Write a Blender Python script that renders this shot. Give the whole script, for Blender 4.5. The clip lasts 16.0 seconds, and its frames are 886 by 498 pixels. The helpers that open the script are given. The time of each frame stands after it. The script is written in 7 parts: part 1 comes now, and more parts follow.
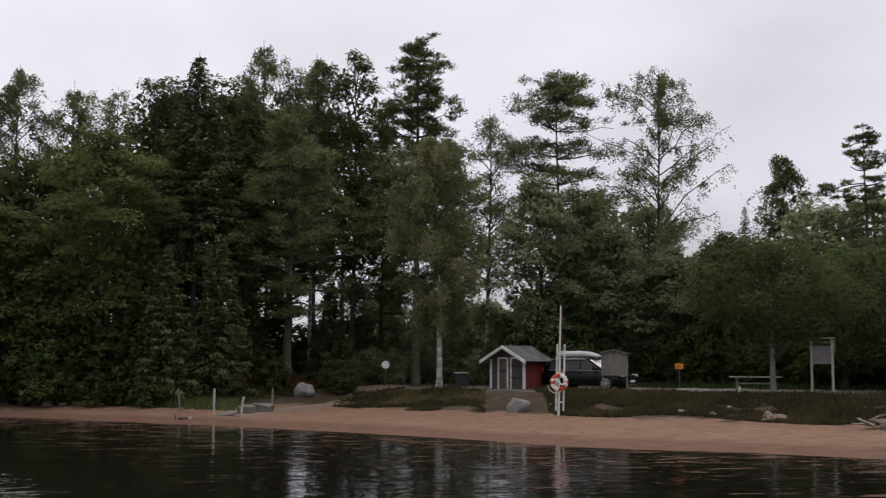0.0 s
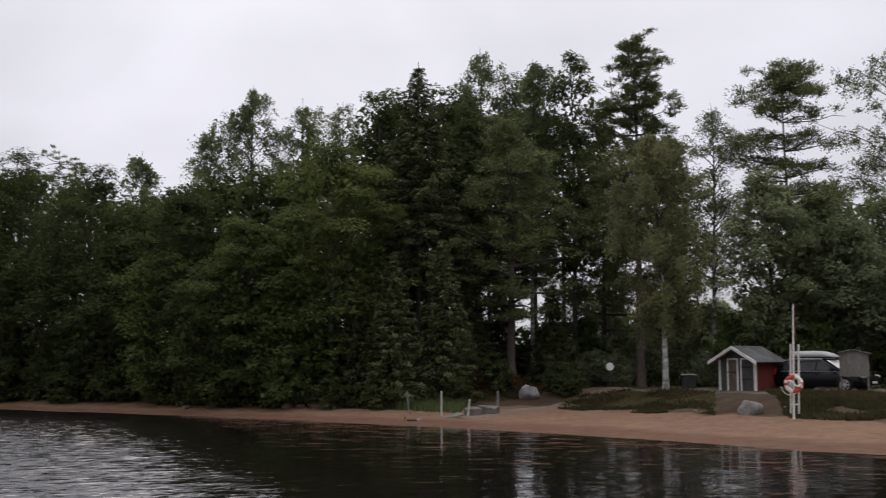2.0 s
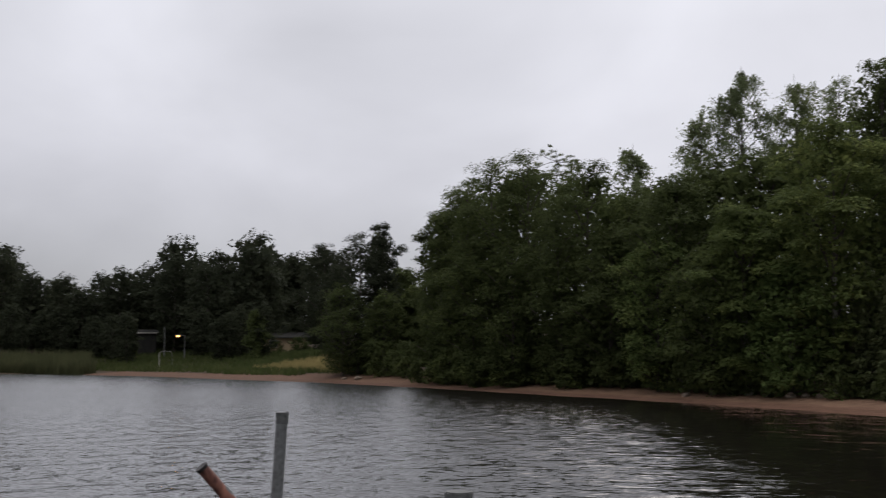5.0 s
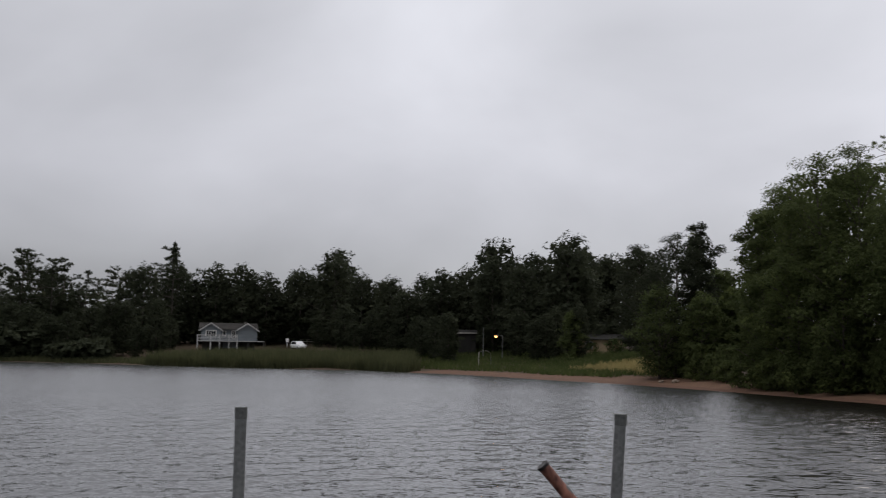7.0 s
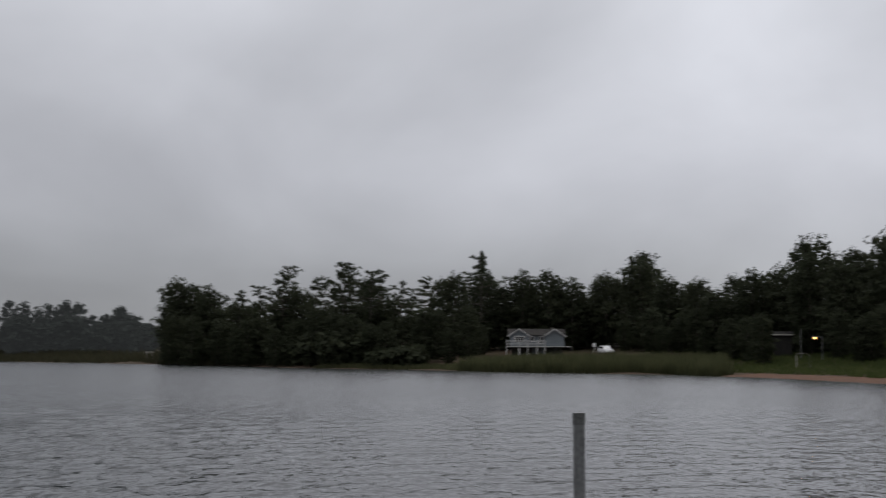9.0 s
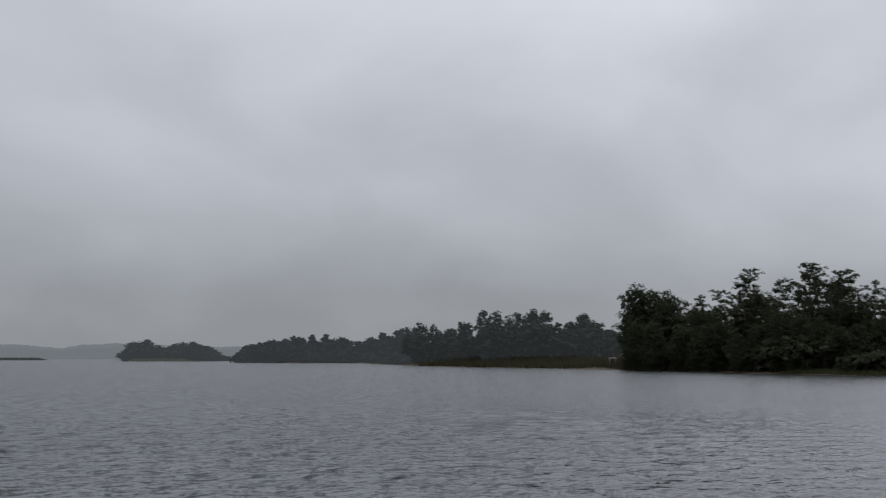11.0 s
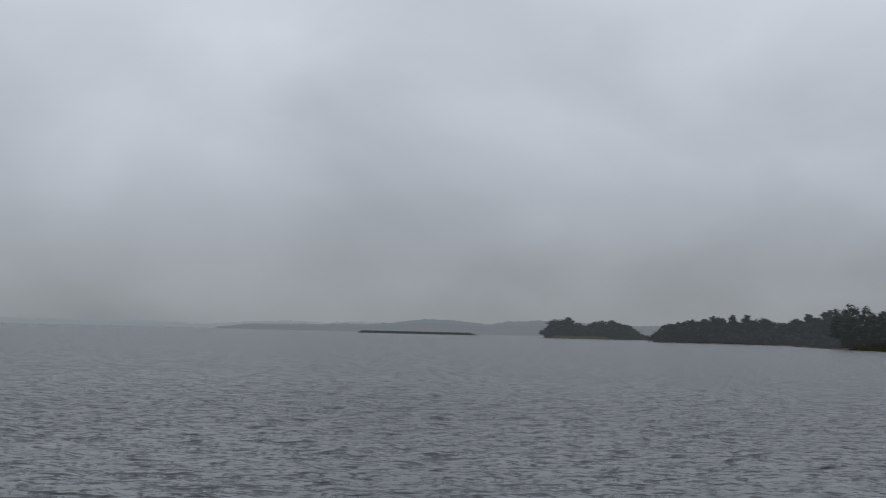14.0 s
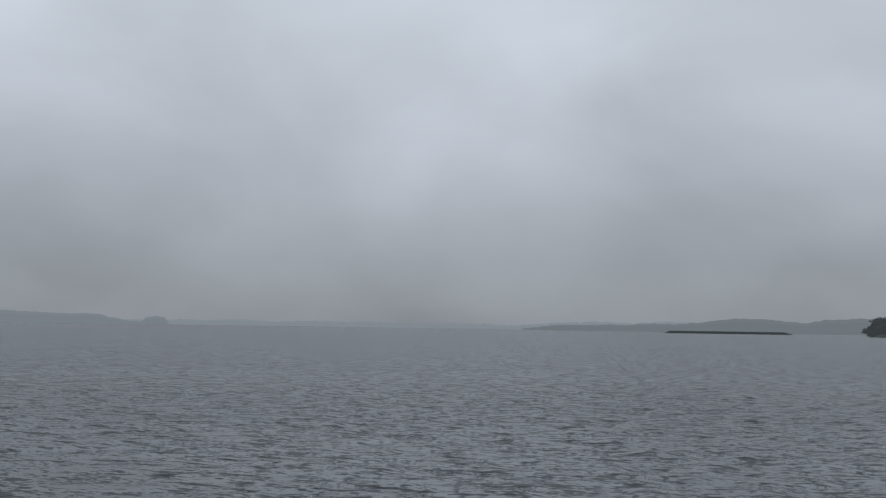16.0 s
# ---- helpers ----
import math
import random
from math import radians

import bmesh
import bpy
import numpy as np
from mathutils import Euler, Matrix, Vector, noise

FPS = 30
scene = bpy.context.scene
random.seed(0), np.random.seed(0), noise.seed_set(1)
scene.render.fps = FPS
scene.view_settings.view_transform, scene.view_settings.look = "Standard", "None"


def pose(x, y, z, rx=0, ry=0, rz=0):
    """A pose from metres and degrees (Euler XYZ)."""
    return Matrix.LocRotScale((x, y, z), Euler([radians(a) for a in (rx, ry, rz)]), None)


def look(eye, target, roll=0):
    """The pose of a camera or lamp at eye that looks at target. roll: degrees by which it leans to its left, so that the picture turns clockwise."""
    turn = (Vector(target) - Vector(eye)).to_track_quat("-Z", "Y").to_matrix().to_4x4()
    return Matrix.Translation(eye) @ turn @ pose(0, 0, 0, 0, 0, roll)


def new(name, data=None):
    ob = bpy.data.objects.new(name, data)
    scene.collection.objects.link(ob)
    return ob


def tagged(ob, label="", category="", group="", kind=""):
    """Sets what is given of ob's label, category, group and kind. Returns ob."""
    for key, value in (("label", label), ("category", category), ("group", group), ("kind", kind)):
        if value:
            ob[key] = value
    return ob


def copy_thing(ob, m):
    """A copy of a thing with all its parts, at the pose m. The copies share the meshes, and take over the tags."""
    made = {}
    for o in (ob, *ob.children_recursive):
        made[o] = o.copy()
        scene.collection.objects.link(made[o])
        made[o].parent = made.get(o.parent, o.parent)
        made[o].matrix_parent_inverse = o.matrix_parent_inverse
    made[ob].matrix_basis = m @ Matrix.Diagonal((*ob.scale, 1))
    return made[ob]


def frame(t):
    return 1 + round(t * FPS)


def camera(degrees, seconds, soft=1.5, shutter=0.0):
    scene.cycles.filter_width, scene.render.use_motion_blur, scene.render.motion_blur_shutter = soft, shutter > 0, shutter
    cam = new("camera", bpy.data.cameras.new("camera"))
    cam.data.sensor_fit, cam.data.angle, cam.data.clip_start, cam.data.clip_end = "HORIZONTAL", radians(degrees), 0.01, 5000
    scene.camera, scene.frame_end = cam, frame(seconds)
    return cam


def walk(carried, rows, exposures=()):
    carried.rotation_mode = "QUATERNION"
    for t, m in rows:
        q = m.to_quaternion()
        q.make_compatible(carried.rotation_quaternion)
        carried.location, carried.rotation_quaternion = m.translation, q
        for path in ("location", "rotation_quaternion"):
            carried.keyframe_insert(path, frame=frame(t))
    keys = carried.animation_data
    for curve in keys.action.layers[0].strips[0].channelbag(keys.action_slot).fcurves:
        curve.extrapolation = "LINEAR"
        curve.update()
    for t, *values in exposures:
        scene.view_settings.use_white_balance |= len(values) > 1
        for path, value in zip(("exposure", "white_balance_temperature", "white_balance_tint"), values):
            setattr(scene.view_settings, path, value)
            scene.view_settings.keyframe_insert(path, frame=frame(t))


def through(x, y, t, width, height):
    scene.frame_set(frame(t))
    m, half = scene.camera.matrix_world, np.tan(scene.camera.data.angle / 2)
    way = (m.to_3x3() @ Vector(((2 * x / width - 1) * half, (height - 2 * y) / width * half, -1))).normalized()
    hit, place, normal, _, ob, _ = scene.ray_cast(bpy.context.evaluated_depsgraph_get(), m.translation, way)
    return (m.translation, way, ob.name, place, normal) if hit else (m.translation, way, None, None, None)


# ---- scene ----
cam = camera(44.42, 16.0, soft=1.2, shutter=0.3)
EYE = 2.7                                   # eye height over the water
# seconds, plan place in metres, then the turn in degrees
PATH = [
    (0.0, -0.022, 0.035, 95.95, -0.25, -0.41),
    (0.5, -0.022, 0.035, 96.01, 0.23, 2.38),
    (1.0, -0.022, 0.035, 96.03, 0.15, 4.60),
    (1.5, -0.022, 0.035, 96.04, 0.04, 7.39),
    (2.0, -0.022, 0.035, 96.06, 0.15, 11.30),
    (2.5, -0.022, 0.035, 96.13, 0.31, 15.36),
    (3.0, -0.022, 0.035, 95.87, 0.49, 19.43),
    (3.5, -0.022, 0.035, 95.42, 0.69, 21.64),
    (4.0, -0.022, 0.035, 95.50, 0.32, 26.17),
    (4.5, -0.011, 0.021, 95.56, 0.20, 31.05),
    (5.0, 0.014, -0.010, 95.46, 0.02, 37.05),
    (5.2, 0.011, -0.023, 95.44, 0.01, 38.91),
    (7.3, -0.056, -0.135, 95.37, -0.79, 55.26),
    (7.5, -0.059, -0.149, 95.34, -0.62, 56.40),
    (8.0, -0.111, -0.170, 95.39, -0.36, 60.10),
    (8.5, -0.173, -0.184, 95.43, -0.27, 62.92),
    (9.0, -0.192, -0.209, 95.50, -0.24, 69.48),
    (9.5, -0.216, -0.171, 95.49, -0.34, 77.07),
    (10.0, -0.236, -0.152, 95.55, -0.37, 83.31),
    (10.2, -0.236, -0.152, 95.62, -0.05, 85.70),
    (12.3, -0.236, -0.152, 94.99, -0.99, 102.49),
    (12.5, -0.236, -0.152, 94.84, -0.83, 103.89),
    (13.0, -0.236, -0.152, 94.61, -1.09, 107.19),
    (13.5, -0.236, -0.152, 94.47, -1.37, 110.29),
    (14.0, -0.236, -0.152, 94.39, -1.35, 115.15),
    (14.5, -0.236, -0.152, 94.32, -1.45, 119.83),
    (15.0, -0.236, -0.152, 94.14, -1.30, 125.11),
    (15.5, -0.236, -0.152, 94.15, -0.93, 128.72),
    (16.0, -0.236, -0.152, 94.14, -0.83, 131.16),
]
walk(cam, [(t, pose(x, y, EYE, rx, ry, rz)) for t, x, y, rx, ry, rz in PATH],
     exposures=[(0.0, 0.36, 6680, 17), (1.5, 0.36, 6680, 17), (3.0, 0.27, 6680, 16), (4.0, 0.2, 6660, 16), (5.0, 0.24, 6650, 15), (7.5, 0.16, 6650, 14), (9.0, 0.1, 6600, 13), (10.0, 0.16, 6500, 12), (12.5, 0.23, 6400, 11), (16.0, 0.23, 6250, 9)])

# ---- sky and sun: an overcast evening, the brighter side behind the near wood ----
world = bpy.data.worlds.new("overcast_sky")
scene.world = world
world.use_nodes = True
wn, wl = world.node_tree.nodes, world.node_tree.links
wn.clear()
SUN_AZ, SUN_EL = 15.0, 42.0                 # bearing (turned left from +y) and height of the veiled sun


def wnode(kind, **inputs):
    n = wn.new(kind)
    for k, v in inputs.items():
        n.inputs[k].default_value = v
    return n


def wmath(op, a, b=None, clamp=False):
    n = wn.new("ShaderNodeMath")
    n.operation, n.use_clamp = op, clamp
    for i, v in enumerate((a, b)):
        if v is None:
            continue
        if isinstance(v, (int, float)):
            n.inputs[i].default_value = v
        else:
            wl.new(v, n.inputs[i])
    return n.outputs[0]


sky = wn.new("ShaderNodeTexSky")
sky.sky_type, sky.sun_disc = "NISHITA", False
sky.sun_elevation, sky.sun_rotation = radians(SUN_EL), radians(-SUN_AZ)
coord = wn.new("ShaderNodeTexCoord")
split = wn.new("ShaderNodeSeparateXYZ")
wl.new(coord.outputs["Generated"], split.inputs[0])
height = wmath("MAXIMUM", split.outputs["Z"], 0.0)
rise = wn.new("ShaderNodeValToRGB")         # cloud brightness by height over the horizon
ramp = rise.color_ramp
ramp.elements[0].position, ramp.elements[0].color = 0.0, (0.228, 0.242, 0.256, 1)
ramp.elements[1].position, ramp.elements[1].color = 1.0, (1.9, 1.92, 1.94, 1)
for p, c in ((0.06, (0.265, 0.28, 0.298, 1)), (0.16, (0.405, 0.425, 0.46, 1)), (0.30, (0.535, 0.563, 0.605, 1)), (0.45, (0.61, 0.64, 0.68, 1)), (0.62, (0.72, 0.75, 0.79, 1)), (0.8, (1.3, 1.32, 1.35, 1))):
    e = ramp.elements.new(p)
    e.color = c
wl.new(height, rise.inputs[0])
# banks of cloud, flattened towards the horizon
flat = wmath("ADD", height, 0.5)
bank = wn.new("ShaderNodeCombineXYZ")
wl.new(wmath("DIVIDE", split.outputs["X"], flat), bank.inputs[0])
wl.new(wmath("DIVIDE", split.outputs["Y"], flat), bank.inputs[1])
cloud = wnode("ShaderNodeTexNoise", Scale=2.3, Detail=5.0, Roughness=0.45, Distortion=0.3)
wl.new(bank.outputs[0], cloud.inputs["Vector"])
mottle = wmath("ADD", wmath("MULTIPLY", cloud.outputs["Fac"], 0.8), 0.59)
# brighter towards the veiled sun
toward = wn.new("ShaderNodeVectorMath")
toward.operation = "DOT_PRODUCT"
wl.new(coord.outputs["Generated"], toward.inputs[0])
toward.inputs[1].default_value = (-math.sin(radians(SUN_AZ)), math.cos(radians(SUN_AZ)), 0.25)
glow = wmath("MAXIMUM", toward.outputs["Value"], 0.0)
low = wmath("MAXIMUM", wmath("SUBTRACT", 1.0, wmath("MULTIPLY", height, 3.5)), 0.0)
low = wmath("MULTIPLY", wmath("MULTIPLY", low, wmath("POWER", glow, 2.5)), 0.7)
glow = wmath("ADD", wmath("ADD", wmath("MULTIPLY", wmath("POWER", glow, 1.6), 0.16), 0.99), low)
shade = wn.new("ShaderNodeVectorMath")
shade.operation = "SCALE"
wl.new(rise.outputs[0], shade.inputs[0])
wl.new(wmath("MULTIPLY", mottle, glow), shade.inputs["Scale"])
clear = wn.new("ShaderNodeVectorMath")
clear.operation = "SCALE"
wl.new(sky.outputs[0], clear.inputs[0])
clear.inputs["Scale"].default_value = 0.06
cover = wn.new("ShaderNodeMix")
cover.data_type = "VECTOR"
cover.inputs["Factor"].default_value = 0.95
wl.new(clear.outputs[0], cover.inputs["A"])
wl.new(shade.outputs[0], cover.inputs["B"])
back = wnode("ShaderNodeBackground", Strength=1.0)
wl.new(cover.outputs["Result"], back.inputs["Color"])
wl.new(back.outputs[0], wn.new("ShaderNodeOutputWorld").inputs[0])

sun = new("sun", bpy.data.lights.new("sun", "SUN"))
sun.data.energy, sun.data.angle, sun.data.color = 0.5, radians(25), (1.0, 0.97, 0.93)
sun.matrix_basis = look((0, 0, 0), (math.sin(radians(SUN_AZ)), -math.cos(radians(SUN_AZ)), -math.tan(radians(SUN_EL))))


# ---- materials ----
def material(name):
    m = bpy.data.materials.new(name)
    m.use_nodes = True
    nt = m.node_tree
    return m, nt.nodes, nt.links, nt.nodes["Principled BSDF"]


def surface(name, dark, light, scale=2.0, fine=25.0, rough=0.8, bump=0.3, metal=0.0, stretch=(1, 1, 1), depth=0.02, spec=0.3):
    """A worn surface: two colours mixed by broad stains and fine grain, with relief."""
    m, n, l, p = material(name)
    co = n.new("ShaderNodeTexCoord")
    mp = n.new("ShaderNodeMapping")
    mp.inputs["Scale"].default_value = stretch
    l.new(co.outputs["Object"], mp.inputs[0])
    broad, grain = n.new("ShaderNodeTexNoise"), n.new("ShaderNodeTexNoise")
    broad.inputs["Scale"].default_value, broad.inputs["Detail"].default_value = scale, 4
    grain.inputs["Scale"].default_value, grain.inputs["Detail"].default_value = fine, 3
    for t in (broad, grain):
        l.new(mp.outputs[0], t.inputs["Vector"])
    mix = n.new("ShaderNodeMath")
    mix.operation = "MULTIPLY_ADD"
    l.new(broad.outputs["Fac"], mix.inputs[0])
    mix.inputs[1].default_value = 1.1
    half = n.new("ShaderNodeMath")
    half.operation = "MULTIPLY_ADD"
    l.new(grain.outputs["Fac"], half.inputs[0])
    half.inputs[1].default_value, half.inputs[2].default_value = 0.9, -0.5
    l.new(half.outputs[0], mix.inputs[2])
    cr = n.new("ShaderNodeValToRGB")
    cr.color_ramp.elements[0].position, cr.color_ramp.elements[0].color = 0.25, (*dark, 1)
    cr.color_ramp.elements[1].position, cr.color_ramp.elements[1].color = 0.75, (*light, 1)
    l.new(mix.outputs[0], cr.inputs[0])
    l.new(cr.outputs[0], p.inputs["Base Color"])
    p.inputs["Roughness"].default_value, p.inputs["Metallic"].default_value = rough, metal
    p.inputs["Specular IOR Level"].default_value = spec
    if bump:
        b = n.new("ShaderNodeBump")
        b.inputs["Strength"].default_value, b.inputs["Distance"].default_value = bump, depth
        l.new(grain.outputs["Fac"], b.inputs["Height"])
        l.new(b.outputs[0], p.inputs["Normal"])
    return m


def foliage(name, dark, mid, light, through=0.52):
    """Leaves: each its own green, in broader drifts of tone, partly letting light through."""
    dark, mid, light = (tuple(0.92 * v + 0.08 * (0.34 * c[0] + 0.52 * c[1] + 0.14 * c[2]) * (1.10, 0.98, 0.92)[k] for k, v in enumerate(c)) for c in (dark, mid, light))
    dark = tuple(0.55 * a + 0.45 * b for a, b in zip(dark, mid))
    m, n, l, p = material(name)
    geo, info, co = n.new("ShaderNodeNewGeometry"), n.new("ShaderNodeObjectInfo"), n.new("ShaderNodeTexCoord")
    drift = n.new("ShaderNodeTexNoise")
    drift.inputs["Scale"].default_value, drift.inputs["Detail"].default_value = 0.45, 2
    l.new(co.outputs["Object"], drift.inputs["Vector"])
    a = n.new("ShaderNodeMath")
    a.operation = "MULTIPLY_ADD"
    l.new(geo.outputs["Random Per Island"], a.inputs[0])
    a.inputs[1].default_value = 0.30
    b = n.new("ShaderNodeMath")
    b.operation = "MULTIPLY_ADD"
    l.new(drift.outputs["Fac"], b.inputs[0])
    b.inputs[1].default_value = 0.9
    c = n.new("ShaderNodeMath")
    c.operation = "MULTIPLY_ADD"
    l.new(info.outputs["Random"], c.inputs[0])
    c.inputs[1].default_value, c.inputs[2].default_value = 0.24, -0.25
    l.new(c.outputs[0], b.inputs[2])
    l.new(b.outputs[0], a.inputs[2])
    cr = n.new("ShaderNodeValToRGB")
    cr.color_ramp.elements[0].position, cr.color_ramp.elements[0].color = 0.15, (*dark, 1)
    cr.color_ramp.elements[1].position, cr.color_ramp.elements[1].color = 0.95, (*light, 1)
    cr.color_ramp.elements.new(0.55).color = (*mid, 1)
    l.new(a.outputs[0], cr.inputs[0])
    l.new(cr.outputs[0], p.inputs["Base Color"])
    p.inputs["Roughness"].default_value, p.inputs["Specular IOR Level"].default_value = 0.75, 0.07
    tr, mx = n.new("ShaderNodeBsdfTranslucent"), n.new("ShaderNodeMixShader")
    l.new(cr.outputs[0], tr.inputs["Color"])
    mx.inputs[0].default_value = through
    l.new(p.outputs[0], mx.inputs[1])
    l.new(tr.outputs[0], mx.inputs[2])
    l.new(mx.outputs[0], n["Material Output"].inputs[0])
    return m


LEAF_ALDER = foliage("alder_leaves", (0.035, 0.047, 0.017), (0.067, 0.087, 0.029), (0.120, 0.149, 0.041))
LEAF_MAPLE = foliage("maple_leaves", (0.037, 0.056, 0.017), (0.084, 0.112, 0.032), (0.197, 0.223, 0.060))
LEAF_BIRCH = foliage("birch_leaves", (0.071, 0.096, 0.045), (0.131, 0.165, 0.075), (0.220, 0.253, 0.107))
LEAF_OLIVE = foliage("browning_birch_leaves", (0.083, 0.097, 0.045), (0.150, 0.162, 0.076), (0.236, 0.239, 0.108))
NEEDLE_PINE = foliage("pine_needles", (0.067, 0.083, 0.036), (0.121, 0.146, 0.060), (0.206, 0.224, 0.082), 0.15)
NEEDLE_SPRUCE = foliage("spruce_needles", (0.048, 0.060, 0.026), (0.083, 0.099, 0.040), (0.132, 0.148, 0.057), 0.12)
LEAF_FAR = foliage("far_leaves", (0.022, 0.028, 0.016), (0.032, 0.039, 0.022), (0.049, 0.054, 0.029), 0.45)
# paler leaf colour stands in for daylight inside and behind the wood
LEAF_LIT = foliage("lit_grey_green_leaves", (0.099, 0.124, 0.067), (0.179, 0.215, 0.110), (0.290, 0.325, 0.159))
LEAF_SHRUB = foliage("shrub_leaves", (0.044, 0.075, 0.022), (0.089, 0.127, 0.037), (0.189, 0.216, 0.065))
GRASS_GREEN = foliage("green_grass", (0.027, 0.043, 0.012), (0.051, 0.071, 0.022), (0.095, 0.109, 0.037))
GRASS_LUSH = foliage("lush_grass", (0.055, 0.084, 0.030), (0.105, 0.145, 0.052), (0.180, 0.220, 0.085))
GRASS_DRY = foliage("dry_grass", (0.135, 0.116, 0.045), (0.265, 0.218, 0.085), (0.44, 0.36, 0.15))
MOSS_GRASS = foliage("mossy_grass", (0.060, 0.056, 0.022), (0.118, 0.104, 0.040), (0.205, 0.172, 0.070))
BRACKEN = foliage("brown_bracken", (0.040, 0.024, 0.012), (0.088, 0.048, 0.022), (0.150, 0.090, 0.040))
HEATHER = foliage("bank_heather", (0.026, 0.030, 0.014), (0.056, 0.052, 0.024), (0.110, 0.082, 0.040))
REED_FAR = foliage("far_reed_blades", (0.027, 0.029, 0.017), (0.044, 0.044, 0.025), (0.065, 0.062, 0.035))
REED = foliage("reed_blades", (0.039, 0.046, 0.021), (0.066, 0.073, 0.034), (0.102, 0.107, 0.051))

BARK_PINE = surface("pine_bark", (0.046, 0.039, 0.034), (0.118, 0.092, 0.074), 1.2, 14, 0.9, 0.6, stretch=(1, 1, 0.35), depth=0.03)
BARK_DARK = surface("dark_bark", (0.030, 0.026, 0.022), (0.085, 0.072, 0.06), 1.5, 18, 0.9, 0.6, stretch=(1, 1, 0.3), depth=0.03)
BARK_GREY = surface("maple_bark", (0.12, 0.115, 0.10), (0.26, 0.25, 0.22), 2, 20, 0.9, 0.4, stretch=(1, 1, 0.4))
BARK_BIRCH = surface("birch_bark", (0.06, 0.055, 0.05), (0.54, 0.53, 0.50), 1.5, 5.0, 0.75, 0.25, stretch=(0.8, 0.8, 1.5))
SHED_RED = surface("red_paint", (0.090, 0.016, 0.013), (0.150, 0.028, 0.022), 1.5, 16, 0.85, 0.4, stretch=(1, 1, 0.15))
WHITE_WOOD = surface("white_painted_wood", (0.50, 0.49, 0.46), (0.76, 0.75, 0.72), 2, 30, 0.7, 0.2, stretch=(1, 1, 0.3))
GREY_WOOD = surface("weathered_grey_wood", (0.11, 0.10, 0.09), (0.24, 0.225, 0.205), 2, 22, 0.9, 0.5, stretch=(1, 1, 0.2))
PALE_WOOD = surface("pale_weathered_wood", (0.28, 0.265, 0.24), (0.46, 0.44, 0.40), 2, 22, 0.9, 0.4, stretch=(1, 1, 0.2))
BROWN_WOOD = surface("brown_door_wood", (0.085, 0.065, 0.052), (0.16, 0.125, 0.10), 2, 22, 0.85, 0.4, stretch=(1, 1, 0.2))
DARK_DOOR = surface("dark_door_paint", (0.035, 0.035, 0.034), (0.075, 0.075, 0.072), 2, 22, 0.7, 0.3, stretch=(1, 1, 0.2))
TARRED_WOOD = surface("tarred_boards", (0.009, 0.009, 0.008), (0.022, 0.021, 0.019), 2, 22, 0.9, 0.4, stretch=(1, 1, 0.2))
ROOF_FELT = surface("grey_roofing_felt", (0.040, 0.042, 0.043), (0.110, 0.114, 0.115), 1.4, 30, 0.9, 0.5)
IRON = surface("black_iron", (0.012, 0.012, 0.012), (0.035, 0.03, 0.028), 6, 40, 0.5, 0.3, metal=0.6)
STEEL = surface("dull_galvanised_steel", (0.10, 0.105, 0.105), (0.19, 0.195, 0.195), 5, 45, 0.55, 0.2, metal=0.5)
STEEL_CAP = surface("worn_steel_cap", (0.06, 0.063, 0.062), (0.13, 0.135, 0.13), 9, 60, 0.6, 0.3, metal=0.4)
RUST = surface("rusty_pipe_paint", (0.05, 0.018, 0.013), (0.30, 0.13, 0.095), 7, 35, 0.7, 0.4, stretch=(1, 1, 0.4))
BROWN_STONE = surface("brown_stone", (0.085, 0.066, 0.05), (0.24, 0.19, 0.15), 2.2, 18, 0.9, 0.7, depth=0.04)
STONE = surface("grey_granite", (0.10, 0.096, 0.09), (0.25, 0.245, 0.235), 2.2, 20, 0.9, 0.7, depth=0.04)
CONCRETE = surface("old_concrete", (0.075, 0.070, 0.062), (0.18, 0.168, 0.15), 2.5, 24, 0.9, 0.5)
CAR_PAINT = surface("dark_car_paint", (0.003, 0.0035, 0.005), (0.007, 0.0075, 0.009), 0.7, 60, 0.12, 0.0, spec=0.20)
CAR_WHITE = surface("white_car_paint", (0.72, 0.73, 0.74), (0.80, 0.81, 0.82), 0.7, 60, 0.25, 0.0, spec=0.6)
RUBBER = surface("tyre_rubber", (0.012, 0.012, 0.012), (0.025, 0.025, 0.025), 5, 50, 0.85, 0.3)
ALLOY = surface("wheel_alloy", (0.42, 0.43, 0.44), (0.56, 0.57, 0.58), 4, 40, 0.3, 0.05, metal=0.8)
BOX_SILVER = surface("silver_roof_box", (0.30, 0.30, 0.305), (0.42, 0.42, 0.425), 1.5, 40, 0.35, 0.05)
BUOY_WHITE = surface("lifebuoy_white", (0.62, 0.60, 0.56), (0.80, 0.79, 0.76), 4, 40, 0.6, 0.1)
BUOY_RED = surface("lifebuoy_red", (0.36, 0.035, 0.025), (0.55, 0.06, 0.04), 4, 40, 0.6, 0.1)
FLAG_ORANGE = surface("faded_brown_wrap", (0.09, 0.04, 0.026), (0.17, 0.08, 0.05), 4, 40, 0.8, 0.3)
SIGN_ORANGE = surface("orange_sign_paint", (0.62, 0.20, 0.015), (0.80, 0.30, 0.03), 3, 30, 0.5, 0.05)
SIGN_WHITE = surface("white_sign_paint", (0.62, 0.62, 0.61), (0.78, 0.78, 0.77), 3, 30, 0.5, 0.05)
PANEL_GREY = surface("faded_notice_panel", (0.15, 0.14, 0.15), (0.24, 0.225, 0.235), 2.5, 20, 0.7, 0.1)
BIN_GREEN = surface("dark_green_plastic", (0.014, 0.022, 0.018), (0.03, 0.042, 0.034), 3, 30, 0.5, 0.1)
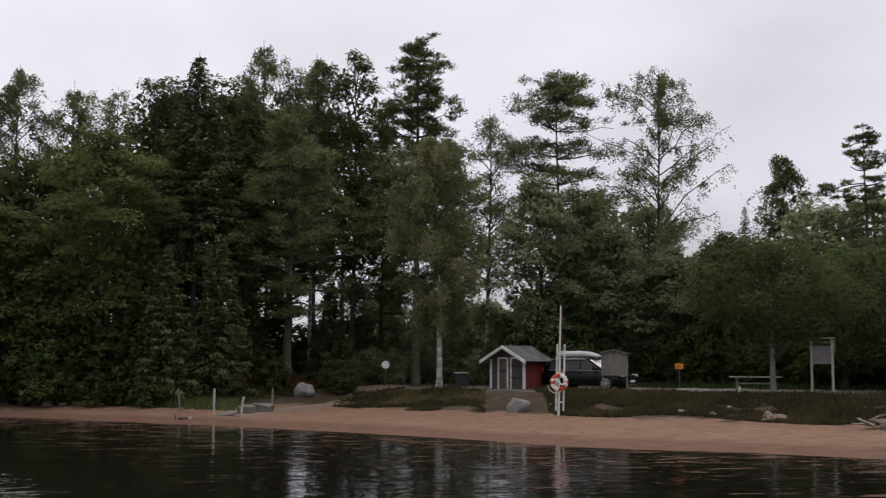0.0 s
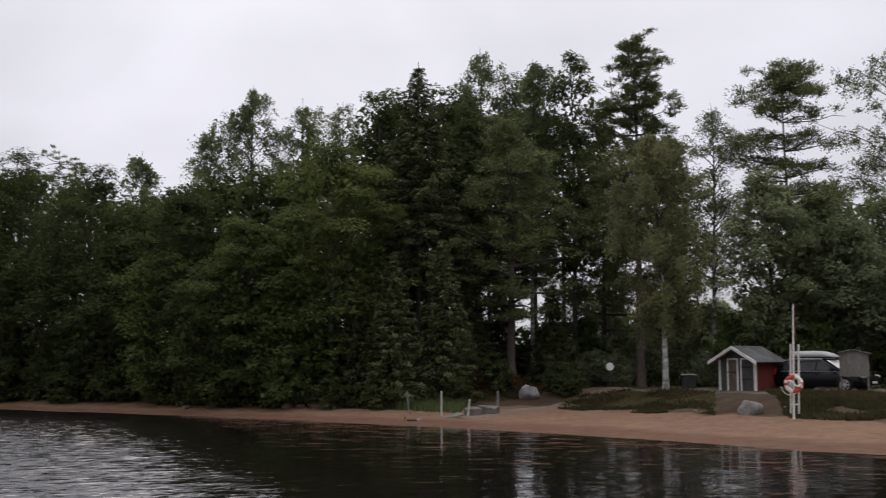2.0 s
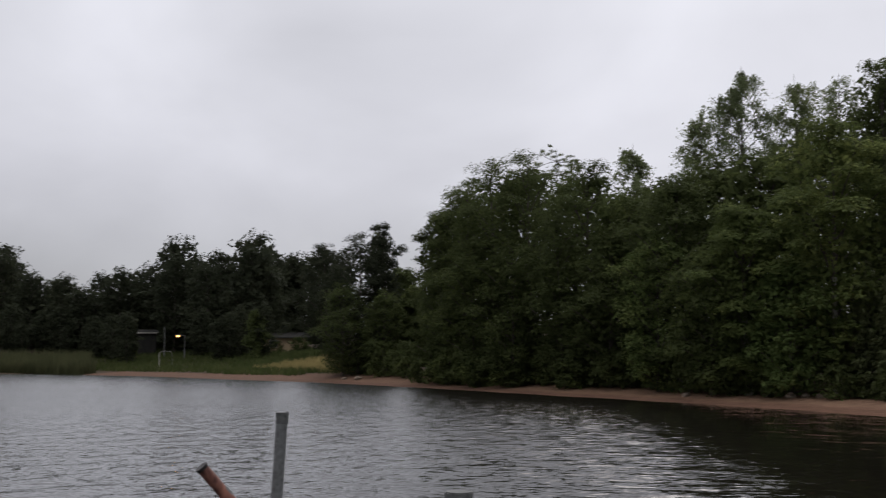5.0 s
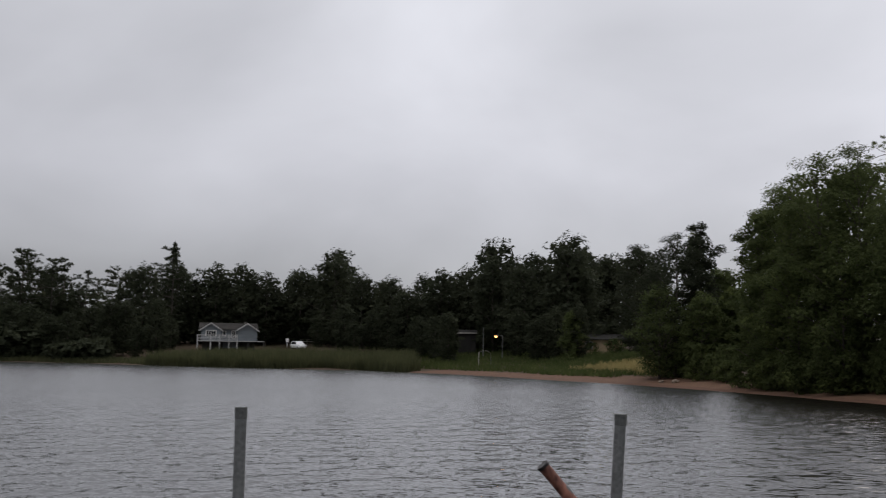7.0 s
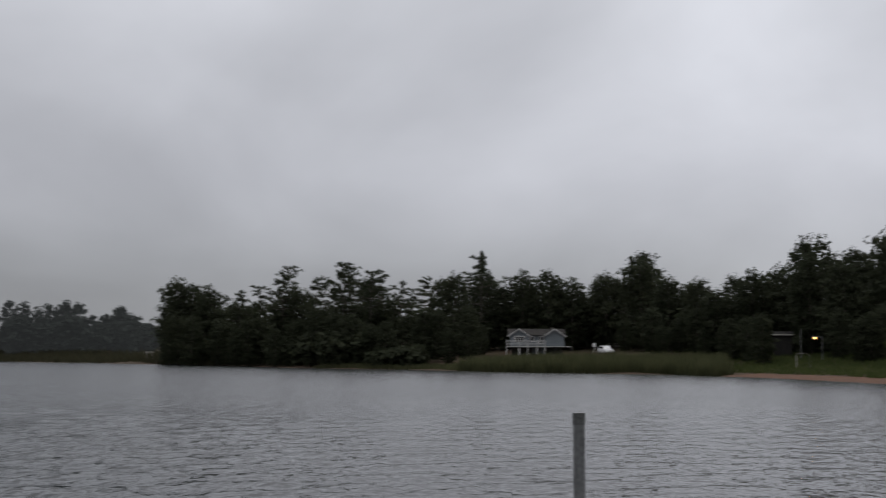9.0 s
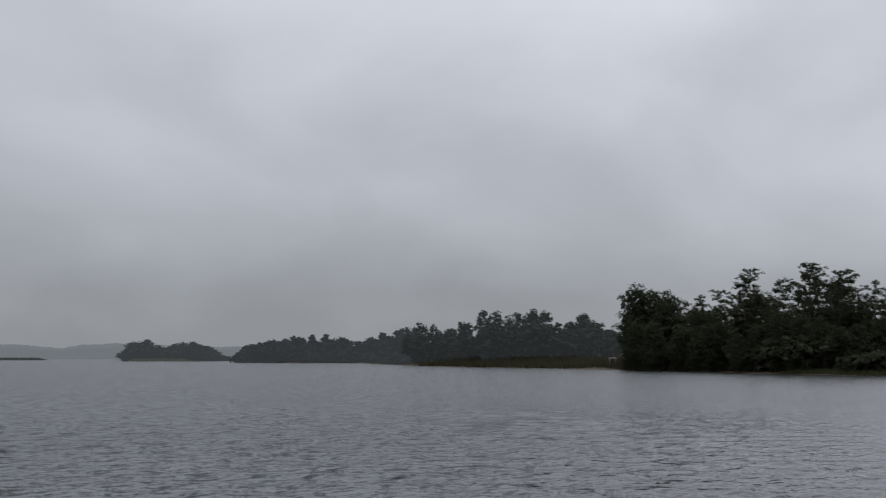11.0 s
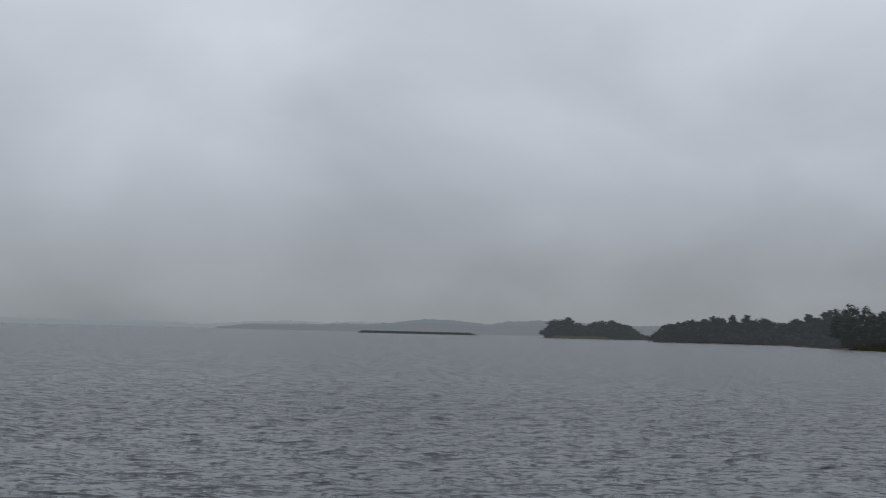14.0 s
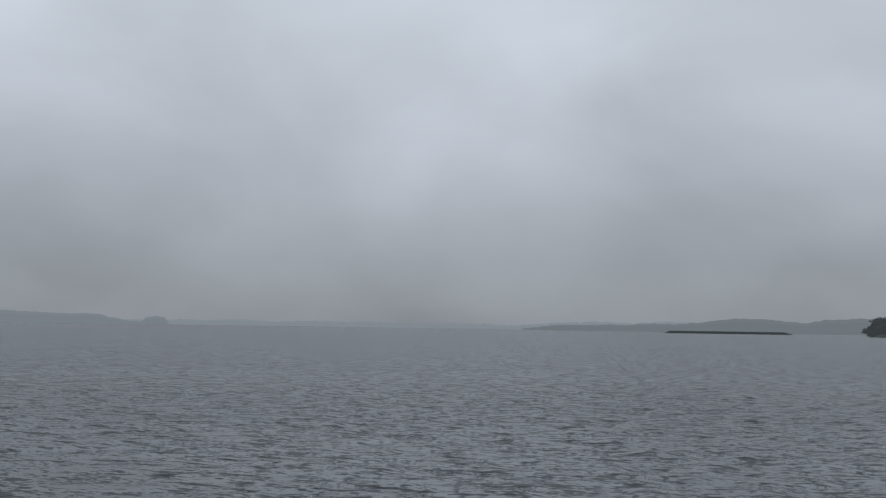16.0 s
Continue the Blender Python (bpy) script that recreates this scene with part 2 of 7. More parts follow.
HOUSE_TRIM = surface("weathered_white_boards", (0.30, 0.30, 0.295), (0.42, 0.42, 0.41), 0.8, 12, 0.8, 0.2)
HOUSE_WALL = surface("pale_grey_house_boards", (0.10, 0.115, 0.126), (0.15, 0.168, 0.18), 0.5, 8, 0.8, 0.2, stretch=(1, 1, 3))
TAN_WALL = surface("tan_house_wall", (0.36, 0.27, 0.17), (0.48, 0.37, 0.24), 0.5, 8, 0.85, 0.2)
ROOF_TILE = surface("brown_grey_roof_tiles", (0.018, 0.017, 0.016), (0.036, 0.034, 0.032), 0.8, 12, 0.85, 0.4, spec=0.05)


def glass(name, tint):
    m, n, l, p = material(name)
    p.inputs["Base Color"].default_value = (*tint, 1)
    p.inputs["Roughness"].default_value, p.inputs["Specular IOR Level"].default_value = 0.05, 0.45
    return m


DARK_GLASS = glass("dark_window_glass", (0.012, 0.014, 0.016))
LENS = glass("clear_lamp_lens", (0.55, 0.57, 0.58))
TAIL = glass("red_tail_lens", (0.32, 0.03, 0.02))


def glower(name, colour, power):
    m, n, l, p = material(name)
    p.inputs["Base Color"].default_value = (*colour, 1)
    p.inputs["Emission Color"].default_value, p.inputs["Emission Strength"].default_value = (*colour, 1), power
    return m


LAMP_GLOW = glower("sodium_lamp", (1.0, 0.50, 0.14), 5.0)


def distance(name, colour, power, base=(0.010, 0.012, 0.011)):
    """Far woods and hills: plain backdrop, its haze painted in as emitted light."""
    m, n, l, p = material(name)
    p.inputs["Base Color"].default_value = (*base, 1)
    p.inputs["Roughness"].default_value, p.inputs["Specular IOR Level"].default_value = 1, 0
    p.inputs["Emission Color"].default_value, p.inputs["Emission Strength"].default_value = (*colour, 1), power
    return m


FAR_HAZE = distance("far_shore_haze_glow", (0.132, 0.146, 0.157), 1.0)
FARTHER_HAZE = distance("farther_shore_haze_glow", (0.188, 0.206, 0.222), 1.0)
HEAD_HAZE = distance("headland_haze_glow", (0.158, 0.176, 0.19), 1.0)
# islet, marsh, reed and point growth also emits a faint haze tone
ISLE_HAZE = distance("islands_haze_glow", (0.032, 0.036, 0.038), 1.0)
MARSH_HAZE = distance("marsh_wood_haze_glow", (0.015, 0.0165, 0.017), 1.0, (0.020, 0.024, 0.021))
REED_HAZE = distance("reeds_haze_glow", (0.048, 0.049, 0.045), 1.0)
POINT_HAZE = distance("wooded_point_haze_glow", (0.026, 0.029, 0.031), 1.0)


def ground_material():
    m, n, l, p = material("shore_ground")
    co, sp = n.new("ShaderNodeTexCoord"), n.new("ShaderNodeSeparateXYZ")
    l.new(co.outputs["Object"], sp.inputs[0])

    def noise_at(scale, detail=4):
        t = n.new("ShaderNodeTexNoise")
        t.inputs["Scale"].default_value, t.inputs["Detail"].default_value = scale, detail
        l.new(co.outputs["Object"], t.inputs["Vector"])
        return t.outputs["Fac"]

    def two(fac, a, b, lo=0.3, hi=0.7):
        c = n.new("ShaderNodeValToRGB")
        c.color_ramp.elements[0].position, c.color_ramp.elements[1].position = lo, hi
        c.color_ramp.elements[0].color, c.color_ramp.elements[1].color = (*a, 1), (*b, 1)
        l.new(fac, c.inputs[0])
        return c.outputs[0]

    def blend(fac, a, b):
        x = n.new("ShaderNodeMix")
        x.data_type = "RGBA"
        l.new(fac, x.inputs["Factor"])
        l.new(a, x.inputs["A"])
        l.new(b, x.inputs["B"])
        return x.outputs["Result"]

    def calc(op, a, b, c=None):
        x = n.new("ShaderNodeMath")
        x.operation = op
        for i, v in enumerate((a, b, c)):
            if v is None:
                continue
            if isinstance(v, (int, float)):
                x.inputs[i].default_value = v
            else:
                l.new(v, x.inputs[i])
        return x.outputs[0]

    sand = two(noise_at(0.7), (0.122, 0.073, 0.047), (0.172, 0.104, 0.068))
    sand = blend(calc("MULTIPLY", noise_at(9.0), 0.75), sand, two(noise_at(2.5), (0.10, 0.060, 0.040), (0.25, 0.150, 0.102)))
    wet = two(noise_at(1.5), (0.085, 0.046, 0.030), (0.130, 0.072, 0.047))
    edge = calc("MULTIPLY_ADD", noise_at(0.5), 0.10, 0.06)
    rim = calc("MULTIPLY", calc("SUBTRACT", sp.outputs["Z"], edge), 14.0)
    cl = n.new("ShaderNodeClamp")
    l.new(rim, cl.inputs[0])
    sand = blend(cl.outputs[0], wet, sand)
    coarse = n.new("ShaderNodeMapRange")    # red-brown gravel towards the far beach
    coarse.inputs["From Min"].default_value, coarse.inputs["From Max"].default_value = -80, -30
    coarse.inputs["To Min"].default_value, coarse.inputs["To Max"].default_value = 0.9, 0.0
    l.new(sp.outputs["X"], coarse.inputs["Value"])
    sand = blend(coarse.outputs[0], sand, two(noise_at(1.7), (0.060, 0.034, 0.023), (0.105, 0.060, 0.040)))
    soil = two(noise_at(1.1), (0.028, 0.020, 0.013), (0.062, 0.040, 0.027))
    turf = two(noise_at(1.8), (0.034, 0.027, 0.017), (0.072, 0.055, 0.037))
    floor = blend(two(noise_at(0.25), (0, 0, 0), (1, 1, 1), 0.4, 0.6), soil, turf)
    top = calc("MULTIPLY_ADD", noise_at(0.9), 0.34, 0.32)
    west = n.new("ShaderNodeMapRange")      # no sand beyond the bay's beach, only marsh
    west.inputs["From Min"].default_value, west.inputs["From Max"].default_value = -126, -113
    west.inputs["To Min"].default_value, west.inputs["To Max"].default_value = -1.3, 0.0
    l.new(sp.outputs["X"], west.inputs["Value"])
    top = calc("ADD", top, west.outputs[0])
    dry = n.new("ShaderNodeMapRange")       # sand reaches higher up the beach under the wood
    dry.inputs["From Min"].default_value, dry.inputs["From Max"].default_value = -30, -14
    dry.inputs["To Min"].default_value, dry.inputs["To Max"].default_value = 0.22, 0.0
    l.new(sp.outputs["X"], dry.inputs["Value"])
    top = calc("ADD", top, dry.outputs[0])
    thin = n.new("ShaderNodeMapRange")      # a narrow strip along the far beach
    thin.inputs["From Min"].default_value, thin.inputs["From Max"].default_value = -95, -70
    thin.inputs["To Min"].default_value, thin.inputs["To Max"].default_value = -0.34, 0.0
    l.new(sp.outputs["X"], thin.inputs["Value"])
    top = calc("ADD", top, thin.outputs[0])
    up = calc("MULTIPLY", calc("SUBTRACT", sp.outputs["Z"], top), 16.0)
    c2 = n.new("ShaderNodeClamp")
    l.new(up, c2.inputs[0])
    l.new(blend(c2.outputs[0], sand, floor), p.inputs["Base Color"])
    p.inputs["Roughness"].default_value, p.inputs["Specular IOR Level"].default_value = 0.95, 0.15
    b = n.new("ShaderNodeBump")
    b.inputs["Strength"].default_value, b.inputs["Distance"].default_value = 0.6, 0.06
    l.new(noise_at(5.0, 8), b.inputs["Height"])
    l.new(b.outputs[0], p.inputs["Normal"])
    return m


def water_material():
    m, n, l, p = material("lake_water")
    depth = n.new("ShaderNodeMix")           # peaty brown inshore, slate out on the lake
    depth.data_type = "RGBA"
    depth.inputs["B"].default_value = (0.004, 0.009, 0.013, 1)
    bay_gleam = n.new("ShaderNodeMix")           # greyer base where wind reaches the bay, standing in for sky reflection
    bay_gleam.data_type = "RGBA"
    bay_gleam.inputs["A"].default_value, bay_gleam.inputs["B"].default_value = (0.006, 0.005, 0.0042, 1), (0.032, 0.033, 0.034, 1)
    l.new(bay_gleam.outputs["Result"], depth.inputs["A"])
    l.new(depth.outputs["Result"], p.inputs["Base Color"])
    p.inputs["IOR"].default_value = 1.36
    co = n.new("ShaderNodeTexCoord")

    def calc(op, a, b, c=None):
        x = n.new("ShaderNodeMath")
        x.operation = op
        for i, v in enumerate((a, b, c)):
            if v is None:
                continue
            if isinstance(v, (int, float)):
                x.inputs[i].default_value = v
            else:
                l.new(v, x.inputs[i])
        return x.outputs[0]

    def ripple(turn, sx, sy, scale, detail=2.0, out="Fac"):
        mp = n.new("ShaderNodeMapping")
        mp.vector_type = "TEXTURE"
        mp.inputs["Rotation"].default_value[2], mp.inputs["Scale"].default_value = radians(turn), (1 / sx, 1 / sy, 1)
        l.new(co.outputs["Object"], mp.inputs[0])
        t = n.new("ShaderNodeTexNoise")
        t.inputs["Scale"].default_value, t.inputs["Detail"].default_value, t.inputs["Roughness"].default_value = scale, detail, 0.5
        l.new(mp.outputs[0], t.inputs["Vector"])
        return t.outputs[out]

    sp = n.new("ShaderNodeSeparateXYZ")
    l.new(co.outputs["Object"], sp.inputs[0])
    lee = n.new("ShaderNodeMapRange")
    lee.interpolation_type = "SMOOTHSTEP"
    lee.inputs["From Min"].default_value, lee.inputs["From Max"].default_value = 3, 17
    lee.inputs["To Min"].default_value, lee.inputs["To Max"].default_value = 1.0, 0.0
    l.new(calc("MULTIPLY_ADD", sp.outputs["X"], 1.6, sp.outputs["Y"]), lee.inputs["Value"])
    wind = lee.outputs[0]
    sheltered = calc("SUBTRACT", 1.0, wind)
    # far out the ripples run together into a sheen
    far = n.new("ShaderNodeVectorMath")
    far.operation = "LENGTH"
    l.new(co.outputs["Object"], far.inputs[0])
    sheen = n.new("ShaderNodeMapRange")
    sheen.inputs["From Min"].default_value, sheen.inputs["From Max"].default_value = 18, 70
    sheen.inputs["To Min"].default_value, sheen.inputs["To Max"].default_value = 0.0, 0.15
    l.new(far.outputs["Value"], sheen.inputs["Value"])
    # short steep wavelets on top of the waves, livelier away from the sheltered beach
    opened = n.new("ShaderNodeMapRange")     # rougher on the open lake
    opened.interpolation_type = "SMOOTHSTEP"
    opened.inputs["From Min"].default_value, opened.inputs["From Max"].default_value = 0.12, 0.72
    opened.inputs["To Min"].default_value, opened.inputs["To Max"].default_value = 0.0, 1.0
    l.new(calc("DIVIDE", calc("MULTIPLY_ADD", sp.outputs["X"], -0.5, calc("MULTIPLY", sp.outputs["Y"], -1.0)), far.outputs["Value"]), opened.inputs["Value"])
    away = n.new("ShaderNodeMapRange")
    away.interpolation_type = "SMOOTHSTEP"
    away.inputs["From Min"].default_value, away.inputs["From Max"].default_value = 5, 17
    l.new(far.outputs["Value"], away.inputs["Value"])
    exposed = calc("MULTIPLY", opened.outputs[0], away.outputs[0])
    l.new(exposed, depth.inputs["Factor"])
    bay = calc("MULTIPLY", wind, calc("SUBTRACT", 1.0, calc("MULTIPLY", exposed, 0.8)))
    l.new(calc("MULTIPLY_ADD", calc("MULTIPLY", wind, calc("MULTIPLY_ADD", exposed, 0.25, 1.0)), sheen.outputs[0], calc("MULTIPLY_ADD", sheltered, 0.03, 0.03)), p.inputs["Roughness"])

    def tilt(force, turn, sx, sy, scale, detail, gain):
        c = ripple(turn, sx, sy, scale, detail, "Color")
        o = n.new("ShaderNodeVectorMath")
        o.operation = "SUBTRACT"
        l.new(c, o.inputs[0])
        o.inputs[1].default_value = (0.5, 0.5, 0.5)
        k = n.new("ShaderNodeVectorMath")
        k.operation = "SCALE"
        l.new(o.outputs[0], k.inputs[0])
        size = n.new("ShaderNodeVectorMath")
        size.operation = "LENGTH"
        l.new(o.outputs[0], size.inputs[0])
        l.new(calc("MULTIPLY", calc("MULTIPLY", force, gain), calc("MULTIPLY_ADD", size.outputs["Value"], 5.0, 0.1)), k.inputs["Scale"])
        return k.outputs[0]

    def total(a, b):
        o = n.new("ShaderNodeVectorMath")
        o.operation = "ADD"
        l.new(a, o.inputs[0])
        l.new(b, o.inputs[1])
        return o.outputs[0]

    lean = total(tilt(bay, 62, 0.48, 1.0, 6.5, 3.0, 0.42), tilt(bay, 48, 0.55, 1.0, 16.0, 2.0, 0.34))
    lean = total(lean, total(tilt(exposed, 116, 0.36, 1.0, 4.0, 2.0, 3.2), tilt(exposed, 108, 0.42, 1.0, 12.0, 1.0, 2.4)))
    lean = total(lean, total(tilt(sheltered, 4, 0.20, 1.0, 3.4, 2.0, 0.14), tilt(sheltered, 12, 0.25, 1.0, 11.0, 1.0, 0.09)))
    glint_zone = n.new("ShaderNodeMapRange")     # steeper wavelets off the wood, leaned further to mirror bright sky as glints
    glint_zone.interpolation_type = "SMOOTHSTEP"
    glint_zone.inputs["From Min"].default_value, glint_zone.inputs["From Max"].default_value = -4.0, 5.0
    l.new(calc("MULTIPLY_ADD", sp.outputs["X"], 0.76, calc("MULTIPLY", sp.outputs["Y"], 0.65)), glint_zone.inputs["Value"])
    l.new(calc("MULTIPLY", wind, calc("SUBTRACT", 1.0, glint_zone.outputs[0])), bay_gleam.inputs["Factor"])
    lean = total(lean, tilt(calc("MULTIPLY", wind, glint_zone.outputs[0]), 30, 0.30, 1.0, 4.6, 2.0, 0.58))
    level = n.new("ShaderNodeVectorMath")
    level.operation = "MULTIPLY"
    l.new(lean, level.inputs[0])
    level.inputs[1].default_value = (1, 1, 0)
    sky_lean = n.new("ShaderNodeVectorMath")    # normals all leaned one way, so the water mirrors higher, brighter sky
    sky_lean.operation = "SCALE"
    sky_lean.inputs[0].default_value = (0.80, -0.60, 0)
    far_lean = n.new("ShaderNodeMapRange")      # and leaned more farther out
    far_lean.inputs["From Min"].default_value, far_lean.inputs["From Max"].default_value = 14, 75
    far_lean.inputs["To Min"].default_value, far_lean.inputs["To Max"].default_value = 0.012, 0.100
    l.new(far.outputs["Value"], far_lean.inputs["Value"])
    l.new(calc("MULTIPLY_ADD", exposed, -0.08, calc("MULTIPLY", wind, calc("MULTIPLY_ADD", glint_zone.outputs[0], 0.125, far_lean.outputs[0]))), sky_lean.inputs["Scale"])
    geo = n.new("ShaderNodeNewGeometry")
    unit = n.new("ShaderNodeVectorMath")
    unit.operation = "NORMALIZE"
    l.new(total(geo.outputs["Normal"], total(level.outputs[0], sky_lean.outputs[0])), unit.inputs[0])
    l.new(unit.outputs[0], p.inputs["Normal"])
    return m


GROUND, WATER = ground_material(), water_material()
GRAVEL = surface("grey_gravel", (0.062, 0.053, 0.045), (0.140, 0.118, 0.100), 0.8, 14, 0.95, 0.6, depth=0.05)
PATH_SAND = surface("trodden_sandy_path", (0.095, 0.068, 0.051), (0.180, 0.130, 0.098), 0.6, 9, 0.95, 0.5, depth=0.05)

# ---- building helpers ----
def mesh_of(name, verts, faces, mat, smooth=False):
    me = bpy.data.meshes.new(name)
    me.from_pydata(verts.tolist() if hasattr(verts, "tolist") else verts, [], faces.tolist() if hasattr(faces, "tolist") else faces)
    me.materials.append(mat)
    if smooth:
        me.polygons.foreach_set("use_smooth", [True] * len(me.polygons))
    me.update()
    return me


def thing(name, m, label, category, group="", kind=""):
    """An Empty at the base of a thing that parents its parts."""
    ob = new(name)
    ob.empty_display_size = 0.2
    ob.matrix_basis = m
    return tagged(ob, label, category, group, kind)


def part(name, bm, mat, parent, label="", m=None):
    """Links a bmesh as one mesh object under a thing or a part."""
    me = bpy.data.meshes.new(name)
    bm.normal_update()
    bm.to_mesh(me)
    bm.free()
    me.materials.append(mat)
    ob = new(name, me)
    ob.parent = parent
    if m is not None:
        ob.matrix_basis = m
    return tagged(ob, label)


def box(bm, x0, x1, y0, y1, z0, z1, bevel=0.0):
    made = bmesh.ops.create_cube(bm, size=1.0, matrix=Matrix.Translation(((x0 + x1) / 2, (y0 + y1) / 2, (z0 + z1) / 2)) @ Matrix.Diagonal((x1 - x0, y1 - y0, z1 - z0, 1)))
    if bevel:
        edges = {e for v in made["verts"] for e in v.link_edges}
        bmesh.ops.bevel(bm, geom=list(edges), offset=bevel, segments=2, affect="EDGES", profile=0.5)
    return bm


def boxed(*a, bevel=0.0):
    return box(bmesh.new(), *a, bevel=bevel)


def rod(bm, a, b, r, r2=None, sides=12):
    """A round bar from a to b."""
    a, b = Vector(a), Vector(b)
    q = (b - a).to_track_quat("Z", "Y").to_matrix().to_4x4()
    bmesh.ops.create_cone(bm, cap_ends=True, segments=sides, radius1=r, radius2=r if r2 is None else r2, depth=(b - a).length,
                          matrix=Matrix.Translation((a + b) / 2) @ q)
    return bm


def rodded(a, b, r, r2=None, sides=12):
    return rod(bmesh.new(), a, b, r, r2, sides)


def prism(profile, y0, y1, bevel=0.0):
    """A profile in x and z, drawn out along y."""
    bm = bmesh.new()
    front = [bm.verts.new((x, y0, z)) for x, z in profile]
    rear = [bm.verts.new((x, y1, z)) for x, z in profile]
    bm.faces.new(front[::-1])
    bm.faces.new(rear)
    k = len(profile)
    for i in range(k):
        bm.faces.new((front[i], front[(i + 1) % k], rear[(i + 1) % k], rear[i]))
    bmesh.ops.recalc_face_normals(bm, faces=bm.faces)
    if bevel:
        bmesh.ops.bevel(bm, geom=list(bm.edges), offset=bevel, segments=2, affect="EDGES", profile=0.5)
    return bm


def spot(bearing, far):
    """Plan place by bearing (degrees turned left from +y) and distance from the jetty."""
    return -far * math.sin(radians(bearing)), far * math.cos(radians(bearing))


# ---- the lie of the land ----
# waterline from east to west; the land lies north of it
SHORE = np.array([(4000, -500), (400, -60), (90, 6), (40, 20), (21, 27.5), (12.9, 31.3), (9.2, 33.4), (4.2, 35.6), (0.6, 38.9), (-3.7, 42.6), (-11.5, 47.5),
                  (-20.5, 52.6), (-30, 57), (-36.2, 59.4), (-42.4, 62.2), (-49.5, 65.4), (-56.5, 68.1), (-65.1, 71.2), (-74.6, 73.9), (-84.1, 75.5), (-98.7, 79.5), (-109.7, 80.3),
                  (-117.4, 80.4), (-126.1, 80.8), (-133, 78), (-136, 73.2), (-141, 68.8), (-150, 64), (-166.6, 61), (-180, 51.7), (-190.3, 44.3), (-218.6, 38.9),
                  (-232.9, 31.5), (-267, 23.4), (-292, 6.1), (-322, -9.6), (-369, -29.5), (-555, -74), (-591, -105), (-624, -142), (-900, -215), (-1500, -420), (-4200, -1700)], float)


def inland(x, y):
    """Signed distance to the waterline, positive on land."""
    x, y = np.atleast_1d(np.asarray(x, float)), np.atleast_1d(np.asarray(y, float))
    best, side = np.full(x.shape, 1e9), np.zeros(x.shape)
    for (ax, ay), (bx, by) in zip(SHORE[:-1], SHORE[1:]):
        dx, dy = bx - ax, by - ay
        u = np.clip(((x - ax) * dx + (y - ay) * dy) / (dx * dx + dy * dy), 0, 1)
        far = np.hypot(x - ax - u * dx, y - ay - u * dy)
        near = far < best
        best = np.where(near, far, best)
        side = np.where(near, np.sign((x - ax) * -dy + (y - ay) * dx) * -1, side)
    return best * side


def step(a, b, v):
    u = np.clip((v - a) / (b - a), 0, 1)
    return u * u * (3 - 2 * u)


def ground_z(x, y):
    x, y = np.atleast_1d(np.asarray(x, float)), np.atleast_1d(np.asarray(y, float))
    s = inland(x, y)
    s = s + 0.35 * np.sin(x * 0.31 + 1) * step(0, 4, s) + 0.16 * np.sin(x * 1.3 + y * 0.9)
    wide = 8.5 - 2.6 * step(8, 24, -x)                       # the beach narrows westwards
    foot = 0.50 + 0.22 * step(14, 30, -x)
    wet = np.maximum(0.07 * s, -2.6)
    beach = foot * np.clip(s / wide, 0, 1)
    ramp = np.exp(-((x + 7.5) / 4.5) ** 2)                   # where the path comes down to the sand
    length = 4.2 + 10.8 * ramp + 7.0 * step(14, 30, -x)
    bank = (1.25 - foot) * step(0, 1, (s - wide) / length)
    back = 0.012 * np.clip(s - wide - length, 0, 60)
    hill = step(66, 105, -x) * np.clip((s - wide) * 0.075, 0, 4.2) * (1 - 0.9 * step(350, 400, -x))
    hollow = 0.85 * np.exp(-(((x + 171.5) / 9) ** 2 + ((y - 95) / 7) ** 2)) + 0.4 * np.exp(-(((x + 108.2) / 6) ** 2 + ((y - 106.7) / 6) ** 2))     # the car's yard and the cabin's plot
    bumps = 0.05 * np.sin(x * 1.7 + y * 0.6) * np.sin(y * 1.3 - x * 0.4) * step(wide - 1, wide + 3, s)
    knoll = 1.35 * np.exp(-(((x + 9.4) / 2.5) ** 2 + ((y - 62.0) / 3.0) ** 2))      # round the foot of the big pine
    land = beach + bank + back + hill - hollow + bumps + knoll
    return np.where(s < 0, wet, land)


def gz(x, y):
    return float(ground_z(x, y)[0])


def grow(a, b, fine, lo, hi):
    """Grid lines, fine between a and b and wider towards lo and hi."""
    inner = list(np.arange(a, b + fine / 2, fine))
    out, st, v = [], fine, inner[-1]
    while v < hi:
        st *= 1.16
        v += st
        out.append(min(v, hi))
    left, st, v = [], fine, inner[0]
    while v > lo:
        st *= 1.16
        v -= st
        left.append(max(v, lo))
    return np.array(left[::-1] + inner + out)


def sheet(xs, ys, z):
    gx, gy = np.meshgrid(xs, ys)
    v = np.stack([gx.ravel(), gy.ravel(), z(gx.ravel(), gy.ravel())], 1)
    nx, ny = len(xs), len(ys)
    i = (np.arange(ny - 1)[:, None] * nx + np.arange(nx - 1)[None, :]).ravel()
    return v, np.stack([i, i + 1, i + nx + 1, i + nx], 1)


gv, gf = sheet(grow(-45, 24, 0.6, -4600, 4600), grow(28, 72, 0.6, -4600, 4600), ground_z)
tagged(new("ground", mesh_of("ground", gv, gf, GROUND, True)), "sandy lake shore rising to a grassy bank and forest floor", "ground", kind="structure")


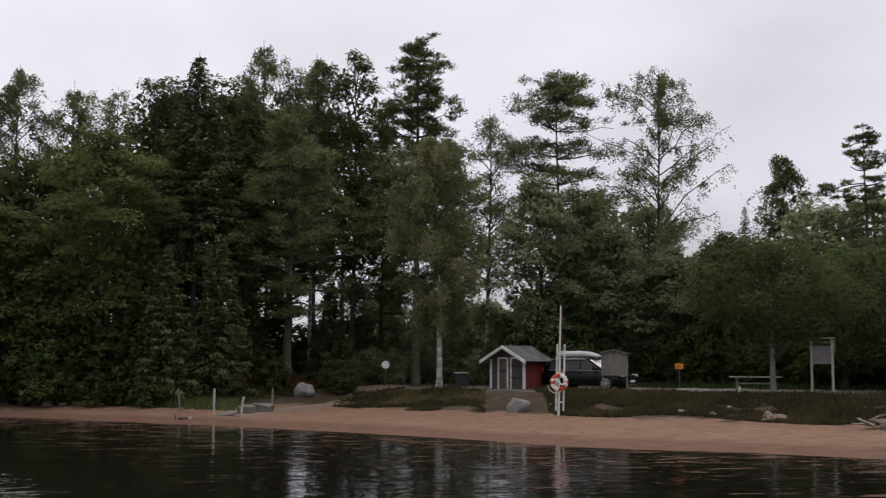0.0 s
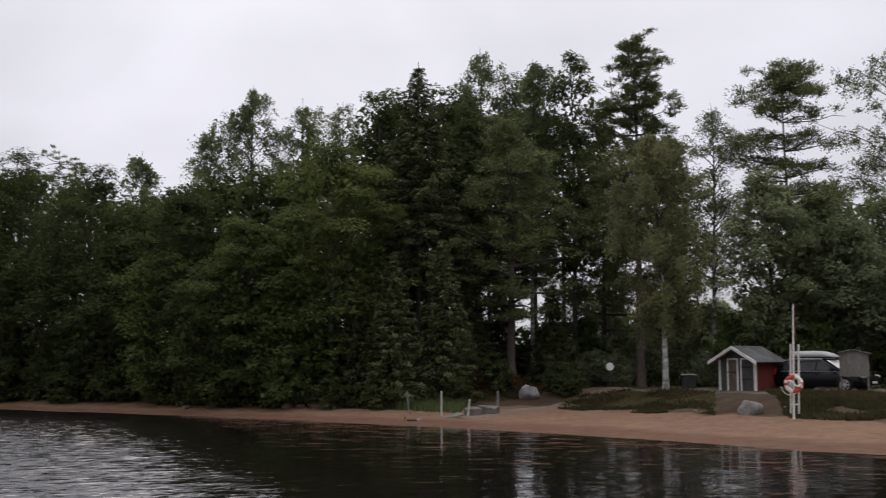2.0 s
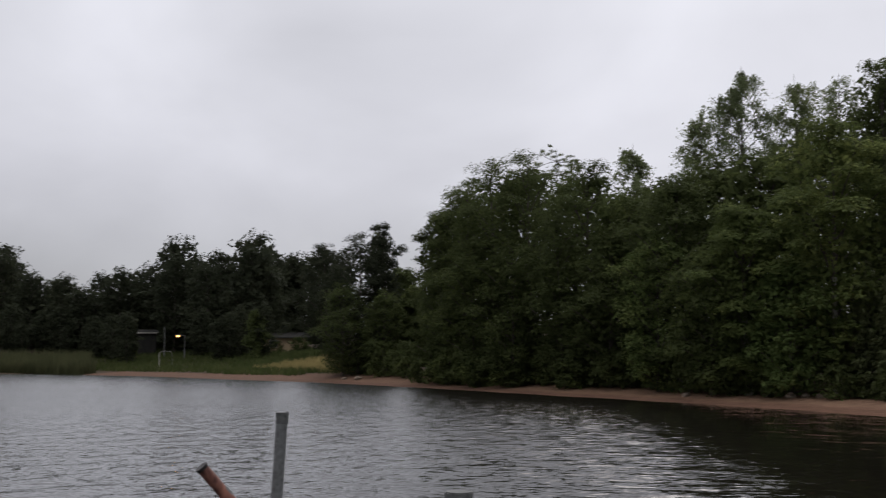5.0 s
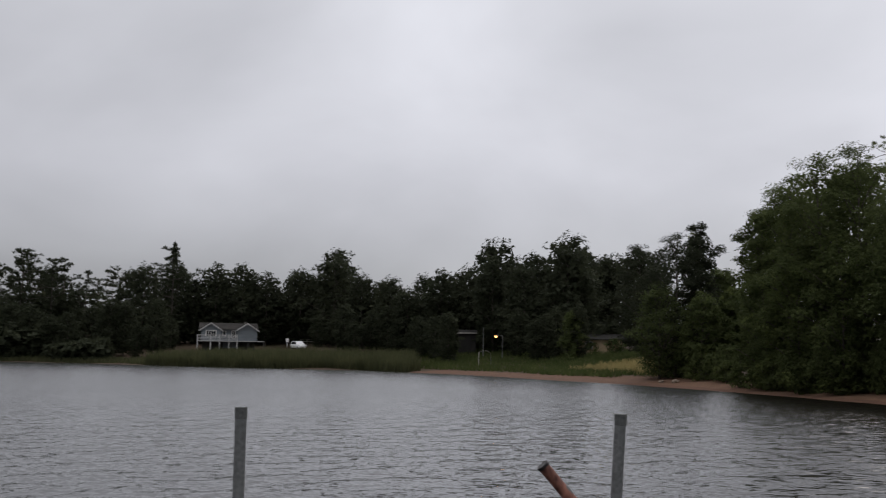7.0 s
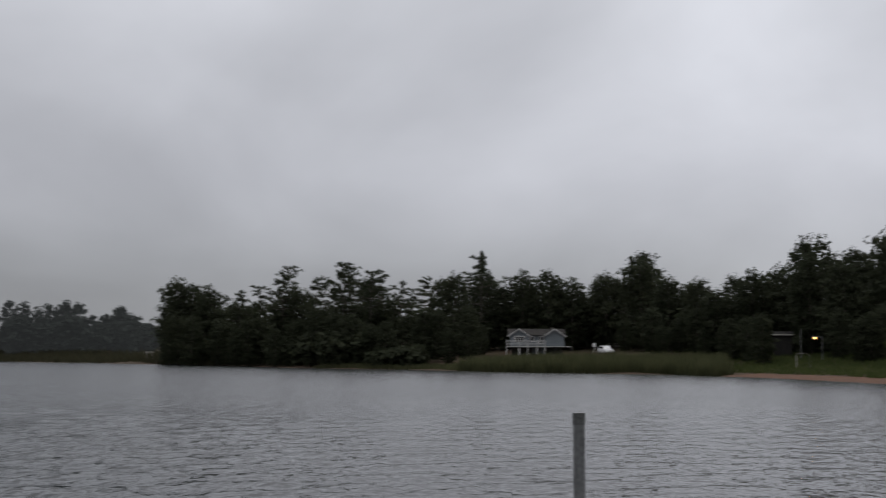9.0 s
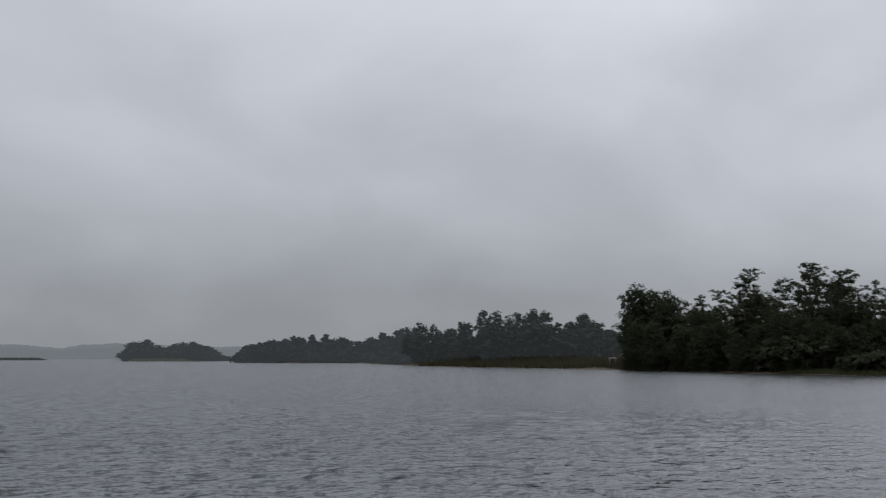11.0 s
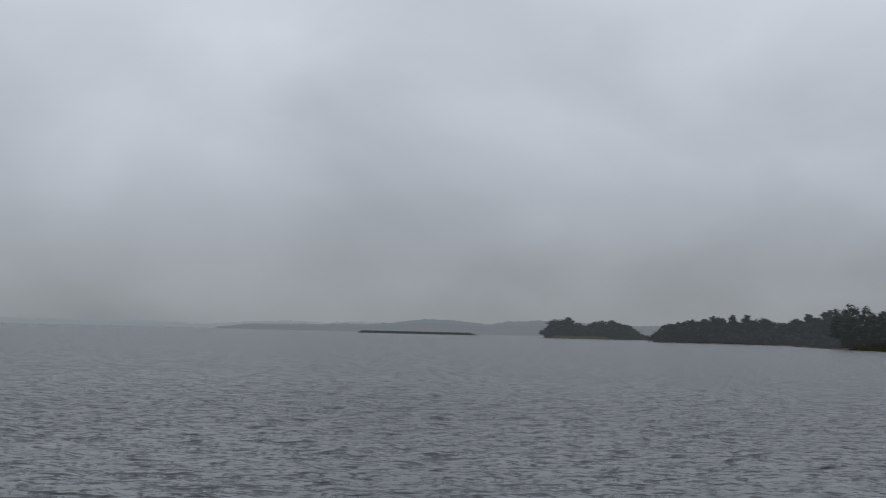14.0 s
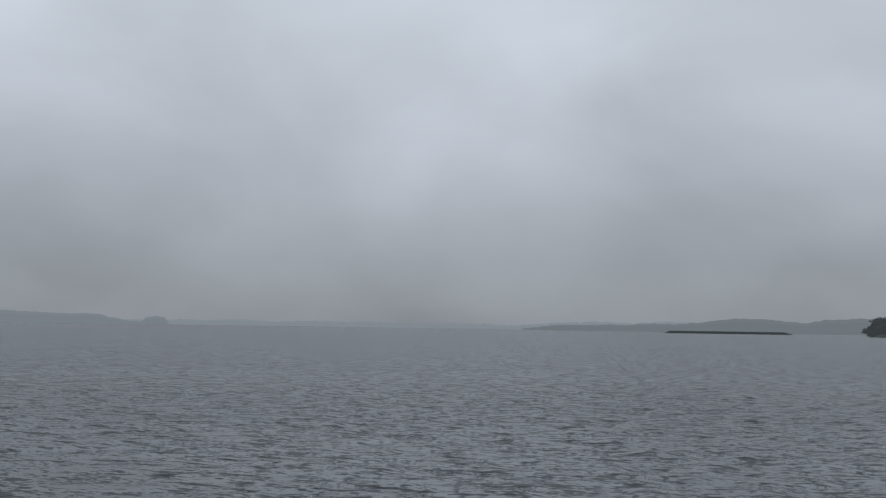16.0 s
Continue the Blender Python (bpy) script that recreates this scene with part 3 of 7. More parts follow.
def lake_mesh():
    """The lake's surface: rings round the jetty, closer together near it, raised into wind waves."""
    r = [0.0, 6.0, 11.0, 16.5]
    gap = 0.115
    while r[-1] < 150:
        if r[-1] > 34:
            gap *= 1.032
        r.append(r[-1] + min(gap, r[-1] ** 2 / 4200 + 0.02))
    while r[-1] < 6400:
        r.append(r[-1] * 1.09)
    r = np.array(r)
    az = np.concatenate([np.arange(-26, 141, 0.32), np.arange(142, 332, 4.0)])
    n, k = len(r), len(az)
    R, A = np.meshgrid(r, np.radians(az), indexing="ij")
    x, y = -R * np.sin(A), R * np.cos(A)
    gap = np.gradient(r)[:, None]
    s = -inland(x.ravel(), y.ravel()).reshape(x.shape)
    calm = step(9, 25, -(1.15 * x + y) + 30 + 5 * np.sin(x * 0.16 + 1.3) * np.sin(y * 0.21 + x * 0.05))   # calmer in the lee of the near wood
    force = (0.10 + 0.90 * calm) * (0.35 + 0.65 * step(0.5, 9, s)) * step(8, 14, R)
    gust = 0.85 + 0.3 * np.sin(x * 0.071 + 2) * np.sin(y * 0.093 + 0.4)
    force = force * (1 + 4.4 * step(-14, 24, -0.5 * x - y))   # rougher on the open lake
    rng = np.random.default_rng(7)
    z = np.zeros_like(x)
    count = 44
    for i in range(count):
        wave = 0.36 * (2.3 / 0.36) ** (i / (count - 1))
        turn = radians(105) + rng.normal(0, 0.85)
        kk = 2 * math.pi / wave
        dx, dy = -math.sin(turn) * kk, math.cos(turn) * kk
        keep = 1 - step(wave / 3.2, wave / 2.0, np.maximum(gap, R * radians(0.32)))
        z += force * gust * keep * (SLOPE * math.sqrt(2 / count) / kk) * np.sin(x * dx + y * dy + rng.uniform(0, 6.28))
    v = np.stack([x.ravel(), y.ravel(), z.ravel()], 1)
    i, j = np.meshgrid(np.arange(n - 1), np.arange(k), indexing="ij")
    j2 = (j + 1) % k
    f = np.stack([i * k + j, (i + 1) * k + j, (i + 1) * k + j2, i * k + j2], -1).reshape(-1, 4)
    return v, f[:, ::-1]


SLOPE = 0.026
wv, wf = lake_mesh()
tagged(new("water", mesh_of("water", wv, wf, WATER, True)), "dark rippled lake water reflecting a grey sky", "water", kind="structure")


def draped(name, line, widths, lift, mat, label, category, steps=6):
    """A strip laid over the ground along a line."""
    line = [Vector(p) for p in line]
    pts, wid = [], []
    for (a, b), (wa, wb) in zip(zip(line[:-1], line[1:]), zip(widths[:-1], widths[1:])):
        for k in range(steps):
            pts.append(a.lerp(b, k / steps))
            wid.append(wa + (wb - wa) * k / steps)
    pts.append(line[-1])
    wid.append(widths[-1])
    verts, faces, cross = [], [], 9
    for i, p in enumerate(pts):
        d = (pts[min(i + 1, len(pts) - 1)] - pts[max(i - 1, 0)]).normalized()
        side = Vector((-d.y, d.x))
        w = wid[i] * (1 + 0.10 * math.sin(i * 1.9) + 0.06 * math.sin(i * 4.3))
        for k in range(cross):
            u = k / (cross - 1) * 2 - 1
            q = p + side * (u * w / 2)
            verts.append((q.x, q.y, gz(q.x, q.y) + lift * (1 - u ** 4) - 0.02 * u ** 4))
    for i in range(len(pts) - 1):
        for k in range(cross - 1):
            a = i * cross + k
            faces.append((a, a + 1, a + cross + 1, a + cross))
    return tagged(new(name, mesh_of(name, verts, faces, mat, True)), label, category, kind="structure")


draped("path", [(-9.5, 50.5), (-6.5, 53.5), (-4.0, 57.5), (-3.0, 64), (-2.5, 80)], [2.2, 2.4, 2.8, 3.2, 3.2], 0.035, PATH_SAND,
       "trodden sandy track running down to the beach", "path")
draped("gravel_yard", [(-1.2, 59.4), (3, 57.9), (9, 56.3), (16, 53.8), (30, 48)], [3.6, 6.6, 8, 6.5, 6], 0.04, GRAVEL,
       "grey gravel parking place behind the bank", "gravel yard")

# ---- trees ----
def unit(v):
    return v / np.maximum(np.linalg.norm(v, axis=1, keepdims=True), 1e-9)


def blades(c, d, up, length, width, fold=0.0):
    """Leaves as slim triangles: centres, directions, normals, sizes."""
    d = unit(d)
    side = unit(np.cross(d, up))
    L, W = np.reshape(length, (-1, 1)), np.reshape(width, (-1, 1))
    v = np.stack([c - d * L / 2 - side * W / 2, c - d * L / 2 + side * W / 2, c + d * L / 2], 1).reshape(-1, 3)
    return v, np.arange(len(v)).reshape(-1, 3)


def tube(path, radii, sides):
    path = np.asarray(path, float)
    k = len(path)
    d = unit(np.gradient(path, axis=0))
    ref = np.where(np.abs(d[:, 2:3]) > 0.9, np.array([[1.0, 0, 0]]), np.array([[0, 0, 1.0]]))
    a = unit(np.cross(d, ref))
    b = np.cross(d, a)
    th = np.arange(sides) * 2 * np.pi / sides
    ring = path[:, None] + np.reshape(radii, (-1, 1, 1)) * (np.cos(th)[None, :, None] * a[:, None] + np.sin(th)[None, :, None] * b[:, None])
    i, j = np.meshgrid(np.arange(k - 1), np.arange(sides), indexing="ij")
    j2 = (j + 1) % sides
    return ring.reshape(-1, 3), np.stack([i * sides + j, i * sides + j2, (i + 1) * sides + j2, (i + 1) * sides + j], -1).reshape(-1, 4)


def joined(parts):
    vs, fs, n = [], [], 0
    for v, f in parts:
        vs.append(v)
        fs.append(f + n)
        n += len(v)
    return np.concatenate(vs), np.concatenate(fs)


def stem(rng, H, r, lean, wob, sides=10):
    """The trunk's middle line and its mesh, flared at the root."""
    z = np.linspace(0, 1, 14)
    ph = rng.uniform(0, 6.28, 4)
    x = lean[0] * z + wob * (np.sin(z * 5 + ph[0]) - np.sin(ph[0])) * z
    y = lean[1] * z + wob * (np.sin(z * 4 + ph[1]) - np.sin(ph[1])) * z
    line = np.stack([x, y, z * H - 0.25], 1)
    radii = r * (1 - z * 0.93) * (1 + 0.4 * np.exp(-z * 45))
    return line, tube(line, radii, sides)


def on_line(line, h):
    t = np.clip(h, 0, 1) * (len(line) - 1)
    i = np.minimum(t.astype(int), len(line) - 2)
    w = (t - i)[:, None]
    return line[i] * (1 - w) + line[i + 1] * w


def broadleaf(rng, H, R, base=0.15, leaves=11000, size=0.22, boughs=26, limb_sides=5, trunk=0.2, lean=(0, 0), open_=0.0, belly=0.42, lobes=0.22, flat=0.75, core=0.12, lump=0.30):
    """Crown of leafy boughs, each a cluster of smaller clumps, inside a lobed outline."""
    line, wood = stem(rng, H * 0.93, trunk, lean, 0.12)
    h = (np.arange(boughs) + rng.uniform(0, 1, boughs)) / boughs
    a = np.arange(boughs) * 2.4 + rng.uniform(-0.6, 0.6, boughs)
    top = np.where(h > belly, np.sqrt(np.maximum(1 - ((h - belly) / (1 - belly)) ** 2, 0)), 0.55 + 0.45 * h / belly)
    lobe = 1 + lobes * np.sin(a * 3 + rng.uniform(0, 6)) * np.sin(h * 9 + rng.uniform(0, 6)) + rng.normal(0, 0.10, boughs)
    rb = lump * R * rng.uniform(0.7, 1.25, boughs) * (0.75 + 0.25 * top)
    rad = np.maximum(R * top * lobe - rb * 0.8, 0.05) * rng.uniform(0.72, 1.0, boughs)
    bz = H * base + rb * flat * 0.6 + h * (H * (1 - base) - rb * flat * 1.3)
    ax = on_line(line, bz / H)
    bc = np.stack([ax[:, 0] + rad * np.cos(a), ax[:, 1] + rad * np.sin(a), bz], 1)
    limbs = []
    for i in range(boughs):
        root = on_line(line, np.array([max(0.06, (bc[i, 2] - 0.5 * rad[i] - 0.3) / H)]))[0]
        t = np.linspace(0, 1, limb_sides)[:, None]
        p = root * (1 - t) + bc[i] * t + np.array([0, 0, 1]) * (t * (1 - t)) * 0.25 * rad[i]
        limbs.append(tube(p, np.linspace(0.28 * trunk, 0.03, limb_sides), limb_sides))
    # clumps round each bough
    per = 7
    cu = unit(rng.normal(size=(boughs * per, 3)) + np.array([0, 0, 0.35]))
    own = np.repeat(np.arange(boughs), per)
    c = bc[own] + cu * (rb[own] * rng.uniform(0.55, 0.95, boughs * per))[:, None] * np.array([1.1, 1.1, flat])
    cr = rb[own] * rng.uniform(0.30, 0.56, boughs * per) + 0.10
    inner = int(leaves * core)
    leaves -= inner
    hh = rng.uniform(0.05, 0.9, inner)
    env = np.where(hh > belly, np.sqrt(np.maximum(1 - ((hh - belly) / (1 - belly)) ** 2, 0)), 0.55 + 0.45 * hh / belly)
    ia, ir = rng.uniform(0, 2 * np.pi, inner), R * env * 0.72 * rng.uniform(0, 1, inner) ** 0.5
    iz = H * base + hh * H * (1 - base)
    ic = on_line(line, iz / H)
    pin = np.stack([ic[:, 0] + ir * np.cos(ia), ic[:, 1] + ir * np.sin(ia), iz], 1)
    w = cr ** 2
    pick = rng.choice(len(c), leaves, p=w / w.sum())
    u = unit(rng.normal(size=(leaves, 3)))
    rr = (0.35 + 0.65 * rng.uniform(0, 1, leaves) ** 0.6) * (1 + rng.exponential(0.14, leaves) * (0.6 + open_ * 3))
    p = c[pick] + u * (cr[pick] * rr)[:, None] * np.array([1.25, 1.25, flat * 0.8])
    sag = (u[:, 0] ** 2 + u[:, 1] ** 2) * rr * rr                       # each spray droops towards its rim
    p[:, 2] -= 0.45 * cr[pick] * sag
    nrm = unit(u * 0.45 + cu[pick] * 0.5 + np.array([0, 0, 0.95]) + rng.normal(0, 0.4, (leaves, 3)))
    d = np.cross(nrm, rng.normal(size=(leaves, 3)))
    s = size * rng.uniform(0.55, 1.35, leaves)
    if inner:
        p, s = np.concatenate([p, pin]), np.concatenate([s, size * 1.7 * rng.uniform(0.7, 1.3, inner)])
        nrm = np.concatenate([nrm, unit(rng.normal(size=(inner, 3)))])
        d = np.concatenate([d, rng.normal(size=(inner, 3))])
    return wood, joined(limbs), blades(p, d, nrm, s, s * 0.72)


def birch(rng, H, R, base=0.3, leaves=9000, size=0.17, branches=46, trunk=0.15, lean=(0, 0), hang=1.5, thin=1.0):
    """Rising branches with hanging, airy twigs."""
    line, wood = stem(rng, H, trunk, lean, 0.18)
    limbs, pts, dirs = [], [], []
    per = max(1, leaves // (branches * 14))
    for i in range(branches):
        h = base + (0.97 - base) * ((i + rng.uniform(0, 1)) / branches)
        root = on_line(line, np.array([h]))[0]
        a = i * 2.4 + rng.uniform(-1.1, 1.1)
        v = (h - base) / (1 - base)
        reach = R * (0.55 + 1.1 * v) * (1.03 - v ** 1.6) * rng.choice([0.55, 0.8, 1.0, 1.25]) * rng.uniform(0.85, 1.1)
        out = np.array([math.cos(a), math.sin(a), 0.0])
        t = np.linspace(0, 1, 6)[:, None]
        climb = reach * rng.uniform(0.6, 1.7)
        p = root + out * reach * t + np.array([0, 0, 1.0]) * (climb * t * (1 - 0.42 * t))
        p[1:] += np.cumsum(rng.normal(0, 0.05 * reach, (5, 3)), axis=0)
        p[:, 2] = np.minimum(p[:, 2], H - 0.1)
        limbs.append(tube(p, np.linspace(0.03 + 0.22 * trunk * (1 - v), 0.012, 6), 4))
        for k in range(14):
            tt = rng.uniform(0.25, 1.0)
            q = p[0] * 0 + on_line(p, np.array([tt]))[0]
            drop = hang * rng.uniform(0.3, 1.0) * (0.35 + 0.65 * tt)
            sw = out * rng.uniform(0.0, 0.7) + rng.normal(0, 0.28, 3) * np.array([1, 1, 0.3])
            m = max(1, int(per * rng.uniform(0.6, 1.4)))
            f = rng.uniform(0, 1, m)[:, None]
            pts.append(q + sw * f - np.array([0, 0, 1.0]) * drop * f ** 1.3 + rng.normal(0, 0.12 * thin, (m, 3)))
            dirs.append(np.tile(sw * 0.4 - np.array([0, 0, 1.0]) * drop, (m, 1)))
    p, d = np.concatenate(pts), np.concatenate(dirs)
    d = unit(d) + rng.normal(0, 0.75, p.shape)
    s = size * rng.uniform(0.6, 1.35, len(p))
    return wood, joined(limbs), blades(p, d, unit(rng.normal(size=p.shape)) + 0.01, s, s * 0.62)


def pine(rng, H, R, base=0.42, needles=10500, size=0.26, boughs=34, trunk=0.2, lean=(0, 0), peak=0.5, pad=0.55, cone=False, rounded=False):
    """A bare lower trunk and rounded pads of needles on crooked boughs of uneven length."""
    line, wood = stem(rng, H * 0.975, trunk, lean, 0.06 if rounded else 0.16)
    limbs, cen, rad = [], [], []
    for i in range(boughs):
        v = (i + rng.uniform(-0.6, 1.6)) / boughs if cone else (i // 4 * 4 + rng.uniform(0, 1.3)) / boughs     # open crowns carry their boughs in whorls
        v = max(0.0, min(0.995, v))
        h = base + (0.985 - base) * v
        root = on_line(line, np.array([h]))[0]
        a = i * 2.4 + rng.uniform(-1.0, 1.0)
        full = (0.60 + 0.5 * math.sin(min(v / 0.5, 1) * 1.57)) * (1 - max(0.0, (v - peak) / (1 - peak)) ** 1.7 * 0.80)
        if cone:
            full = 0.04 + 1.0 * (1 - v) ** 0.6 if v > 0.25 else 0.92
        elif rounded:
            full = 0.12 + 0.95 * (1 - v) ** 0.6
        reach = R * full * rng.choice([0.75, 0.9, 1.0, 1.1] if cone else [0.5, 0.75, 0.95, 1.15]) * rng.uniform(0.85, 1.1)
        out = np.array([math.cos(a), math.sin(a), 0.0])
        t = np.linspace(0, 1, 6)[:, None]
        rise = reach * (rng.uniform(-0.22, 0.55) if cone else rng.uniform(-0.12, 0.40)) * (0.45 + v)
        bend = np.cumsum(rng.normal(0, 0.055 * reach, (6, 3)), axis=0)
        p = root + out * reach * t + np.array([0, 0, 1.0]) * rise * t ** 1.6 + bend * t
        limbs.append(tube(p, np.linspace(0.03 + 0.30 * trunk * (1 - v), 0.015, 6), 5))
        for k in range(rng.integers(3, 6) if cone else rng.integers(2, 5)):
            tt = rng.uniform(0.45, 1.05)
            q = on_line(p, np.array([min(tt, 1)]))[0] + np.array([rng.normal(0, 0.20 * reach), rng.normal(0, 0.20 * reach), rng.uniform(-0.1, 0.4)])
            cen.append(q)
            rad.append(pad * rng.uniform(0.55, 1.5) * (0.5 + 0.13 * R) * ((1.1 - 0.72 * v) if cone else (1.1 - 0.55 * v) if rounded else 1))
    for k in range(7):
        cen.append(line[-1] + np.array([rng.normal(0, 0.35), rng.normal(0, 0.35), -0.3 * k + 0.15]))
        rad.append(pad * (0.34 if cone else 0.5 if rounded else 0.75))
    cen, rad = np.array(cen), np.array(rad)
    # each pad is a handful of tufts
    tufts = 5 if cone else 4
    tu = unit(rng.normal(size=(len(cen) * tufts, 3)))
    own = np.repeat(np.arange(len(cen)), tufts)
    tc = cen[own] + tu * (rad[own] * rng.uniform(0.4, 1.0, len(own)))[:, None] * np.array([1.25, 1.25, 0.95 if cone else 0.36])
    tr = rad[own] * rng.uniform(0.30, 0.55, len(own)) + 0.08
    w = tr ** 2
    pick = rng.choice(len(tc), needles, p=w / w.sum())
    u = unit(rng.normal(size=(needles, 3)))
    p = tc[pick] + u * (tr[pick] * rng.uniform(0.2, 1.1, needles))[:, None] * np.array([1.15, 1.15, 0.85 if cone else 0.6])
    away = p - on_line(line, p[:, 2] / H)
    d = unit(away * np.array([1, 1, 0.0]) + np.array([0, 0, 0.02])) * 0.45 + u * 0.75 + np.array([0, 0, 0.3]) + rng.normal(0, 0.40, (needles, 3))
    s = size * rng.uniform(0.6, 1.3, needles)
    return wood, joined(limbs), blades(p, d, unit(rng.normal(0, 0.7, p.shape) + np.array([0, 0, 1.0])), s, s * 0.36)


def spruce(rng, H, R, base=0.03, needles=11000, size=0.34, trunk=0.2, lean=(0, 0), gap=0.42):
    """Whorls of drooping boughs under a pointed leader."""
    line, wood = stem(rng, H, trunk, lean, 0.05)
    limbs, pts, dirs, z = [], [], [], H * base
    total = 0.0
    whorls = []
    while z < H * 0.985:
        v = (z / H - base) / (1 - base)
        whorls.append((z, v))
        z += gap * rng.uniform(0.7, 1.2) * (1.1 - 0.55 * v)
    spread = [(zz, v, k) for zz, v in whorls for k in range(7)]
    weight = np.array([max(0.06, 1 - v) for _, v, _ in spread])
    share = needles * weight / weight.sum()
    for (zz, v, k), n in zip(spread, share):
        a = k * 0.9 + zz * 3.1 + rng.uniform(-0.35, 0.35)
        reach = R * (1 - v) ** 0.82 * rng.uniform(0.62, 1.15) + 0.12
        out = np.array([math.cos(a), math.sin(a), 0.0])
        side = np.array([-out[1], out[0], 0.0])
        root = on_line(line, np.array([zz / H]))[0]
        t = np.linspace(0, 1, 5)[:, None]
        dip = reach * (0.42 - 0.55 * v)
        p = root + out * reach * t - np.array([0, 0, 1.0]) * dip * (t - 0.25 * t ** 3)
        if k % 2 == 0:
            limbs.append(tube(p, np.linspace(0.035 * (1.2 - v), 0.008, 5), 3))
        m = max(2, int(n))
        f = rng.uniform(0.08, 1.04, m) ** 0.75
        lat = rng.uniform(-1, 1, m) * 0.34 * reach * (1.15 - f)
        q = on_line(p, np.minimum(f, 1)) + side * lat[:, None] - np.array([0, 0, 1.0]) * (rng.exponential(0.14, m) + 0.18 * np.abs(lat))[:, None]
        pts.append(q)
        dirs.append(out * 0.8 + side * np.sign(lat)[:, None] * 0.5 + np.array([0, 0, -0.45]) + rng.normal(0, 0.35, (m, 3)))
    p, d = np.concatenate(pts), np.concatenate(dirs)
    s = size * rng.uniform(0.6, 1.3, len(p))
    return wood, joined(limbs), blades(p, d, unit(rng.normal(0, 0.6, p.shape) + np.array([0, 0, 1.0])), s, s * 0.40)


def tree(name, shape, bark, leaf, x, y, label, category="tree", group="", turn=0.0):
    """Stands a grown shape on the ground as trunk, limbs and crown."""
    ob = thing(name, pose(x, y, gz(x, y), 0, 0, turn), label, category, group)
    wood, limbs, crown = shape
    for what, (v, f), mat in (("trunk", joined([wood, limbs]), bark), ("crown", crown, leaf)):
        o = new(what, mesh_of(what, v, f, mat, what != "crown"))
        o.parent = ob
        if what == "trunk":                                  # thin branches are darker than the stem
            o.data.materials.append(BARK_DARK)
            o.data.polygons.foreach_set("material_index", [0] * (len(wood[1]) * 6 // 13) + [1] * (len(wood[1]) - len(wood[1]) * 6 // 13) + [1] * len(limbs[1]))
    return ob


GROWN = 0


def stand(kind, bearing, far, top, R, label, leaf=None, group="", **more):
    """Grows one tree of a kind at a bearing and distance, its top at an angle over the eye's level."""
    global GROWN
    GROWN += 1
    rng = np.random.default_rng(100 + GROWN)
    x, y = spot(bearing, far)
    deep = group == "inner wood"
    if "leaves" in more:
        more["leaves"] = int(more["leaves"] * (1.05 if deep else 1.55))
    if "needles" in more:
        more["needles"] = int(more["needles"] * 2.3)
    if kind in ("pine", "spruce"):
        more["size"] = 0.75 * more.get("size", 0.26 if kind == "pine" else 0.34)
    else:
        top += 0.4 if kind == "birch" else 0.22
        more["size"] = (0.94 if deep else 0.755) * more.get("size", 0.24 if kind == "birch" else 0.25)
    H = EYE + far * math.tan(radians(top)) - gz(x, y)
    R *= {"pine": 1.3, "birch": 1.25, "spruce": 1.15}.get(kind, 1.25)
    grower, bark, own = {"pine": (pine, BARK_PINE, NEEDLE_PINE), "spruce": (spruce, BARK_DARK, NEEDLE_SPRUCE), "birch": (birch, BARK_BIRCH, LEAF_BIRCH),
                         "alder": (broadleaf, BARK_DARK, LEAF_ALDER), "maple": (broadleaf, BARK_GREY, LEAF_MAPLE), "aspen": (broadleaf, BARK_DARK, LEAF_ALDER)}[kind]
    return tree(kind + "_tree", grower(rng, H, R, **more), bark, leaf or own, x, y, label, "tree", group)


# the wood behind the beach, from the parking place westwards
PINE = "tall Scots pine with layered dark needle pads"
ALDER = "dense dark green alder at the edge of the beach"
stand("pine", -25.5, 64, 13.0, 2.6, PINE, base=0.2, needles=11000, boughs=52, rounded=True)
stand("pine", -21.9, 70, 12.2, 2.6, PINE, base=0.2, needles=12000, boughs=56, rounded=True)
stand("alder", -23.5, 56, 6.6, 3.6, "dense broadleaved tree behind the picnic bank", base=0.1)
stand("alder", -20.6, 60, 5.9, 3.0, "dense broadleaved tree behind the notice board", LEAF_SHRUB, base=0.05)
stand("maple", -17.2, 50, 6.4, 3.7, "small maple with spreading bright green crown on the bank", leaf=LEAF_ALDER, base=0.3, leaves=9000, trunk=0.14, size=0.2, boughs=20)
stand("birch", -17.96, 86, 10.3, 2.3, "rounded birch standing behind the picnic place", base=0.1, leaves=14000, size=0.26, branches=56)
stand("spruce", -16.0, 100, 8.2, 2.0, "slender far spruce above the thicket", needles=4000)
stand("alder", -15.0, 64, 6.6, 2.2, "dark broadleaved tree beside the parking place", LEAF_ALDER, base=0.05, leaves=13000, boughs=32)
stand("birch", -11.7, 69.5, 14.9, 3.8, "tall sparse birch with open crown and pale trunk", base=0.30, leaves=15000, size=0.18, hang=1.6, trunk=0.16, branches=64)
stand("alder", -12.3, 66, 5.9, 2.2, "grey-green broadleaved tree beside the parking place", LEAF_LIT, base=0.05, leaves=14000, boughs=32)
stand("alder", -9.2, 66, 7.4, 2.8, "grey-green broadleaved tree behind the parked car", LEAF_LIT, base=0.05, leaves=15000, boughs=32)
stand("pine", -6.6, 69, 15.7, 3.15, "tall Scots pine with an open layered crown", base=0.40, needles=19000, peak=0.2, pad=0.9, boughs=52)
stand("alder", -5.6, 65, 9.6, 2.7, "broadleaved tree growing under the tall pine", LEAF_LIT, base=0.12, leaves=13000, open_=0.2, boughs=30)
stand("alder", -7.8, 67, 8.4, 2.3, "broadleaved tree growing under the tall pine", LEAF_LIT, base=0.08, leaves=12000, open_=0.2, boughs=30)
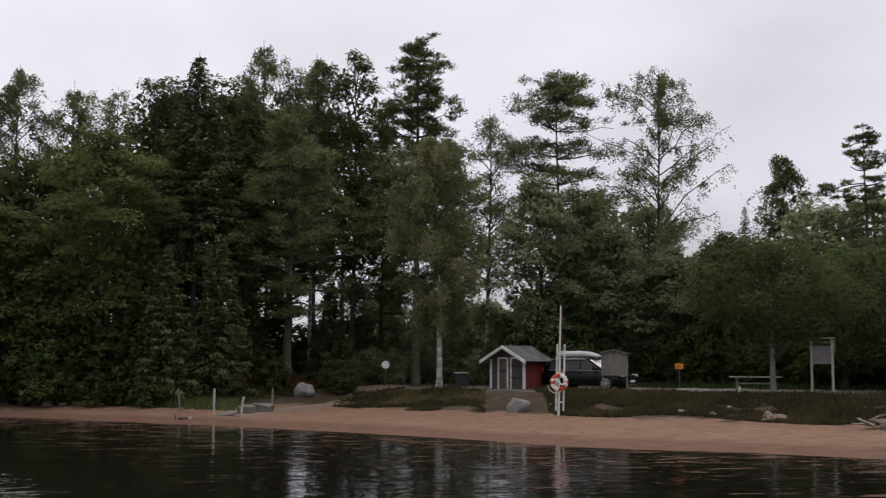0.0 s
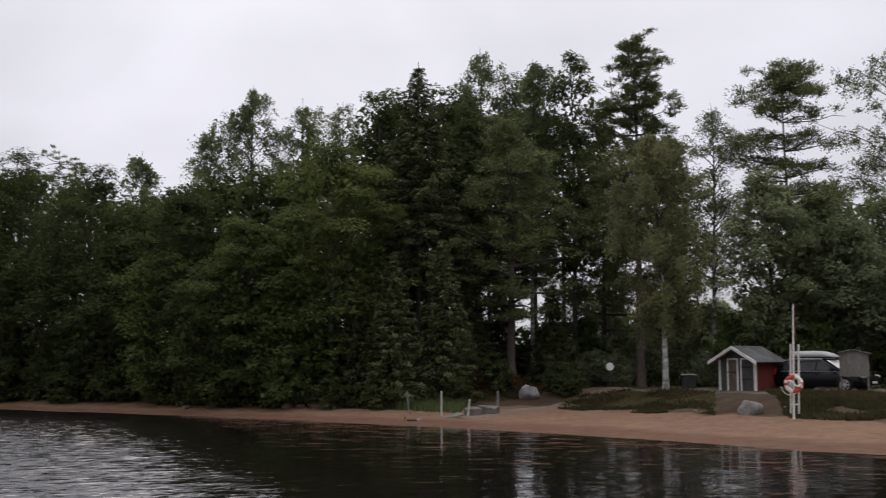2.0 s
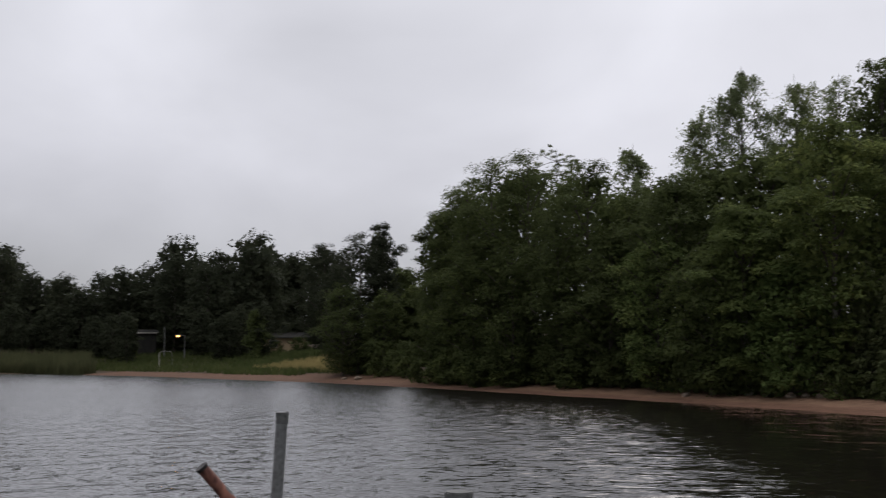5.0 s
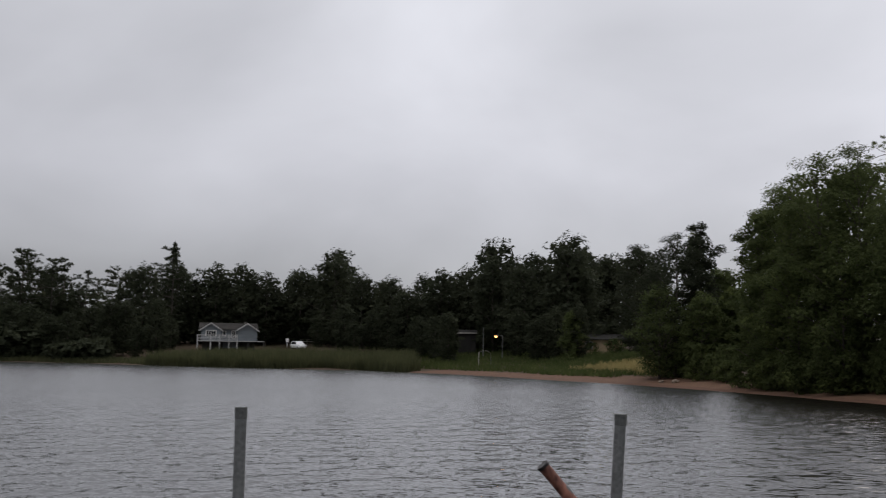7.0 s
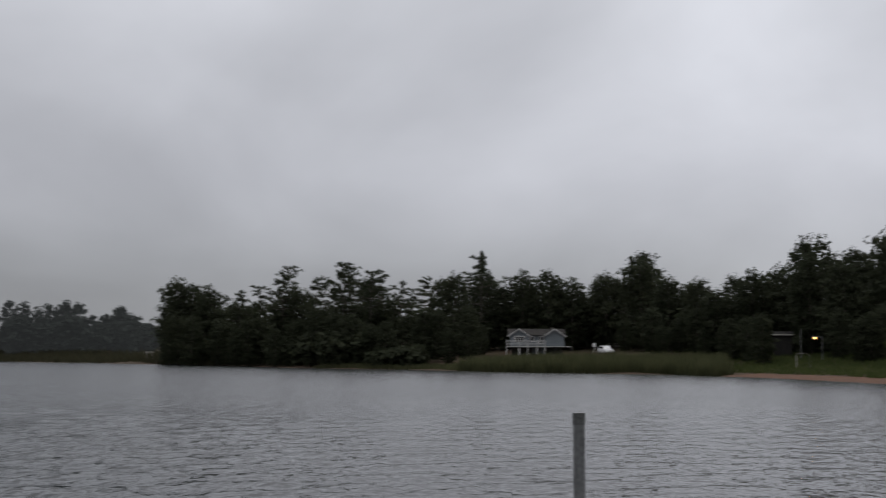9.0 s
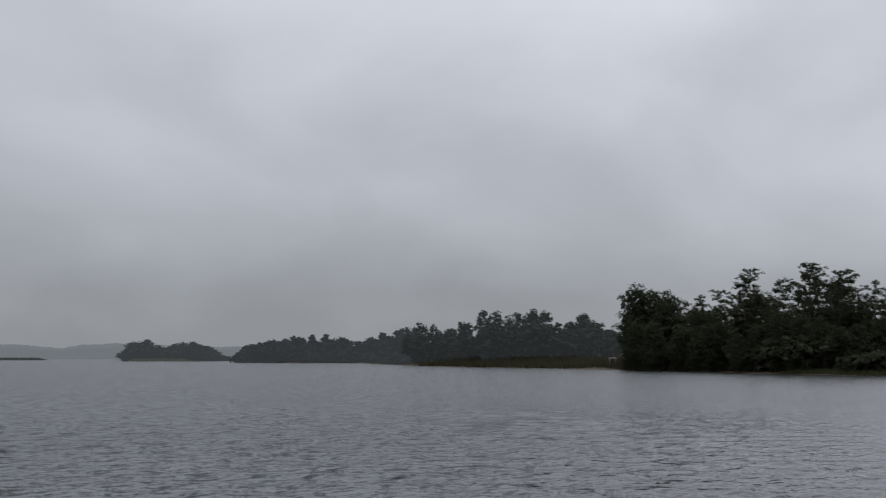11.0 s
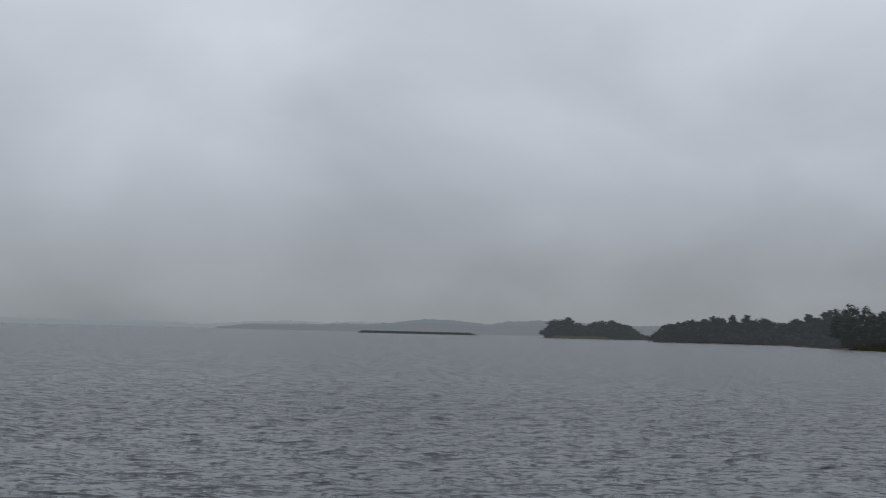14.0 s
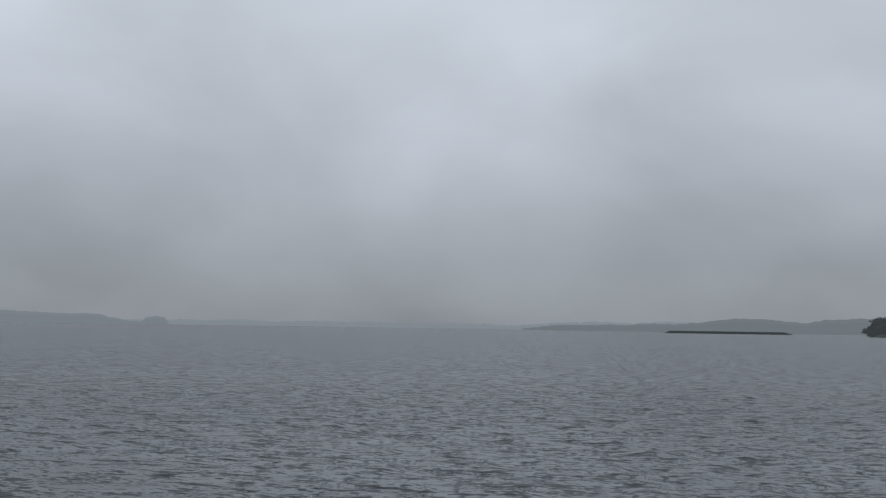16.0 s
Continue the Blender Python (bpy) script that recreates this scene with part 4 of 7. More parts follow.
stand("birch", -2.7, 69, 13.2, 2.3, "thin half-bare birch with white trunk", base=0.32, leaves=6000, size=0.17, trunk=0.16, branches=56)
stand("birch", -0.2, 57, 11.8, 2.6, "birch with browning crown on the edge of the bank", LEAF_OLIVE, base=0.22, leaves=17000, size=0.21, branches=60, trunk=0.17)
stand("pine", 1.05, 66, 17.5, 2.7, "tallest Scots pine with dense dark crown", base=0.40, needles=24000, size=0.27, boughs=68, trunk=0.27, pad=0.85, rounded=True)
stand("pine", 2.9, 73, 13.6, 2.6, "dark Scots pine beside the tallest one", base=0.2, needles=12000, cone=True, boughs=60, pad=0.95, size=0.32)
stand("pine", -0.9, 72, 12.0, 2.3, "dark Scots pine behind the browning birch", base=0.2, needles=10000, cone=True, boughs=56, pad=0.95, size=0.32)
stand("aspen", 4.4, 70, 16.3, 2.0, "tall narrow dark aspen with gaps in its crown", base=0.3, leaves=6500, open_=0.6, belly=0.6, lobes=0.45)
stand("birch", 6.6, 71, 15.7, 2.7, "tall leafy birch inside the wood", base=0.3, leaves=13000, size=0.24, branches=56)
stand("pine", 7.75, 63, 13.1, 3.0, "Scots pine with wide crown at the wood's edge", base=0.24, needles=14000, boughs=60, peak=0.3, trunk=0.26, pad=0.7)
stand("birch", 9.4, 73, 16.3, 2.5, "tall birch rising above the wood", base=0.45, leaves=8000, size=0.2)
stand("alder", 10.2, 68, 13.4, 2.8, "tall broadleaved tree inside the wood", base=0.3, leaves=9000)
stand("spruce", 12.61, 64, 16.05, 3.6, "tall pointed dark spruce with a bare lower stem", base=0.40, needles=12000, gap=0.5)
stand("aspen", 14.6, 67, 14.4, 2.7, "tall broadleaved tree inside the wood", base=0.15, leaves=9000)
stand("birch", 16.4, 72, 13.5, 2.2, "thin birch top above the maples", base=0.4, leaves=5000, size=0.2)
stand("maple", 17.2, 61, 11.6, 3.5, "broad maple with yellow-green leaf tiers over the beach", base=0.04, leaves=17000, size=0.25, flat=0.5, boughs=30)
stand("maple", 21.4, 62, 7.6, 2.8, "maple with yellow-green leaf tiers over the beach", base=0.03, leaves=12000, size=0.24, flat=0.5)
stand("birch", 21.4, 76, 14.2, 2.6, "tall weeping birch above the alders", base=0.35, leaves=14000, hang=2.2, size=0.2)
stand("birch", 19.0, 77, 13.7, 2.3, "tall weeping birch above the alders", base=0.35, leaves=11000, hang=2.2, size=0.2)
stand("birch", 23.4, 76, 12.2, 2.2, "tall weeping birch above the alders", base=0.3, leaves=11000, hang=2.0, size=0.2)
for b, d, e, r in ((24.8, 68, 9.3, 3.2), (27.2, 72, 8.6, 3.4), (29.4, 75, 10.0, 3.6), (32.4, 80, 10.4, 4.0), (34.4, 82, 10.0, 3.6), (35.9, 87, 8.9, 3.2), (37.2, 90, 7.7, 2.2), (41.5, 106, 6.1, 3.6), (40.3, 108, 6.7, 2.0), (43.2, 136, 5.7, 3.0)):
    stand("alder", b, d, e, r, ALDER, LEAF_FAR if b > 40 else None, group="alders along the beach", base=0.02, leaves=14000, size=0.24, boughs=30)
stand("birch", 27.0, 80, 10.6, 2.4, "light green birch between the alders", base=0.2, leaves=9000, size=0.24)
stand("pine", 31.0, 92, 11.1, 3.4, "Scots pine top showing above the alders", base=0.4, needles=8000, boughs=44, rounded=True)
stand("spruce", 40.53, 110, 7.0, 3.0, "spruce top showing above the alders", needles=7000)
for b, d, e, r in ((23.2, 63, 5.6, 2.6), (25.9, 67, 6.3, 2.6), (28.3, 71, 6.2, 2.6), (30.8, 74, 6.6, 2.8), (33.4, 78, 6.2, 2.8), (35.4, 82, 5.6, 2.6), (37.0, 87, 4.6, 2.2), (42.3, 104, 3.6, 2.6), (40.2, 101, 3.2, 2.0), (19.3, 60, 4.6, 2.4)):
    stand("alder", b, d, e, r, "low spreading alder overhanging the sand", LEAF_SHRUB if b in (25.9, 19.3) else None, group="low alders", base=0.0, leaves=6500, size=0.23, trunk=0.12)
for b, d, e, r in ((15.6, 60, 5.0, 1.9), (13.9, 58.5, 6.2, 2.0), (11.3, 60, 7.0, 2.2), (9.9, 64, 5.2, 1.8), (5.6, 66, 4.6, 1.7)):
    stand("spruce", b, d, e, r, "young dark spruce at the wood's edge", group="young spruces", needles=6000, trunk=0.1)

for b, d, e, r in ((-24, 76, 8.0, 3.0), (-22.2, 80, 8.6, 3.4), (-15.8, 84, 5.8, 3.0), (-19.5, 80, 8.2, 3.6), (-14, 80, 5.6, 2.6), (-11, 76, 8.6, 3.0), (-8.4, 78, 9.0, 3.0), (-5.2, 118, 3.6, 3.0), (-2.6, 116, 3.2, 3.0), (0.2, 120, 3.6, 3.0), (2.8, 118, 3.9, 3.0),
                   (11.2, 72, 14.6, 3.0), (13.9, 70, 14.3, 2.6), (13.6, 74, 12.2, 3.2), (15.6, 76, 11.6, 3.4), (18.6, 72, 11.4, 3.4), (20.6, 70, 10.4, 3.4), (22.8, 73, 10.0, 3.4), (25.2, 80, 9.2, 3.4)):
    stand("alder", b, d, e, r, "grey-green broadleaved tree deep inside the wood" if b < 4 else "dark broadleaved tree deep inside the wood", LEAF_LIT if b < 4 else None, group="inner wood", base=0.06, leaves=5600, size=0.36, core=0.24)

for b, d, e, r in ((27.5, 84, 8.5, 3.6), (30.0, 88, 9.5, 3.8), (32.6, 92, 9.8, 3.8), (35.0, 94, 9.0, 3.6), (36.6, 100, 7.5, 2.6), (39.2, 120, 4.4, 2.4), (38.6, 104, 3.4, 2.0)):
    stand("alder", b, d, e, r, "dark broadleaved tree deep inside the wood", group="inner wood", base=0.06, leaves=5600, size=0.36, core=0.24)

for b, d, e, r in ((8.8, 70, 10.5, 2.4),):
    stand("aspen", b, d, e, r, "half-open broadleaved tree letting the sky through", group="inner wood", base=0.2, leaves=3200, size=0.30, core=0.0, open_=0.6, boughs=34, lump=0.24)

for b, d, e, r in ((2.6, 84, 12.4, 2.4), (4.9, 86, 12.8, 2.6), (6.4, 84, 13.2, 2.6), (9.6, 82, 13.4, 2.6)):
    stand("alder", b, d, e, r, "dark half-open broadleaved tree deep inside the wood", group="inner wood", base=0.36, leaves=4600, size=0.35, core=0.06, open_=0.35)

stand("spruce", 8.35, 71, 5.0, 1.5, "young dark spruce inside the wood", group="young spruces", needles=4500, trunk=0.09)
stand("aspen", 7.6, 74, 14.9, 2.7, "tall leafy broadleaved tree inside the wood", LEAF_BIRCH, base=0.3, leaves=12000)
stand("aspen", 10.0, 75, 14.4, 2.3, "tall leafy broadleaved tree inside the wood", LEAF_BIRCH, base=0.35, leaves=9000)

# thicket closing the wood's floor: one shape of each kind, copied
shrub_a = tree("shrub", broadleaf(np.random.default_rng(5), 3.2, 1.9, base=0.0, boughs=12, leaves=1150, size=0.29, limb_sides=3, trunk=0.05, belly=0.35), BARK_DARK, LEAF_SHRUB,
               *spot(3.6, 74), "leafy green thicket shrub under the trees", "shrub", "thicket")
shrub_b = tree("shrub", broadleaf(np.random.default_rng(6), 3.0, 2.1, base=0.0, boughs=12, leaves=1150, size=0.28, limb_sides=3, trunk=0.05, belly=0.4), BARK_DARK, LEAF_ALDER,
               *spot(7.0, 72), "dark leafy thicket shrub under the trees", "shrub", "thicket")

shrub_c = tree("shrub", broadleaf(np.random.default_rng(7), 3.0, 1.9, base=0.0, boughs=16, leaves=3000, size=0.17, limb_sides=3, trunk=0.05, belly=0.4, open_=0.3), BARK_DARK, LEAF_LIT,
               *spot(1.2, 72), "pale green shrub in the clearing behind the wood", "shrub", "thicket")
shrub_d = tree("shrub", broadleaf(np.random.default_rng(8), 2.8, 2.0, base=0.0, boughs=16, leaves=3000, size=0.17, limb_sides=3, trunk=0.05, belly=0.4, open_=0.3), BARK_DARK, LEAF_ALDER,
               *spot(-12.0, 67), "dark green shrub behind the picnic place", "shrub", "thicket")


def put_copy(ob, x, y, k, turn, kz=None):
    o = copy_thing(ob, pose(x, y, gz(x, y) - 0.05, 0, 0, turn))
    o.scale = (k, k, kz or k)
    return o


rng = np.random.default_rng(11)
for i in range(64):
    b = -26 + 50 * (i + rng.uniform(0, 1)) / 64
    d = rng.uniform(70, 92) if b < 9 else rng.uniform(66, 82)
    if -5 < b < 2.2 and d < 78:
        d += 10
    x, y = spot(b, d)
    put_copy(shrub_a if i % 3 else shrub_b, x, y, rng.uniform(0.8, 1.5), rng.uniform(0, 360), rng.uniform(0.8, 1.7))
for i in range(30):        # lit shrubs behind the parking place, the lightness partly in their leaf colour
    b = -24 + 22 * (i + rng.uniform(0, 1)) / 30
    put_copy(shrub_d if b < -9.5 else shrub_c if i % 3 else shrub_a, *spot(b, rng.uniform(63.5, 66.5) - 0.25 * max(0, -b - 10)), rng.uniform(0.55, 0.95), rng.uniform(0, 360), rng.uniform(0.7, 1.5))
for b, d, k in ((2.2, 66, 0.7), (3.4, 67, 0.8), (4.4, 66.5, 0.6), (0.9, 69, 0.8), (5.6, 65, 0.5), (-0.8, 70, 0.9), (-2.2, 71, 1.0), (-3.4, 69, 0.9), (1.8, 74, 1.2), (0.2, 76, 1.3), (-1.6, 78, 1.4), (3.2, 77, 1.2), (-4.6, 72, 1.1), (4.6, 73, 1.0)):
    put_copy(shrub_c, *spot(b, d), k, b * 70)
for i in range(40):        # low growth along the edge of the sand
    b = 21 + 21 * (i + rng.uniform(0, 1)) / 40
    d = np.interp(b, (21, 24.8, 29.4, 34.4, 38.1, 42), (61.5, 66, 72.5, 79.5, 89, 110)) + rng.uniform(-1.5, 2.5)
    put_copy(shrub_b, *spot(b, d), rng.uniform(0.5, 0.95), rng.uniform(0, 360), rng.uniform(0.6, 1.3))
for b, d, k in ((5.2, 62, 0.6),  (4.6, 61, 0.5), (8.6, 62, 0.5), (14.6, 57.5, 0.6), (17.0, 58.5, 0.6), (20.2, 60.5, 0.6), (22.3, 62, 0.6), (8.4, 60.4, 0.5), (12.4, 59.5, 0.6), (10.6, 58.5, 0.5)):
    put_copy(shrub_b, *spot(b, d), k, b * 40)

for b, d, k in ((44.5, 149, 0.8), (45.7, 150, 0.7), (47.6, 146, 0.8)):
    put_copy(shrub_b, *spot(b, d), k, b * 40)

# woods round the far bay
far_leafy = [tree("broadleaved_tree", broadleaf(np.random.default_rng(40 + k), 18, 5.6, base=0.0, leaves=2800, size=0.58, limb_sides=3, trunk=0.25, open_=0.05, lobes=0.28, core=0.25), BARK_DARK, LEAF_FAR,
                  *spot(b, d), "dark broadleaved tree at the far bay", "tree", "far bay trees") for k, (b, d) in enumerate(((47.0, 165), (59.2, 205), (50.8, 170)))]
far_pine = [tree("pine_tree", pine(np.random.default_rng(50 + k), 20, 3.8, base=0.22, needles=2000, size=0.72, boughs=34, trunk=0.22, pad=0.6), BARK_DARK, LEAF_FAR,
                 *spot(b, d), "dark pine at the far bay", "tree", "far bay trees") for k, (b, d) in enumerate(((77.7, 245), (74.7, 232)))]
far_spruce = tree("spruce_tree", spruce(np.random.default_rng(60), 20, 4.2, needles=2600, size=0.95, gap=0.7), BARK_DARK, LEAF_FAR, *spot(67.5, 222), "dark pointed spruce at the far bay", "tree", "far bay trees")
for ob in (*far_leafy, *far_pine, far_spruce):
    ob.scale = (1, 1, 1)

TOPS = np.array([(40.5, 6.6), (44.0, 5.7), (47.0, 5.9), (49.3, 4.8), (50.9, 5.25), (53.6, 4.45), (55.4, 3.45), (56.4, 4.05), (57.8, 4.15), (59.3, 5.1), (61, 4.4), (62.8, 4.1), (64, 4.5), (65.4, 4.5), (66.5, 3.75),
                 (67.55, 5.25), (69.0, 4.4), (70.5, 4.2), (71.7, 3.85), (72.8, 4.5), (73.4, 4.45), (74.85, 4.85), (76.2, 4.1), (77.9, 4.45), (79.1, 3.55), (80.1, 3.35), (81.7, 3.55), (82.6, 3.7), (83.4, 3.95), (84.2, 2.9)])
BAYS = np.array([(40, 130), (44, 146), (48, 150), (52, 160), (56, 172), (60, 198), (64, 205), (67, 204), (69, 194), (72, 202), (76, 206), (80, 230), (84, 250)])
rng = np.random.default_rng(21)


def bay_tree(kind, b, d, e):
    x, y = spot(b, d)
    H = EYE + d * math.tan(radians(e)) - gz(x, y)
    proto, tall = {"leafy": (far_leafy[rng.integers(3)], 18), "pine": (far_pine[rng.integers(2)], 20), "spruce": (far_spruce, 20)}[kind]
    k = H / tall
    put_copy(proto, x, y, k * rng.uniform(0.85, 1.1), rng.uniform(0, 360), k)


for b, e in TOPS[2:-1]:
    kind = "pine" if 67 < b < 68 or 70 < b < 81 else "leafy"
    bay_tree(kind, b, np.interp(b, BAYS[:, 0], BAYS[:, 1]) + rng.uniform(0, 6), e)
for i in range(74):
    b = 42 + 42 * (i + rng.uniform(0, 1)) / 74
    e = np.interp(b, TOPS[:, 0], TOPS[:, 1]) * rng.uniform(0.72, 0.95)
    kind = "leafy" if b < 66 or rng.uniform() < 0.3 else "pine" if rng.uniform() < 0.75 else "spruce"
    bay_tree(kind, b, np.interp(b, BAYS[:, 0], BAYS[:, 1]) + (40 if 43.6 < b < 46.4 else rng.uniform(6, 30)), e)
for b, d, e in ((45.2, 190, 5.3), (46.2, 182, 5.7), (48.6, 168, 5.5), (49.6, 174, 5.2), (52.3, 178, 4.7), (54.5, 186, 4.2)):
    bay_tree("leafy", b, d, e)
for i in range(56):        # lower edge of that wood
    b = 45 + 39 * (i + rng.uniform(0, 1)) / 56
    if 60.2 < b < 66.8 or b < 46.2 or 49.8 < b < 53.2:
        continue
    bay_tree("leafy", b, np.interp(b, BAYS[:, 0], BAYS[:, 1]) - rng.uniform(2, 13), np.interp(b, TOPS[:, 0], TOPS[:, 1]) * rng.uniform(0.3, 0.62))

# woods beyond the marsh: too many and too far to count
def woods(name, rows, label, mat, kind="stuff", seed=1, leaves=700, size=1.2, base_z=None):
    r = np.random.default_rng(seed)
    parts = []
    for b, d, e, R in rows:
        x, y = spot(b, d)
        z0 = gz(x, y) if base_z is None else base_z
        H = EYE + d * math.tan(radians(e)) - z0
        wood, limbs, leafs = broadleaf(r, H, R * r.uniform(1.05, 1.5), base=0.0, leaves=leaves, size=size, trunk=0.3, lobes=0.4, open_=0.3, belly=r.uniform(0.5, 0.72), boughs=18, lump=0.36)
        parts.append((leafs[0] + np.array([x, y, z0]), leafs[1]))
    v, f = joined(parts)
    return tagged(new(name, mesh_of(name, v, f, mat)), label, "woods", kind=kind)


rng = np.random.default_rng(30)
rows = []
for i in range(64):
    b = 46 + 38 * (i + rng.uniform(0, 1)) / 64
    d = np.interp(b, BAYS[:, 0], BAYS[:, 1]) + (rng.uniform(14, 20) if 49.5 < b < 53.2 else rng.uniform(4, 9))
    rows.append((b, d, rng.uniform(1.8, 3.0), rng.uniform(3, 4.5)))
for i in range(26):
    b = 70.5 + 13 * (i + rng.uniform(0, 1)) / 26
    d = next(v for v in range(120, 400) if inland(*spot(b, v))[0] > 2.5)
    rows.append((b, d + rng.uniform(0, 3), rng.uniform(0.1, 0.5) if b < 73.5 else rng.uniform(0.5, 1.2), rng.uniform(1.8, 3.0)))
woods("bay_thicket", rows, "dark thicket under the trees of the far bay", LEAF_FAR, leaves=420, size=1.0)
# crowns of the marsh wood by bearing and height, the nearer ones first
EDGE = ((94.62, 1.85), (93.9, 1.74), (93.03, 1.66), (92.31, 1.95), (91.3, 2.56), (90.65, 2.5), (89.74, 2.46), (89.09, 2.3), (88.71, 2.6), (88.06, 2.53), (87.5, 1.88), (86.78, 1.95), (86.13, 2.34), (85.5, 1.95), (84.7, 1.5))
rng = np.random.default_rng(31)
rows = []
for b, e in EDGE:
    d = np.interp(b, (84, 88, 91.5, 94.7), (300, 322, 345, 410)) + rng.uniform(0, 16)
    rows.append((b, d, e, d * rng.uniform(0.0075, 0.0105)))
    rows.append((b + rng.uniform(-0.3, 0.3), d - 8, e * 0.72, d * rng.uniform(0.0085, 0.012)))
tops = np.array(EDGE[::-1])
for i in range(40):
    b = 84.2 + 11.2 * (i + rng.uniform(0, 1)) / 40
    d = np.interp(b, (84, 88, 91.5, 95.4), (300, 322, 345, 430)) + rng.uniform(4, 40)
    rows.append((b, d, np.interp(b, tops[:, 0], tops[:, 1]) * rng.uniform(0.45, 0.78), rng.uniform(2.6, 4.2)))
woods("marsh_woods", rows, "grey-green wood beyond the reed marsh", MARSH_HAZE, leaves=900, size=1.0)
POINT = ((103.75, 0.3), (103.42, 0.68), (102.98, 0.78), (102.39, 0.94), (102.0, 0.9), (101.6, 0.98), (101.3, 1.13), (100.9, 1.12), (100.25, 1.17), (99.55, 1.2), (99.1, 1.09), (98.68, 1.1), (98.1, 0.9), (97.43, 1.02), (97.15, 1.12),
         (96.54, 1.34), (96.17, 1.2), (95.75, 1.5), (95.33, 1.64), (94.9, 1.6))
rows = []
for b, e in POINT:
    d = 620 + (104 - b) * 4 + rng.uniform(0, 20)
    slim = 0.5 if b in (100.25, 99.55, 96.54) else 1.0
    rows.append((b, d, e, slim * d * rng.uniform(0.0065, 0.0095)))
    rows.append((b + rng.uniform(-0.3, 0.3), d - 10, e * 0.66, d * rng.uniform(0.006, 0.009)))
tops = np.array(POINT[::-1])
for i in range(30):
    b = 94.8 + 8.9 * (i + rng.uniform(0, 1)) / 30
    rows.append((b, 640 + rng.uniform(0, 40), np.interp(b, tops[:, 0], tops[:, 1]) * rng.uniform(0.55, 0.85), rng.uniform(5, 8)))
for i in range(34):
    b = 95.2 + 8.2 * (i + rng.uniform(0, 1)) / 34
    d = next((v for v in range(380, 720, 2) if inland(*spot(b, v))[0] > 4), 630)
    rows.append((b, d + rng.uniform(0, 8), rng.uniform(0.05, 0.3), rng.uniform(3, 5)))
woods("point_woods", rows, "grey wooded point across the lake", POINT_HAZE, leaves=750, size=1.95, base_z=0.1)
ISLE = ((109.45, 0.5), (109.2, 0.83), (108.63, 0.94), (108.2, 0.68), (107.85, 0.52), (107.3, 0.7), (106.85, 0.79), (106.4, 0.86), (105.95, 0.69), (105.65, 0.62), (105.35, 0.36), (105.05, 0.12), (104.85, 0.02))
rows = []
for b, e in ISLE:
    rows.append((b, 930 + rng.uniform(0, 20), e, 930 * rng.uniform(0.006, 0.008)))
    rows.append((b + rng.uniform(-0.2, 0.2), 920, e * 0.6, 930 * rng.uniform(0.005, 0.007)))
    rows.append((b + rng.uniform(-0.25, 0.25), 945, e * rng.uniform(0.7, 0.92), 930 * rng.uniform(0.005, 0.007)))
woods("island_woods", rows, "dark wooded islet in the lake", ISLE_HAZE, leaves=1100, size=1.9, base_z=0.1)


def far_ridge(name, line, d, depth, seed, mat, label):
    """A wooded skyline: a thick bank with an uneven top."""
    r = np.random.default_rng(seed)
    line = np.array(line)
    bs = np.arange(line[0, 0], line[-1, 0], 0.06)
    e = np.interp(bs, line[:, 0], line[:, 1])
    rough = np.convolve(r.normal(0, 1, len(bs) + 8), np.ones(3) / 3, "same")[4:-4] * 0.022 + np.convolve(r.normal(0, 1, len(bs) + 40), np.ones(21) / 21, "same")[20:-20] * 0.10
    top = EYE + d * np.tan(np.radians(np.maximum(e + rough, 0.03)))
    v, f, k = [], [], 0
    for b, z in zip(bs, top):
        x0, y0 = spot(b, d)
        x1, y1 = spot(b, d + depth)
        v += [(x0, y0, -1.0), (x0, y0, z * 0.72), (*spot(b, d + depth * 0.3), z), (x1, y1, z * 0.9), (x1, y1, -1.0)]
    n = len(bs)
    for i in range(n - 1):
        for j in range(4):
            a = i * 5 + j
            f.append((a, a + 1, a + 6, a + 5))
    return tagged(new(name, mesh_of(name, v, f, mat)), label, "far shore", kind="structure")


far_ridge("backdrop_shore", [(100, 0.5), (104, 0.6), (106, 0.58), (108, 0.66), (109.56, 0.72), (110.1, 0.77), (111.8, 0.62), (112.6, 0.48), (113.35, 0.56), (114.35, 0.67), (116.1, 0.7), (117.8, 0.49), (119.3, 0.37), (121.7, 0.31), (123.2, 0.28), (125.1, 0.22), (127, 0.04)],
          2500, 300, 3, FAR_HAZE, "grey wooded shore with a haze glow painted in")
far_ridge("backdrop_hills", [(116, 0.4), (119.8, 0.48), (121.3, 0.35), (122.4, 0.44), (124.8, 0.35), (127.7, 0.2), (130.7, 0.26), (135.4, 0.28), (139.6, 0.22), (142.5, 0.26), (146, 0.2), (156, 0.2)], 4300, 250, 4, FARTHER_HAZE, "pale distant shore nearly lost in a painted haze glow")
far_ridge("backdrop_headland", [(145.3, 0.02), (145.5, 0.31), (146.0, 0.42), (146.4, 0.35), (146.7, 0.12), (147.4, 0.17), (148.3, 0.35), (149.4, 0.5), (151.8, 0.49), (153.4, 0.54), (160, 0.5)], 3300, 300, 5, HEAD_HAZE, "pale wooded headland with a haze glow painted in")

